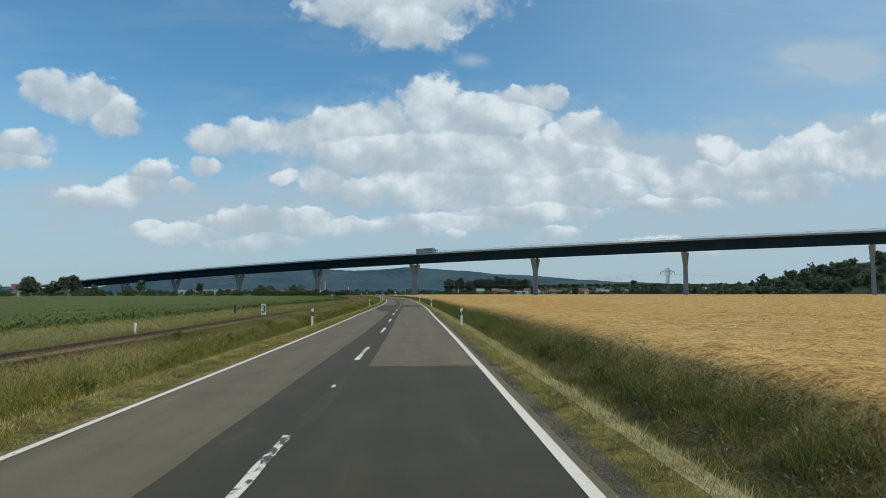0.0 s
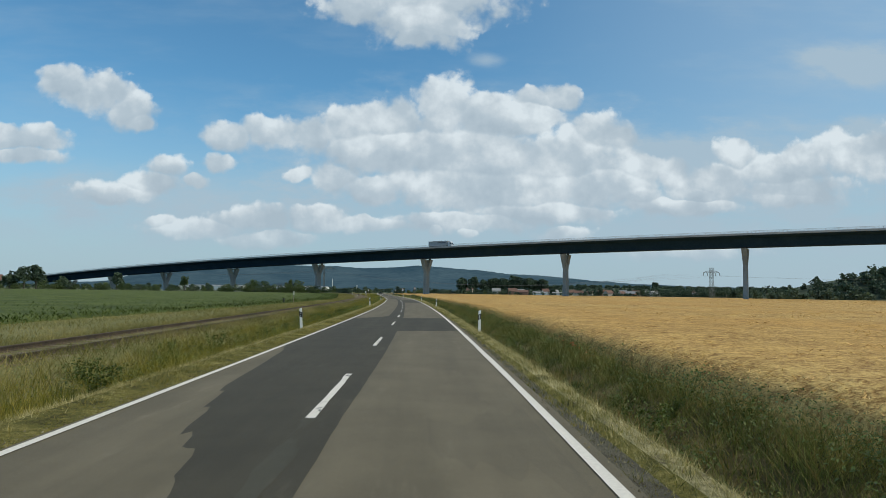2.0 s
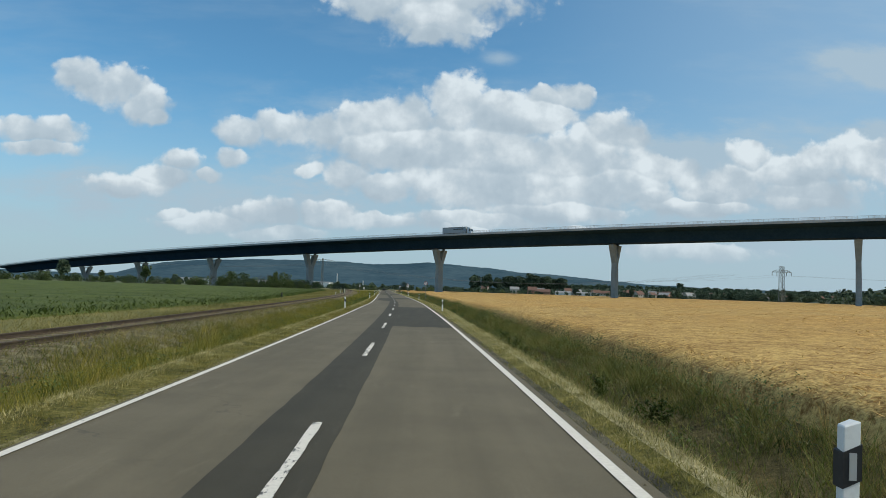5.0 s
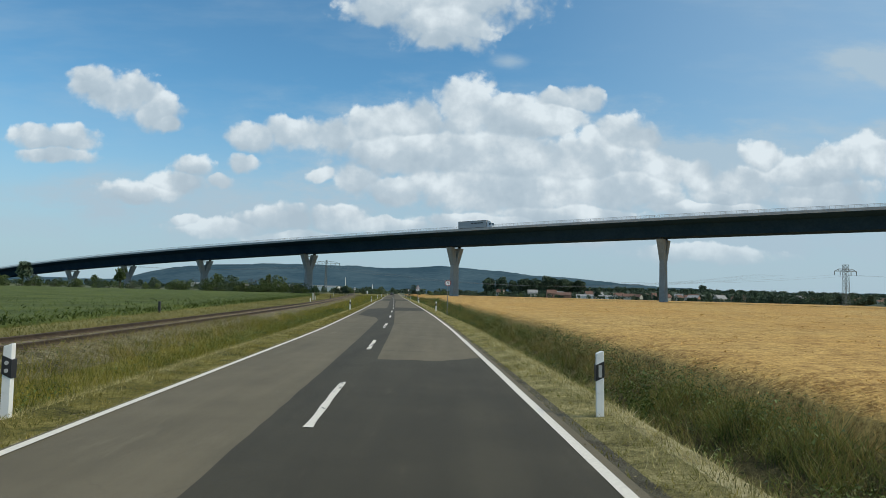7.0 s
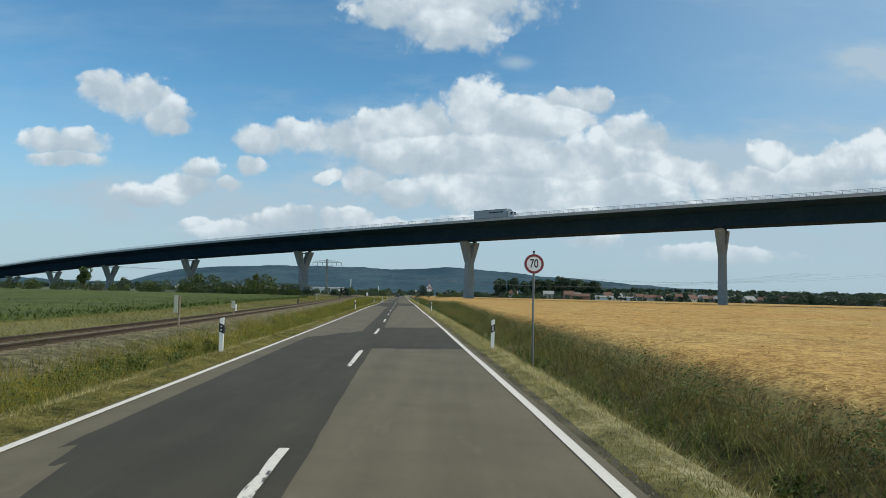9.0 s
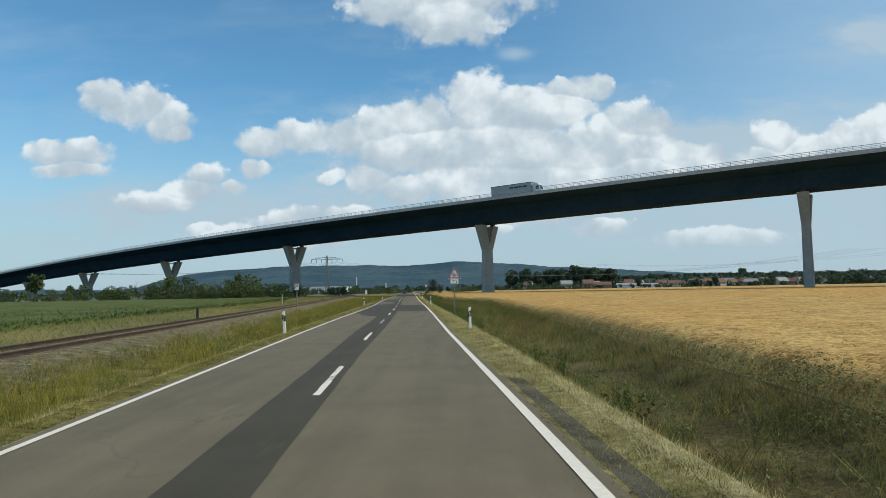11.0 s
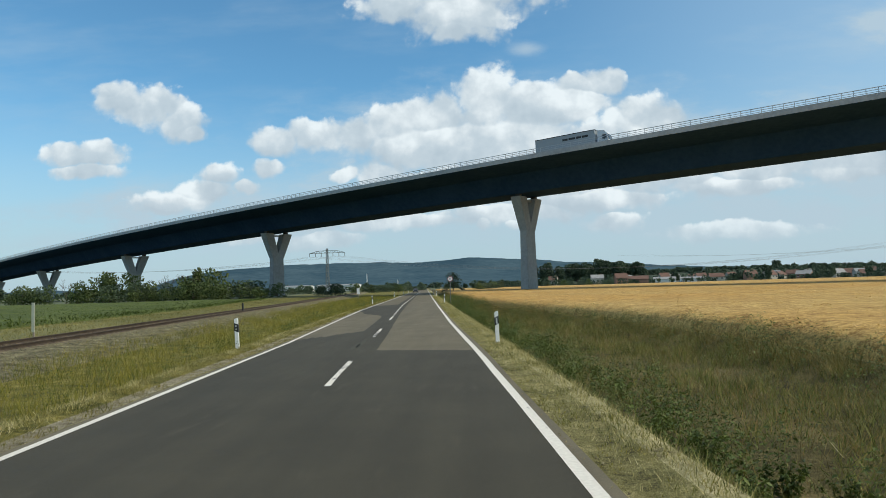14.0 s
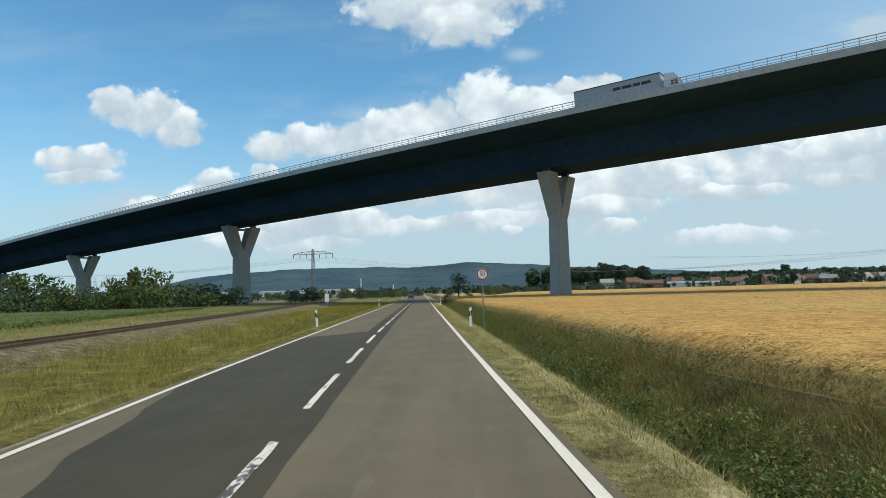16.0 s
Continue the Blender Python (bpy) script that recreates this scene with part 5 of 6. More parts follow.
def far_wood(name, points, d, h0, h1, deep, mat, label, leaf, per, lift=None):
    """A closed belt of far trees, too many to count: overlapping uneven crowns."""
    rng = np.random.default_rng(len(name) * 7 + int(points[0][0]) + 900)
    vs, fs, k = [], [], 0
    for (x0, y0), (x1, y1) in zip(points, points[1:]):
        m = max(1, round(math.hypot(x1 - x0, y1 - y0) / d))
        for i in range(m):
            f = (i + rng.uniform()) / m
            x, y = x0 + (x1 - x0) * f + rng.uniform(-deep, deep), y0 + (y1 - y0) * f + rng.uniform(-deep, deep)
            h = rng.uniform(h0, h1) * (1.25 if rng.uniform() < 0.15 else 1.0)
            w = h * rng.uniform(0.35, 0.55)
            lobes = [(x + rng.uniform(-w, w) * 0.6, y + rng.uniform(-w, w) * 0.6, h * rng.uniform(0.3, 0.78), w * rng.uniform(0.5, 0.85), h * rng.uniform(0.18, 0.28)) for _ in range(5)] + [(x, y, h * 0.22, w * 1.1, h * 0.25)]
            v, t = leaf_cloud(rng, lobes, per, leaf)
            v[:, 2] = np.maximum(v[:, 2], 0.0) + (lift(x, y) if lift else slope_z(x, y) if y > 930 and x > 20 else 0.0)
            vs.append(v), fs.append(t + k)
            k += len(v)
    stuff(name, tri_mesh(name, np.concatenate(vs), np.concatenate(fs), mat), label, "trees")


bm = bmesh.new()
_grid = [[bm.verts.new((x, y, slope_z(x, y) + noise.noise(Vector((x * 0.006, y * 0.006, 0))) * 1.5)) for x in span(20, 1700, 30)] for y in span(920, 1700, 30)]
for p, q in zip(_grid, _grid[1:]):
    for i in range(len(p) - 1):
        bm.faces.new((p[i], p[i + 1], q[i + 1], q[i])).smooth = True
tagged(new("village_slope", mesh_from("village_slope", bm, M_SLOPE)), "gentle field slope behind the village", "hill", "", "structure")

far_wood("village_trees", [(60, 900), (150, 960), (300, 1005), (480, 1060), (760, 1100)], 4.6, 5, 9, 24, M_LEAF_D, "dark belt of trees round the village", 1.5, 80)
far_wood("village_bushes", [(70, 838), (150, 838), (270, 862), (420, 890)], 4, 2.5, 4.8, 7, M_LEAF_D, "low dark bushes in front of the village", 0.9, 50)
far_wood("slope_trees", [(230, 1090), (420, 1150), (640, 1180), (1000, 1180)], 3.6, 6.5, 11, 60, M_LEAF_D, "dark trees scattered over the village slope", 1.7, 70)
far_wood("hill_wood", [(60, 1300), (300, 1350), (620, 1420), (1000, 1400)], 3.5, 5, 8, 45, M_LEAF_D, "dark wood on the slope behind the village", 2.2, 70)
far_wood("field_edge_wood", [(252, 745), (290, 675), (335, 612), (400, 560), (520, 500), (640, 420)], 3.4, 5.5, 10, 7, M_LEAF_D, "dense wood along the wheat field", 0.75, 190)
far_wood("crest_trees", [(240, 1440), (420, 1480), (700, 1500), (1100, 1500)], 4, 4, 7, 20, M_LEAF_D, "dark tree line on the crest of the slope", 2.0, 50)
far_wood("village_gardens", [(205, 822), (300, 815), (420, 828), (560, 850)], 7, 3.2, 6.8, 16, M_LEAF_D, "dark garden trees at the near side of the village", 1.2, 90)
far_wood("valley_trees", [(-640, 900), (-330, 860), (-120, 840), (-58, 880), (40, 900)], 5, 3.5, 7, 14, M_LEAF_D, "low belt of trees across the valley", 1.2, 70)
far_wood("valley_wood", [(-700, 1300), (-300, 1280), (-80, 1230), (60, 1250)], 8, 6, 10, 24, M_LEAF_D, "far belt of trees at the foot of the hills", 1.9, 60)
far_wood("valley_hedge", [(-120, 640), (-60, 660), (-46, 700)], 3.0, 2.2, 4.0, 4, M_LEAF_D, "low dark hedge beyond the viaduct", 0.6, 90)
far_wood("field_hedge", [(-66, 492), (-110, 484), (-160, 472), (-215, 438), (-300, 392), (-420, 320)], 3.4, 2.6, 5.0, 2.5, M_LEAF, "green hedge along the crop field", 0.36, 200)

# ---- distant hills, knoll ----


def hill_el(az):
    return table(az, [(-70, 0.7), (-40, 0.6), (-28, 0.45), (-26, 0.6), (-24, 1.15), (-22, 1.6), (-20, 1.88), (-15, 2.15), (-10, 2.25), (-5, 2.12), (-2, 2.3), (0, 2.4), (3, 2.2), (5, 2.05), (8, 1.8), (10, 1.65), (13, 1.45), (17, 1.15), (20, 0.95), (26, 0.75), (40, 0.8), (70, 0.9)])


bm = bmesh.new()
_grid = []
_bands = [(1900, 0.0), (2300, 0.06), (2700, 0.28), (3050, 0.55), (3350, 0.84), (3550, 1.0), (3800, 0.9), (4200, 0.5)]
for r, f in _bands:
    row = []
    for k in range(351):
        az = -70 + 0.4 * k
        h = math.tan(radians(hill_el(az))) * 3550 + 1.5
        n = noise.noise(Vector((az * 0.35, r * 0.003, 0.0))) * 14 * f + (noise.noise(Vector((az * 3.1, r * 0.01, 3.0))) * 6 + noise.noise(Vector((az * 9.0, r * 0.02, 5.0))) * 3.5) * f
        a = radians(az)
        row.append(bm.verts.new((math.sin(a) * r, 180 + math.cos(a) * r, f * h + n * (1 if f < 1 else 0.5) - (3 if f == 0 else 0))))
    _grid.append(row)
for p, q in zip(_grid, _grid[1:]):
    for i in range(350):
        bm.faces.new((p[i], p[i + 1], q[i + 1], q[i])).smooth = True
tagged(new("distant_hills", mesh_from("distant_hills", bm, M_HILL)), "long wooded ridge on the horizon, blue haze in its colour", "hills", "", "structure")

bm = bmesh.new()
_grid = []
for j in range(25):
    row = []
    for i in range(41):
        x, y = 235 + i * 13, 425 + j * 12
        z = knoll_z(x, y)
        row.append(bm.verts.new((x, y, z + noise.noise(Vector((x * 0.02, y * 0.02, 0))) * 2.5 * z / 34 - 0.6)))
    _grid.append(row)
for p, q in zip(_grid, _grid[1:]):
    for i in range(40):
        bm.faces.new((p[i], p[i + 1], q[i + 1], q[i])).smooth = True
tagged(new("knoll", mesh_from("knoll", bm, M_SLOPE)), "low wooded knoll beside the fields", "hill", "", "structure")
far_wood("knoll_wood", [(270, 520), (400, 500), (560, 500), (690, 520)], 0.75, 5, 8.5, 42, M_LEAF_D, "dark wood covering the knoll", 1.5, 60, lambda x, y: knoll_z(x, y) - 0.8)
for k in range(14):
    x, y = _rt.uniform(300, 600), _rt.uniform(480, 560)
    plant("t", _rt.choice((0, 5, 2)), x, y, _rt.uniform(0.55, 0.8), knoll_z(x, y) - 0.8)

# ---- village ----


def house(x, y, turn, w, d, h, roof, wall_mat, roof_mat, label, name="house"):
    """Walls with window openings in the long sides, gabled roof with eaves, chimney."""
    t = thing(name, label, "house" if name == "house" else "barn", "village houses", m=pose(x, y, slope_z(x, y) if y > 930 and x > 20 else 0.0, 0, 0, turn))
    bm = bmesh.new()
    prof = [(-d / 2, -0.5), (d / 2, -0.5), (d / 2, h), (0, h + roof), (-d / 2, h)]
    a = [bm.verts.new((-w / 2, q, z)) for q, z in prof]
    b = [bm.verts.new((w / 2, q, z)) for q, z in prof]
    bm.faces.new(a[::-1]), bm.faces.new(b)
    for i in range(5):
        bm.faces.new((a[i], a[(i + 1) % 5], b[(i + 1) % 5], b[i]))
    bmesh.ops.recalc_face_normals(bm, faces=bm.faces)
    wall = part("wall", bm, wall_mat, t)
    for sgn in (-1, 1):
        e = 0.5
        k = roof / (d / 2)
        pts = [(0.0, h + roof + 0.22), (sgn * (d / 2 + e), h - k * e + 0.22), (sgn * (d / 2 + e), h - k * e + 0.02), (0.0, h + roof + 0.02)]
        bm = bmesh.new()
        a = [bm.verts.new((-w / 2 - 0.35, q, z)) for q, z in pts]
        b = [bm.verts.new((w / 2 + 0.35, q, z)) for q, z in pts]
        bm.faces.new(a), bm.faces.new(b)
        for i in range(4):
            bm.faces.new((a[i], a[(i + 1) % 4], b[(i + 1) % 4], b[i]))
        bmesh.ops.recalc_face_normals(bm, faces=bm.faces)
        part("roof", bm, roof_mat, t)
    if name == "house":
        part("chimney", boxed(w * 0.2, w * 0.2 + 0.6, -0.3, 0.3, h + roof - 0.6, h + roof + 0.9), M_BRICK, t)
        for k in range(3):
            xw = -w / 2 + w * (k + 0.5) / 3
            win = part("window", boxed(xw - 0.5, xw + 0.5, -d / 2 - 0.04, -d / 2 + 0.1, h * 0.45, h * 0.45 + 1.2), M_PANE, t)
            part("window_sill", boxed(xw - 0.6, xw + 0.6, -d / 2 - 0.12, -d / 2 + 0.05, h * 0.45 - 0.1, h * 0.45 - 0.001), M_PLASTER_W, win)


house(121, 842, -14, 15, 10, 3.4, 2.4, M_BRICK, M_ROOF, "long farm shed with red roof at the village edge", "barn")
house(146, 858, -12, 17, 10, 2.8, 1.6, M_PLASTER_W, M_ROOF_G, "low white farm hall with pale roof", "barn")
house(176, 880, -14, 20, 11, 2.6, 1.4, M_PLASTER_W, M_ROOF_G, "low white farm hall with pale roof", "barn")
house(205, 905, -10, 12, 8, 3.8, 2.8, M_PLASTER, M_ROOF, "gabled village house with red tiled roof")
_hr = random.Random(8)
for k in range(26):
    x = 70 + k * 24 + _hr.uniform(-10, 10)
    y = 872 + k * 6 + _hr.uniform(-20, 60)
    wm, rm, lb = _hr.choice([(M_PLASTER, M_ROOF, "gabled village house with red tiled roof"), (M_PLASTER, M_ROOF, "pale gabled house with red tiled roof"), (M_BRICK, M_ROOF, "brick house with tiled roof"), (M_PLASTER, M_ROOF_G, "plastered house with grey roof")])
    house(x, y, _hr.uniform(-40, 40), _hr.uniform(8, 12), _hr.uniform(7, 9), _hr.uniform(3.6, 5.4), _hr.uniform(2.6, 3.8), wm, rm, lb)
for k in range(20):
    x, y = 212 + k * 17 + _hr.uniform(-7, 7), 858 + k * 5 + _hr.uniform(-12, 30) if k % 2 else 985 + k * 7 + _hr.uniform(-20, 40)
    wm, rm, lb = _hr.choice([(M_PLASTER, M_ROOF, "gabled village house with red tiled roof"), (M_PLASTER, M_ROOF_G, "plastered house with grey roof"), (M_BRICK, M_ROOF_G, "brick house with grey roof")])
    house(x, y, _hr.uniform(-50, 50), _hr.uniform(9, 13), _hr.uniform(7, 9), _hr.uniform(3.0, 4.2), _hr.uniform(2.4, 3.4), wm, rm, lb)
for x, y in [(-330, 1180), (-260, 1210), (-190, 1190), (-400, 1230)]:
    house(x, y, _hr.uniform(-15, 15), 58, 18, 7.5, 1.4, M_PLASTER_W, M_ROOF_G, "long pale industrial hall far off", "barn")
house(-250, 438, 30, 16, 9, 5.0, 3.2, M_PLASTER_W, M_ROOF, "white house with red roof behind the hedge")

# ---- car on the road beyond the bridge ----
t = thing("car", "dark estate car on the far road under the viaduct", "car", m=Matrix.Translation(at(-1.45, 545.0, 0.012)) @ pose(0, 0, 0, 0, 0, 4))
body = part("body", slab(rounded([(-0.88, 0.28), (0.88, 0.28), (0.9, 0.85), (-0.9, 0.85)], 0.08), -2.15, 2.15), M_CAR, t)
cab = bmesh.new()
lo = [cab.verts.new((x, y, 0.851)) for x, y in ((-0.84, -1.3), (0.84, -1.3), (0.84, 1.9), (-0.84, 1.9))]
hi = [cab.verts.new((x, y, 1.45)) for x, y in ((-0.62, -0.55), (0.62, -0.55), (0.62, 1.5), (-0.62, 1.5))]
cab.faces.new(lo[::-1]), cab.faces.new(hi)
for i in range(4):
    cab.faces.new((lo[i], lo[(i + 1) % 4], hi[(i + 1) % 4], hi[i]))
part("cabin_glass", cab, M_GLASS, t)
part("roof_panel", boxed(-0.62, 0.62, -0.55, 1.5, 1.451, 1.485, 0.01), M_CAR, t)
for sgn in (-1, 1):
    part("headlight", boxed(sgn * 0.68 - 0.15, sgn * 0.68 + 0.15, -2.17, -2.1, 0.6, 0.74, 0.02), M_REFLECT, body)
    for y in (-1.35, 1.35):
        w = part("wheel", rodded((sgn * 0.68, y, 0.31), (sgn * 0.89, y, 0.31), 0.31, 16), M_TYRE, t)
        part("rim", rodded((sgn * 0.7, y, 0.31), (sgn * 0.905, y, 0.31), 0.18, 12), M_STEEL, w)

# ---- grass, weeds, crops ----
RNG = np.random.default_rng(5)
GZ = np.vectorize(ground_z)
YS = np.linspace(-20, 640, 661)
CX_T = np.array([curve_x(v) for v in YS])
RAIL_T, CROP_T, WHEAT_T = (np.array([f(v) for v in YS]) for f in (rail_l, crop_l, wheat_l))


def blades(l, y, z0, h, w, lean, ear=None, mid=0.55):
    """Bent blades: five corners and three triangles each; ears add two triangles at the tip."""
    n = len(y)
    base = np.stack([np.interp(y, YS, CX_T) + l, y, z0], 1)
    a, b = RNG.uniform(0, 6.283, n), RNG.uniform(0, 6.283, n)
    side = np.stack([np.cos(a), np.sin(a), np.zeros(n)], 1) * w[:, None] * 0.5
    tilt = np.stack([np.cos(b), np.sin(b), np.zeros(n)], 1) * (lean * h)[:, None]
    up = np.zeros((n, 3))
    up[:, 2] = h
    m = base + up * mid + tilt * 0.25
    tip = base + up + tilt
    cols = [base - side, base + side, m - side * 0.8, m + side * 0.8, tip]
    tri = [[0, 1, 2], [1, 3, 2], [2, 3, 4]]
    if ear is not None:
        d = (tip - m) / np.linalg.norm(tip - m, axis=1, keepdims=True)
        d[:, 2] -= 0.35
        s = side / np.linalg.norm(side, axis=1, keepdims=True)
        e, ew = ear
        cols += [tip + s * ew, tip - s * ew + d * e * 0.3, tip + d * e]
        tri += [[4, 5, 7], [4, 7, 6]]
    k = len(cols)
    v = np.stack(cols, 1).reshape(-1, 3)
    f = (np.array(tri)[None] + k * np.arange(n)[:, None, None]).reshape(-1, 3)
    return v, f


def patchy(l, y, scale, cut):
    """Keeps growth in drifts."""
    v = np.array([noise.noise(Vector((a * scale, b * scale, 7.0))) for a, b in zip(l, y)])
    return v > cut


def ground_of(l, y):
    return GZ(l, y)


def grow(name, mat, label, category, l, y, h, w, lean, ear=None, z=None):
    v, f = blades(l, y, (ground_of(l, y) if z is None else z) - 0.02, h, w, lean, ear)
    stuff(name, tri_mesh(name, v, f, mat), label, category)


def U(a, b, n):
    return RNG.uniform(a, b, n)


def tufts(name, mat, label, category, l, y, h, w, lean, z=None):
    """Single-triangle blades for short or dense growth."""
    n = len(y)
    base = np.stack([np.interp(y, YS, CX_T) + l, y, (ground_of(l, y) if z is None else z) - 0.015], 1)
    a, b = RNG.uniform(0, 6.283, n), RNG.uniform(0, 6.283, n)
    side = np.stack([np.cos(a), np.sin(a), np.zeros(n)], 1) * w[:, None] * 0.5
    tip = base + np.stack([np.cos(b) * lean * h, np.sin(b) * lean * h, h], 1)
    v = np.stack([base - side, base + side, tip], 1).reshape(-1, 3)
    stuff(name, tri_mesh(name, v, np.arange(3 * n).reshape(-1, 3), mat), label, category)


def clumps(l, y):
    """Uneven growth: 0 in the gaps, 1 in the thick of a clump."""
    s = np.sin(2.1 * l + 1.7 * y + 2 * np.sin(0.9 * y)) + np.sin(3.7 * l - 2.9 * y + 1.3 * np.sin(0.43 * y)) + 0.8 * np.sin(1.1 * l + 0.61 * y) + 0.7 * np.sin(6.3 * l + 5.1 * y)
    return np.clip(0.5 + s / 4.5, 0, 1)


EDGE_R_T, EDGE_L_T, VERGE_T = (np.array([f(v) for v in YS]) for f in (edge_right, edge_left, verge_r))


def leaf_clumps(name, mat, label, l, y, r, h, per, size, rim=0.35):
    """Low domes of broad leaves, each clump standing on its own spot."""
    n = len(y)
    k = np.repeat(np.arange(n), per)
    m = len(k)
    a, q = RNG.uniform(0, 6.283, m), RNG.uniform(0, 1, m) ** 0.5
    up = RNG.uniform(0.1, 1, m) ** 0.6 * np.sqrt(np.clip(1.05 - (q * (1 - rim)) ** 2, 0.1, 1))
    c = np.stack([np.interp(y, YS, CX_T) + l, y, ground_of(l, y)], 1)[k]
    p = c + np.stack([np.cos(a) * q * r[k], np.sin(a) * q * r[k], up * h[k]], 1)
    b, s = a + RNG.normal(0, 0.9, m), (size[0] + (size[1] - size[0]) * RNG.uniform(0, 1, m) ** 2)[:, None]
    d = np.stack([np.cos(b), np.sin(b), RNG.uniform(-0.5, 0.7, m)], 1)
    t = np.stack([-np.sin(b), np.cos(b), RNG.uniform(-0.5, 0.5, m)], 1)
    v = np.stack([p, p + d * s * 0.5 - t * s * 0.3, p + d * s - [[0, 0, 0.02]], p + d * s * 0.5 + t * s * 0.3], 1).reshape(-1, 3)
    f = (np.array([[0, 1, 2], [0, 2, 3]])[None] + 4 * np.arange(m)[:, None, None]).reshape(-1, 3)
    stuff(name, tri_mesh(name, v, f, mat), label, "weeds")


# verge beside the right edge line: patchy green by the grit, a straw crest above the ditch
n = 120000
y = U(3, 440, n)
er, vr = np.interp(y, YS, EDGE_R_T), np.interp(y, YS, VERGE_T)
l = er + 0.22 + U(0, 1, n) ** 0.85 * (vr - er - 0.36)
keep = clumps(l * 1.3, y * 1.3) + U(-0.25, 0.25, n) > np.interp(y, [120, 160, 250, 290], [0.34, 0.4, 0.4, 0.3])
l, y = l[keep], y[keep]
n = len(y)
tufts("green_verge_grass", M_GRASS_L, "short olive verge grass by the asphalt", "grass", l, y, U(0.03, 0.1, n) * (0.5 + 0.7 * clumps(l, y)), U(0.007, 0.014, n), U(0.3, 1.0, n))
n = 160000
y = U(3, 440, n)
er, vr = np.interp(y, YS, EDGE_R_T), np.interp(y, YS, VERGE_T)
wide = np.interp(y, [120, 165, 250, 290], [0.2, 0.3, 0.3, 0.24])
l = np.where(U(0, 1, n) < np.interp(y, [120, 165], [0.82, 0.62]), vr - 0.22 + RNG.normal(0, 1, n) * wide, er + 0.4 + U(0, 1, n) * (vr - er - 0.4))
l = np.minimum(l, vr + 0.1 * U(0, 1, n))
keep = l > er + 0.34
l, y, vr = l[keep], y[keep], vr[keep]
n = len(y)
tufts("dry_verge_grass", M_GRASS_D, "short dry straw-coloured verge grass", "grass", l, y, U(0.03, 0.13, n) * np.clip(1.4 - 1.1 * np.abs(vr - 0.2 - l), 0.6, 1.4), U(0.006, 0.012, n), U(0.3, 1.1, n))
# ditch and bank: green below, olive and rust-brown, taller, in front of the wheat
for name, n, wide in (("ditch_grass", 18000, 0.012), ("ditch_undergrowth", 190000, 0.017)):
    y = np.where(U(0, 1, n) < 0.2, U(295, 400, n), U(3, 470, n))
    wl = np.interp(y, YS, WHEAT_T)
    vr = np.interp(y, YS, VERGE_T)
    l = vr + 0.06 + U(0, 1, n) * (wl - 0.3 - vr)
    f = np.clip((l - 4.4) / (wl - 4.2), 0, 1.2)
    c = clumps(l, y)
    keep = c + U(-0.2, 0.2, n) > 0.3
    l, y, f, c, n = l[keep], y[keep], f[keep], c[keep], int(keep.sum())
    h = (U(0.08, 0.3, n) + 0.24 * f * U(0.2, 1.1, n)) * (0.15 + 1.35 * c)
    if name == "ditch_grass":
        grow(name, M_GRASS_R, "tall dark olive grass in the ditch", "grass", l, y, h * 1.15, U(0.006, wide, n), U(0.2, 0.8, n), (0.05, 0.006))
    else:
        tufts(name, M_GRASS_R, "matted dark green undergrowth in the ditch", "grass", l, y, h * 0.9, U(0.007, wide, n), U(0.3, 1.2, n))
for name, n in (("bank_grass", 20000), ("bank_undergrowth", 120000), ("green_bank_undergrowth", 70000)):
    y = U(3, 190, n) if name.startswith("green") else np.where(U(0, 1, n) < 0.25, U(295, 400, n), U(3, 480, n))
    wl = np.interp(y, YS, WHEAT_T)
    l = wl + 0.3 - np.where(y < 280, (wl - 4.7) * 0.5, np.minimum((wl - 4.7) * 0.7, 3.2)) * U(0, 1, n) ** 1.2
    rim = U(0, 1, n) < 0.35
    l = np.where(rim, wl + U(-0.5, 0.2, n), l)
    h = np.where(rim, U(0.2, 0.4, n), U(0.25, 0.58, n) * np.clip(1.0 - (wl - l) * 0.28, 0.45, 1.0)) * (0.35 + 1.0 * clumps(l, y))
    if name == "bank_grass":
        grow(name, M_GRASS_B, "tall olive and rust-brown seeding grass on the bank beside the wheat", "grass", l, y, h, U(0.004, 0.008, n), U(0.1, 0.5, n), (0.06, 0.007))
    else:
        tufts(name, M_GRASS_R if name.startswith("green") else M_GRASS_B, "dense green undergrowth on the bank" if name.startswith("green") else "dense olive-brown undergrowth on the bank", "grass", l, y, h * 0.8, U(0.007, 0.015, n), U(0.25, 1.1, n))
n = 46000
y = U(285, 405, n)
vr, wl = np.interp(y, YS, VERGE_T), np.interp(y, YS, WHEAT_T)
l = vr + 0.7 + U(0, 1, n) ** 0.8 * (wl - vr - 0.7)
tufts("withered_bank_grass", M_GRASS_W, "withered brown and straw grass on the wide bank", "grass", l, y, U(0.16, 0.46, n) * (0.2 + 1.1 * clumps(l, y)), U(0.006, 0.012, n), U(0.15, 0.8, n))
n = 45000
y = U(3, 285, n)
vr, wl = np.interp(y, YS, VERGE_T), np.interp(y, YS, WHEAT_T)
l = vr + 0.1 + U(0, 1, n) ** 1.3 * 1.1
keep = clumps(l * 0.5 + 3, y * 0.35) > 0.48
l, y = l[keep], y[keep]
n = len(y)
tufts("withered_ditch_grass", M_GRASS_W, "withered straw-brown grass on the ditch side", "grass", l, y, U(0.12, 0.4, n) * (0.3 + 1.0 * clumps(l, y)), U(0.006, 0.013, n), U(0.2, 0.9, n))
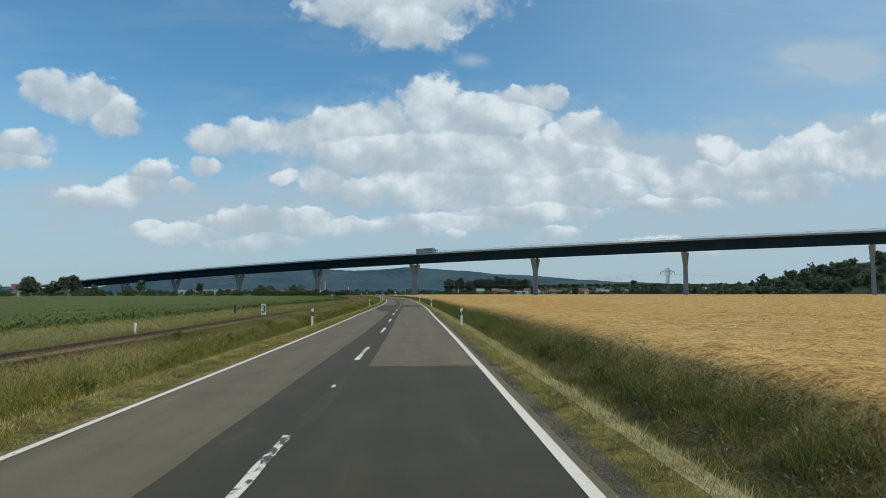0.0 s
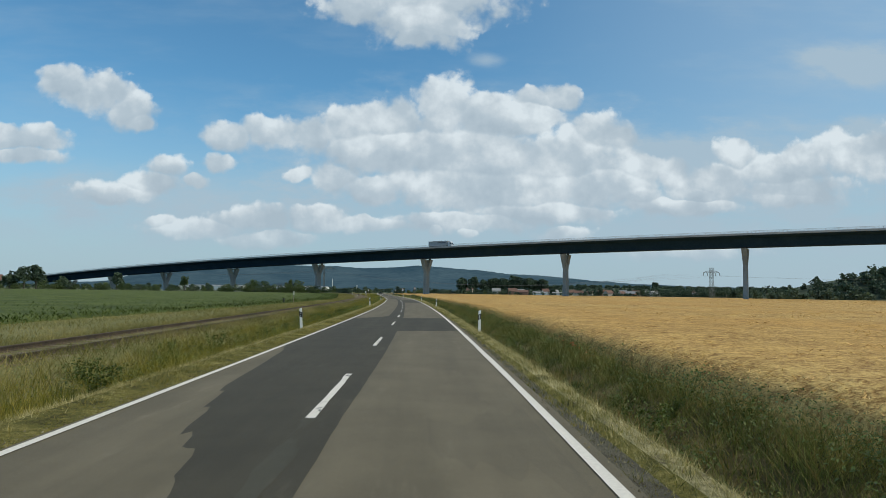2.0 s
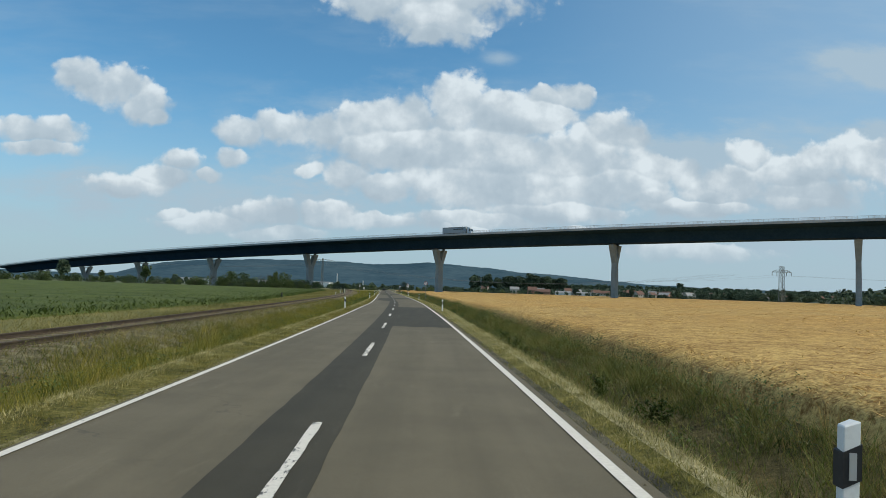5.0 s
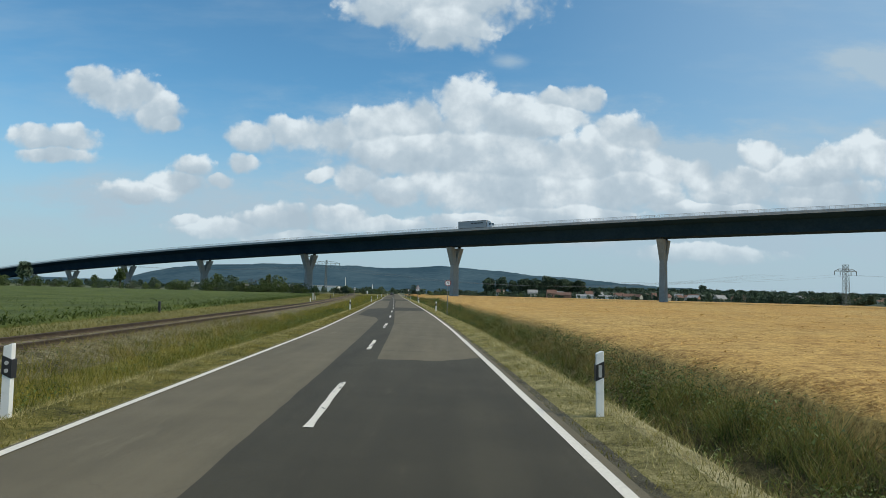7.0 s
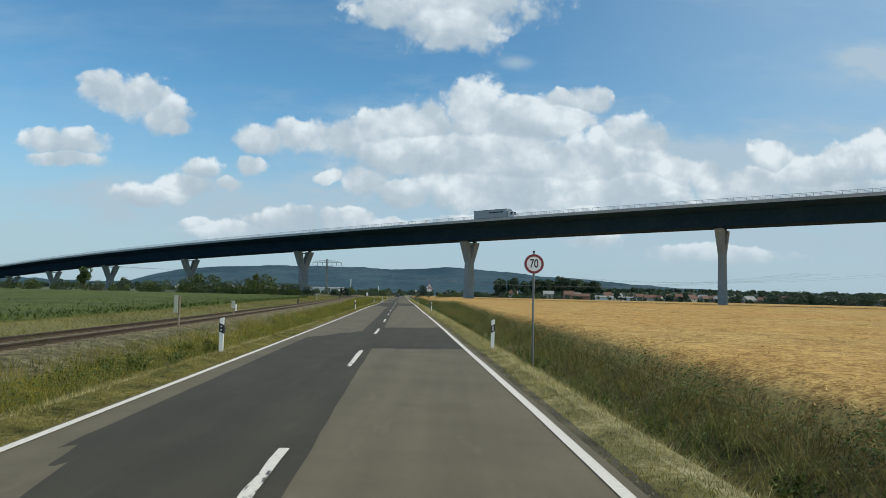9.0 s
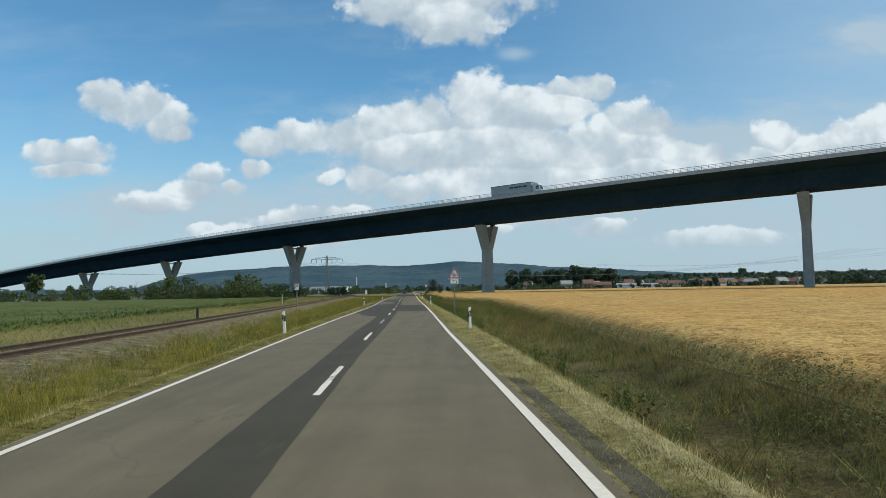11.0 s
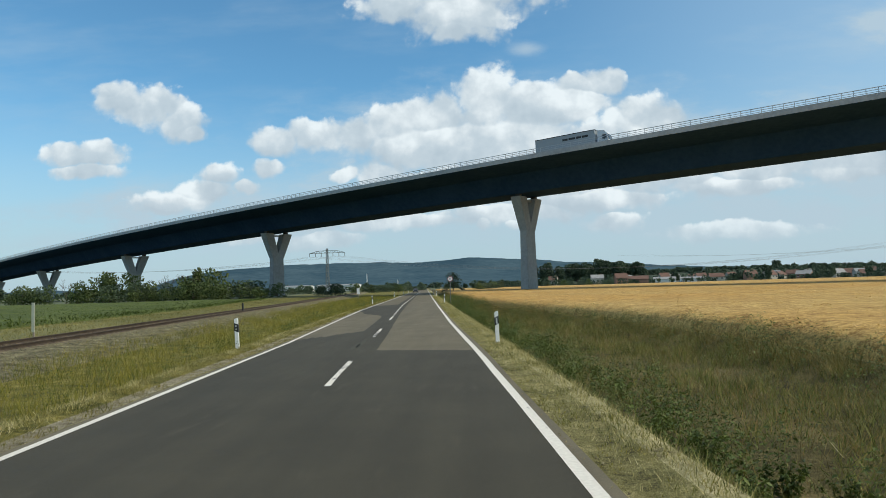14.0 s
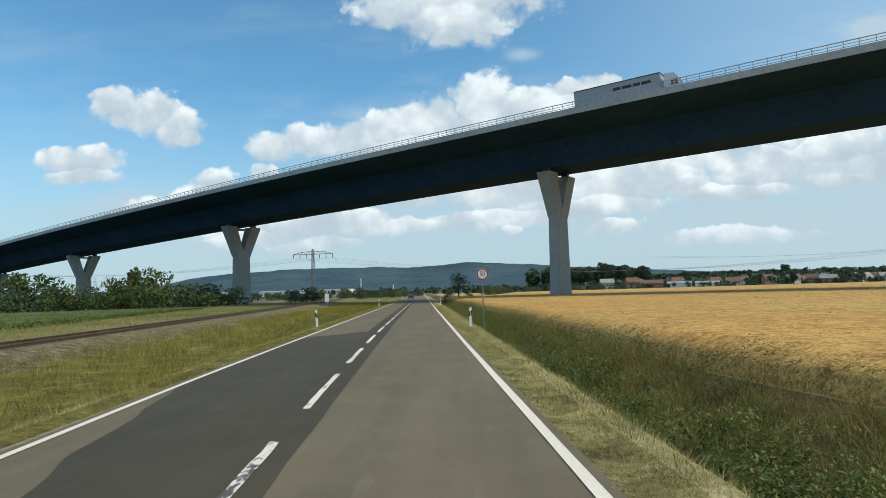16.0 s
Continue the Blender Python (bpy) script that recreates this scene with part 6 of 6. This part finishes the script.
# leafy weeds: dark clumps in the ditch, smaller ones up the bank, a row of taller ones before the wheat
n = 960
y = np.concatenate([U(296, 400, 600), U(4, 312, n - 600)])
l = np.interp(y, YS, VERGE_T) + 0.3 + np.abs(RNG.normal(0, 1, n)) * np.where(y > 300, 0.95, 0.42)
leaf_clumps("ditch_weeds", M_WEED, "dark broad-leaved weed clumps along the ditch", l, y, U(0.12, 0.45, n), np.where(y > 312, U(0.3, 0.8, n), U(0.2, 0.55, n)), 84, (0.025, 0.08))
n = 1900
y = np.concatenate([U(4, 440, 1300), U(285, 400, 600)])
vr, wl = np.interp(y, YS, VERGE_T), np.interp(y, YS, WHEAT_T)
l = vr + 0.4 + U(0, 1, n) * (wl - vr - 0.5)
leaf_clumps("bank_weeds", M_WEED_O, "olive leafy weed clumps scattered over the bank", l, y, U(0.1, 0.34, n), U(0.16, 0.5, n), 36, (0.018, 0.055))
n = 1150
y = np.concatenate([U(4, 130, 330), U(130, 300, 220), U(300, 430, 400), U(170, 275, 200)])
l = np.interp(y, YS, WHEAT_T) + 0.3 - np.abs(RNG.normal(0, 1, n)) * np.where(y > 300, 0.9, 0.5)
leaf_clumps("field_edge_weeds", M_WEED, "dark leafy weeds along the edge of the wheat", l, y, U(0.25, 0.6, n), np.where(y > 300, U(0.5, 0.95, n), U(0.4, 0.8, n)), 90, (0.025, 0.075))


def weed_plant(seed, h, label):
    """Branching stems with broad leaves at every height."""
    rng = np.random.default_rng(seed)
    t = thing("weed_plant", label, "weed", "leafy weeds in the ditch")
    bm = bmesh.new()
    vs = []
    for k in range(9):
        a, r = rng.uniform(0, 6.28), rng.uniform(0.05, 0.3)
        top = Vector((r * math.cos(a) * 1.6, r * math.sin(a) * 1.6, h * rng.uniform(0.55, 1.0)))
        foot = Vector((r * math.cos(a) * 0.4, r * math.sin(a) * 0.4, -0.05))
        rod(bm, foot, top, 0.008, 4, 0.003)
        for i in range(26):
            p = foot.lerp(top, rng.uniform(0.15, 1.0))
            b, q = rng.uniform(0, 6.28), rng.uniform(0.035, 0.1)
            d = Vector((math.cos(b), math.sin(b), rng.uniform(-0.3, 0.6)))
            s = Vector((-math.sin(b), math.cos(b), rng.uniform(-0.4, 0.4))) * q * 0.3
            m = p + d * q * 0.45 + Vector((0, 0, 0.02))
            vs += [p, m - s, m + s, p + d * q - Vector((0, 0, 0.03))]
    part("stem", bm, M_WEED, t)
    n = len(vs) // 4
    tri = (np.array([[0, 1, 3], [0, 3, 2]])[None] + 4 * np.arange(n)[:, None, None]).reshape(-1, 3)
    ob = new("foliage", tri_mesh("foliage", np.array([list(p) for p in vs]), tri, M_WEED))
    ob.parent = t
    return t


WEEDS = [weed_plant(31, 0.6, "tall dark green leafy weed in the ditch"), weed_plant(32, 0.48, "bushy dark green weed in the ditch"), weed_plant(33, 0.72, "tall thistle-like weed in the ditch")]
_wr = random.Random(77)
_spots = [(_wr.uniform(316, 372), 4.75 + abs(_wr.gauss(0, 0.75))) for _ in range(105)] + [(_wr.uniform(8, 316), 4.9 + abs(_wr.gauss(0, 0.55))) for _ in range(85)] + [(_wr.uniform(233, 239), -4.7 - abs(_wr.gauss(0, 0.5))) for _ in range(9)] + [(_wr.uniform(10, 125), -4.6 - abs(_wr.gauss(0, 0.8))) for _ in range(55)]
for k, (y, l) in enumerate(_spots):
    l = l + verge_r(y) - 4.6 if l > 0 else l
    m = Matrix.Translation(at(l, y, ground_z(l, y))) @ Matrix.Rotation(_wr.uniform(0, 6.28), 4, "Z") @ Matrix.Scale(_wr.uniform(0.6, 1.05) if y > 316 else _wr.uniform(0.5, 1.15), 4)
    if k < 3:
        WEEDS[k].matrix_basis = m
    else:
        copy_thing(WEEDS[k % 3], m)
# left verge: olive mown strip, a line of straw, then tall grass to the ballast
n = 160000
y = U(4, 440, n)
l = np.interp(y, YS, EDGE_L_T) - np.where(y < 250, 0.15, 0.3) - U(0, 1, n) * 0.85
keep = clumps(l * 1.2, y * 1.2) + U(-0.25, 0.25, n) > 0.3
l, y = l[keep], y[keep]
n = len(y)
tufts("mown_verge_grass", M_GRASS_S, "short dark green mown verge grass", "grass", l, y, U(0.03, 0.11, n) * (0.5 + 0.8 * clumps(l, y)), U(0.007, 0.014, n), U(0.3, 1.0, n))
n = 130000
y = U(4, 440, n)
l = np.interp(y, YS, EDGE_L_T) - 1.04 + RNG.normal(0, 0.15, n)
tufts("mown_straw", M_GRASS_D, "pale straw line along the mown verge", "grass", l, y, U(0.04, 0.14, n), U(0.006, 0.013, n), U(0.3, 1.2, n))
for name, n in (("tall_verge_grass", 20000), ("verge_undergrowth", 230000)):
    y = U(6, 480, n)
    rl, el = np.interp(y, YS, RAIL_T), np.interp(y, YS, EDGE_L_T)
    l = el - 1.32 + U(0, 1, n) * (np.maximum(rl + np.interp(y, [240, 330], [2.1, 3.0]), -12.8) - el + 1.32)
    c = clumps(l, y)
    keep = c + U(-0.2, 0.2, n) > 0.22
    l, y, el, c, n = l[keep], y[keep], el[keep], c[keep], int(keep.sum())
    h = U(0.18, 0.5, n) * np.clip((el - l - 0.6) * 1.1, 0.6, 1.0) * (0.4 + 1.0 * c)
    if name == "tall_verge_grass":
        grow(name, M_GRASS_L, "tall yellow-green grass with pale seed heads beside the railway", "grass", l, y, h * 1.15, U(0.0035, 0.007, n), U(0.1, 0.4, n), (0.045, 0.006))
    else:
        tufts(name, M_GRASS_L, "matted green undergrowth in the verge", "grass", l, y, h * 0.9, U(0.006, 0.013, n), U(0.2, 0.8, n))
n = 900
y = np.concatenate([U(4, 125, 400), U(195, 236, 120), U(120, 430, 380)])
el = np.interp(y, YS, EDGE_L_T)
l = el - 1.35 - np.where(U(0, 1, n) < 0.4, U(0, 0.35, n), np.abs(RNG.normal(0, 1.3, n)))
leaf_clumps("verge_weeds", M_WEED, "broad-leaved green weed clumps in the verge", l, y, U(0.18, 0.5, n), U(0.28, 0.6, n), 60, (0.025, 0.075))
n = 1100
y = U(4, 430, n)
l = np.interp(y, YS, EDGE_L_T) - 1.4 - U(0, 1, n) * 3.2
leaf_clumps("verge_herbs", M_WEED_O, "yellow-green herbs among the verge grass", l, y, U(0.12, 0.35, n), U(0.18, 0.48, n), 34, (0.018, 0.05))
n = 36000
y = U(8, 460, n)
rl = np.interp(y, YS, RAIL_T)
l = rl + 1.3 + U(0, 1, n) ** 0.6 * np.interp(y, [240, 330], [1.6, 2.8])
keep = patchy(l, y, 0.5, -0.05)
l, y = l[keep], y[keep]
n = len(y)
tufts("ballast_grass", M_GRASS_B, "brownish grass growing over the ballast", "grass", l, y, U(0.06, 0.28, n), U(0.007, 0.016, n), U(0.3, 1.4, n))
n = 110000
y = np.where(U(0, 1, n) < 0.7, U(6, 135, n), U(135, 215, n))
l = np.interp(y, YS, RAIL_T) + U(-2.4, 2.8, n)
mid = np.abs(l - np.interp(y, YS, RAIL_T)) < 0.85
keep = ~mid | (U(0, 1, n) < 0.35)
l, y, mid = l[keep], y[keep], mid[keep]
n = len(y)
tufts("track_grass", M_GRASS_M, "grass growing through the track bed", "grass", l, y, np.where(mid, U(0.05, 0.14, n), np.where(y < 135, U(0.18, 0.44, n), U(0.1, 0.3, n))), U(0.008, 0.018, n), U(0.3, 1.4, n))
# rough grass between track and crop
n = 90000
y = U(10, 480, n)
rl, cl = np.interp(y, YS, RAIL_T), np.interp(y, YS, CROP_T)
l = rl - 2.4 + U(0, 1, n) * (cl - rl + 2.4)
tufts("trackside_grass", M_GRASS_M, "rough beige-green grass between railway and field", "grass", l, y, U(0.06, 0.24, n), U(0.012, 0.03, n), U(0.3, 1.4, n))


# crop field: leafy canopy in low mounds, and loose leaves towards its edge
def canopy(name, rows, cols, z, bump_h, mat, seed, rise=(0, 0.3, 0.7, 1.0)):
    bm = bmesh.new()
    grid = []
    for y in rows:
        r = []
        for k, l in enumerate(cols(y)):
            h = z + bump_h * (noise.noise(Vector((l * 0.9, y * 0.9, seed))) + 0.6 * noise.noise(Vector((l * 0.13, y * 0.13, seed))))
            r.append(bm.verts.new(at(l, y, h * rise[min(k, len(rise) - 1)] if k else -0.1)))
        grid.append(r)
    for p, q in zip(grid, grid[1:]):
        for i in range(len(p) - 1):
            bm.faces.new((p[i], p[i + 1], q[i + 1], q[i])).smooth = True
    return new(name, mesh_from(name, bm, mat))


crop = canopy("crop_field", span(-30, 470, 1.0), lambda y: [crop_l(y)] + [crop_l(y) - 0.1 - v for v in (0, 0.5, 1, 1.6, 2.3, 3.1, 4, 5, 6.2, 7.6, 9.2, 11, 13, 15.5, 19, 24, 32, 45, 65, 95, 140, 200, 290)], 0.22, 0.07, M_CROP, 4.0)
tagged(crop, "green leafy low crop field", "crop field", "", "stuff")
n = 27000
y = U(10, 460, n)
cl = np.interp(y, YS, CROP_T)
edge = U(0, 1, n) < 0.3
l = cl + 0.2 - np.where(edge, np.abs(RNG.normal(0, 0.8, n)), np.minimum(RNG.exponential(7.0, n), 90))
v, f = blades(l, y, np.where(edge, U(0.0, 0.3, n), U(0.08, 0.2, n)), U(0.1, 0.24, n), U(0.05, 0.11, n), U(0.5, 1.3, n), None, 0.5)
stuff("crop_leaves", tri_mesh("crop_leaves", v, f, M_BEET), "broad green crop leaves in rows", "crop")

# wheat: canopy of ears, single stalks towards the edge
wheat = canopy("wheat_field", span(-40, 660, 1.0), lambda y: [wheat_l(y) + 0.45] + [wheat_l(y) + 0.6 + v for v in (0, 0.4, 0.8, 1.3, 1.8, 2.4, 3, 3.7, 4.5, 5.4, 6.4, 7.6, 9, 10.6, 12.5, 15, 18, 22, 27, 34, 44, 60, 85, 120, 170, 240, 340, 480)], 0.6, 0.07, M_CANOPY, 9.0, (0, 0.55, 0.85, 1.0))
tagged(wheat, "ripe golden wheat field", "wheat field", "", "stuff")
n = 16000
y = U(2, 480, n)
wl = np.interp(y, YS, WHEAT_T)
l = wl + 0.3 + np.where(U(0, 1, n) < 0.7, U(0, 1.5, n), np.minimum(RNG.exponential(4.0, n), 20))
near = l < wl + 1.7
z = np.where(near, 0.0, 0.35)
h = np.where(near, U(0.36, 0.6, n) * np.clip(0.75 + (l - wl) * 0.35, 0.6, 1.0), U(0.18, 0.28, n))
v, f = blades(l, y, z, h, U(0.006, 0.012, n), U(0.2, 0.7, n), (0.09, 0.012))
stuff("wheat_stalks", tri_mesh("wheat_stalks", v, f, M_WHEAT), "ripe golden wheat stalks with drooping ears", "wheat")
# nodding bunches of ears over the canopy, coarser far out in the field
n = 380000
y = np.concatenate([U(2, 480, n - 45000), U(480, 650, 45000)])
wl = np.interp(y, YS, WHEAT_T)
off = np.where(U(0, 1, n) < 0.8, RNG.exponential(13.0, n), U(0, 1, n) ** 1.3 * 200)
l = wl + 0.3 + off
keep = (off > 60) | (clumps(l * 1.9, y * 1.9) + U(-0.3, 0.3, n) > 0.3)
l, y, off, n = l[keep], y[keep], off[keep], int(keep.sum())
w = np.clip(0.022 + 0.0026 * off, 0.024, 0.36) * U(0.6, 1.5, n)
h = np.clip(0.12 + 0.0012 * off, 0.12, 0.26) * U(0.5, 1.3, n) * (0.5 + 1.0 * clumps(l * 0.8, y * 0.8))
wave = 0.075 * np.sin(l * 2.3 + 1.7 * np.sin(y * 0.9)) * np.sin(y * 1.9 + l)
base = np.stack([np.interp(y, YS, CX_T) + l, y, np.minimum(0.36 + off * 0.35, 0.53) + wave], 1)
a, b = U(0, 6.283, n), U(0, 6.283, n)
side = np.stack([np.cos(a), np.sin(a), U(-0.2, 0.2, n)], 1) * w[:, None] * 0.5
tip = base + np.stack([np.cos(b) * 1.2 * h, np.sin(b) * 1.2 * h, 0.42 * h], 1)
v = np.stack([base - side, base + side, tip], 1).reshape(-1, 3)
stuff("wheat_ears", tri_mesh("wheat_ears", v, np.arange(3 * n).reshape(-1, 3), M_EARS), "bunches of ripe golden wheat ears", "wheat")

# crumbled edge of the asphalt
n = 14000
y = U(4, 420, n)
right = U(0, 1, n) < 0.6
l = np.where(right, np.interp(y, YS, EDGE_R_T) + 0.12 + np.abs(RNG.normal(0, 0.13, n)), np.interp(y, YS, EDGE_L_T) - 0.14 - np.abs(RNG.normal(0, 0.11, n)))
p = np.stack([np.interp(y, YS, CX_T) + l, y, np.where(np.abs(l) < 3.4, 0.002, ground_of(l, y) + 0.01)], 1)
s = U(0.006, 0.022, n)[:, None]
tet = RNG.normal(size=(n, 4, 3)) * 0.25 + np.array([[-0.8, -0.6, 0], [0.8, -0.6, 0], [0, 0.9, 0], [0, 0, 0.9]])[None]
v = (p[:, None] + tet * s[:, None]).reshape(-1, 3)
f = (np.array([[0, 1, 3], [1, 2, 3], [2, 0, 3]])[None] + 4 * np.arange(n)[:, None, None]).reshape(-1, 3)
stuff("edge_gravel", tri_mesh("edge_gravel", v, f, M_STONE), "loose grit along the road's crumbled edge", "gravel")
# poppies among the bank grass
n = 44
y = np.where(U(0, 1, n) < 0.6, U(292, 318, n), U(73, 77, n))
l = np.interp(y, YS, WHEAT_T) - U(0.0, 1.0, n) * np.where(y > 200, 2.2, 0.4)
v, f = blades(l, y, ground_of(l, y) + U(0.38, 0.66, n), U(0.025, 0.045, n), U(0.035, 0.055, n), U(0.8, 1.6, n), None, 0.5)
stuff("poppies", tri_mesh("poppies", v, f, M_POPPY), "scattered red poppies on the bank", "flowers")
# ballast stones on the shoulder of the track
n = 20000
y = U(20, 420, n)
rl = np.interp(y, YS, RAIL_T)
l = rl + U(-2.2, np.interp(y, [240, 330], [2.9, 4.1]), n)
p = np.stack([np.interp(y, YS, CX_T) + l, y, ground_of(l, y) + 0.015], 1)
s = U(0.014, 0.042, n)[:, None]
tet = RNG.normal(size=(n, 4, 3)) * 0.25 + np.array([[-0.8, -0.6, 0], [0.8, -0.6, 0], [0, 0.9, 0], [0, 0, 0.9]])[None]
v = (p[:, None] + tet * s[:, None]).reshape(-1, 3)
f = (np.array([[0, 1, 3], [1, 2, 3], [2, 0, 3]])[None] + 4 * np.arange(n)[:, None, None]).reshape(-1, 3)
stuff("ballast_stones", tri_mesh("ballast_stones", v, f, M_STONE), "grey-brown crushed ballast stones", "ballast")

# sleepers, one by one in the nearest stretch
sleeper_me = mesh_from("sleeper", boxed(-1.25, 1.25, -0.12, 0.12, 0.0, 0.1, 0.015), M_SLEEPER)
for k in range(300):
    y = 205 + k * 0.65
    shared("sleeper", sleeper_me, railway, Matrix.Translation(at(rail_l(y), y, -0.012)))
bm = bmesh.new()
for y in span(0, 204.4, 0.65) + span(400.2, 520, 0.65):
    p = at(rail_l(y), y, -0.012)
    box(bm, p.x - 1.25, p.x + 1.25, p.y - 0.12, p.y + 0.12, p.z, p.z + 0.1)
tagged(part("far_sleepers", bm, M_SLEEPER, railway), "", "", "", "stuff")
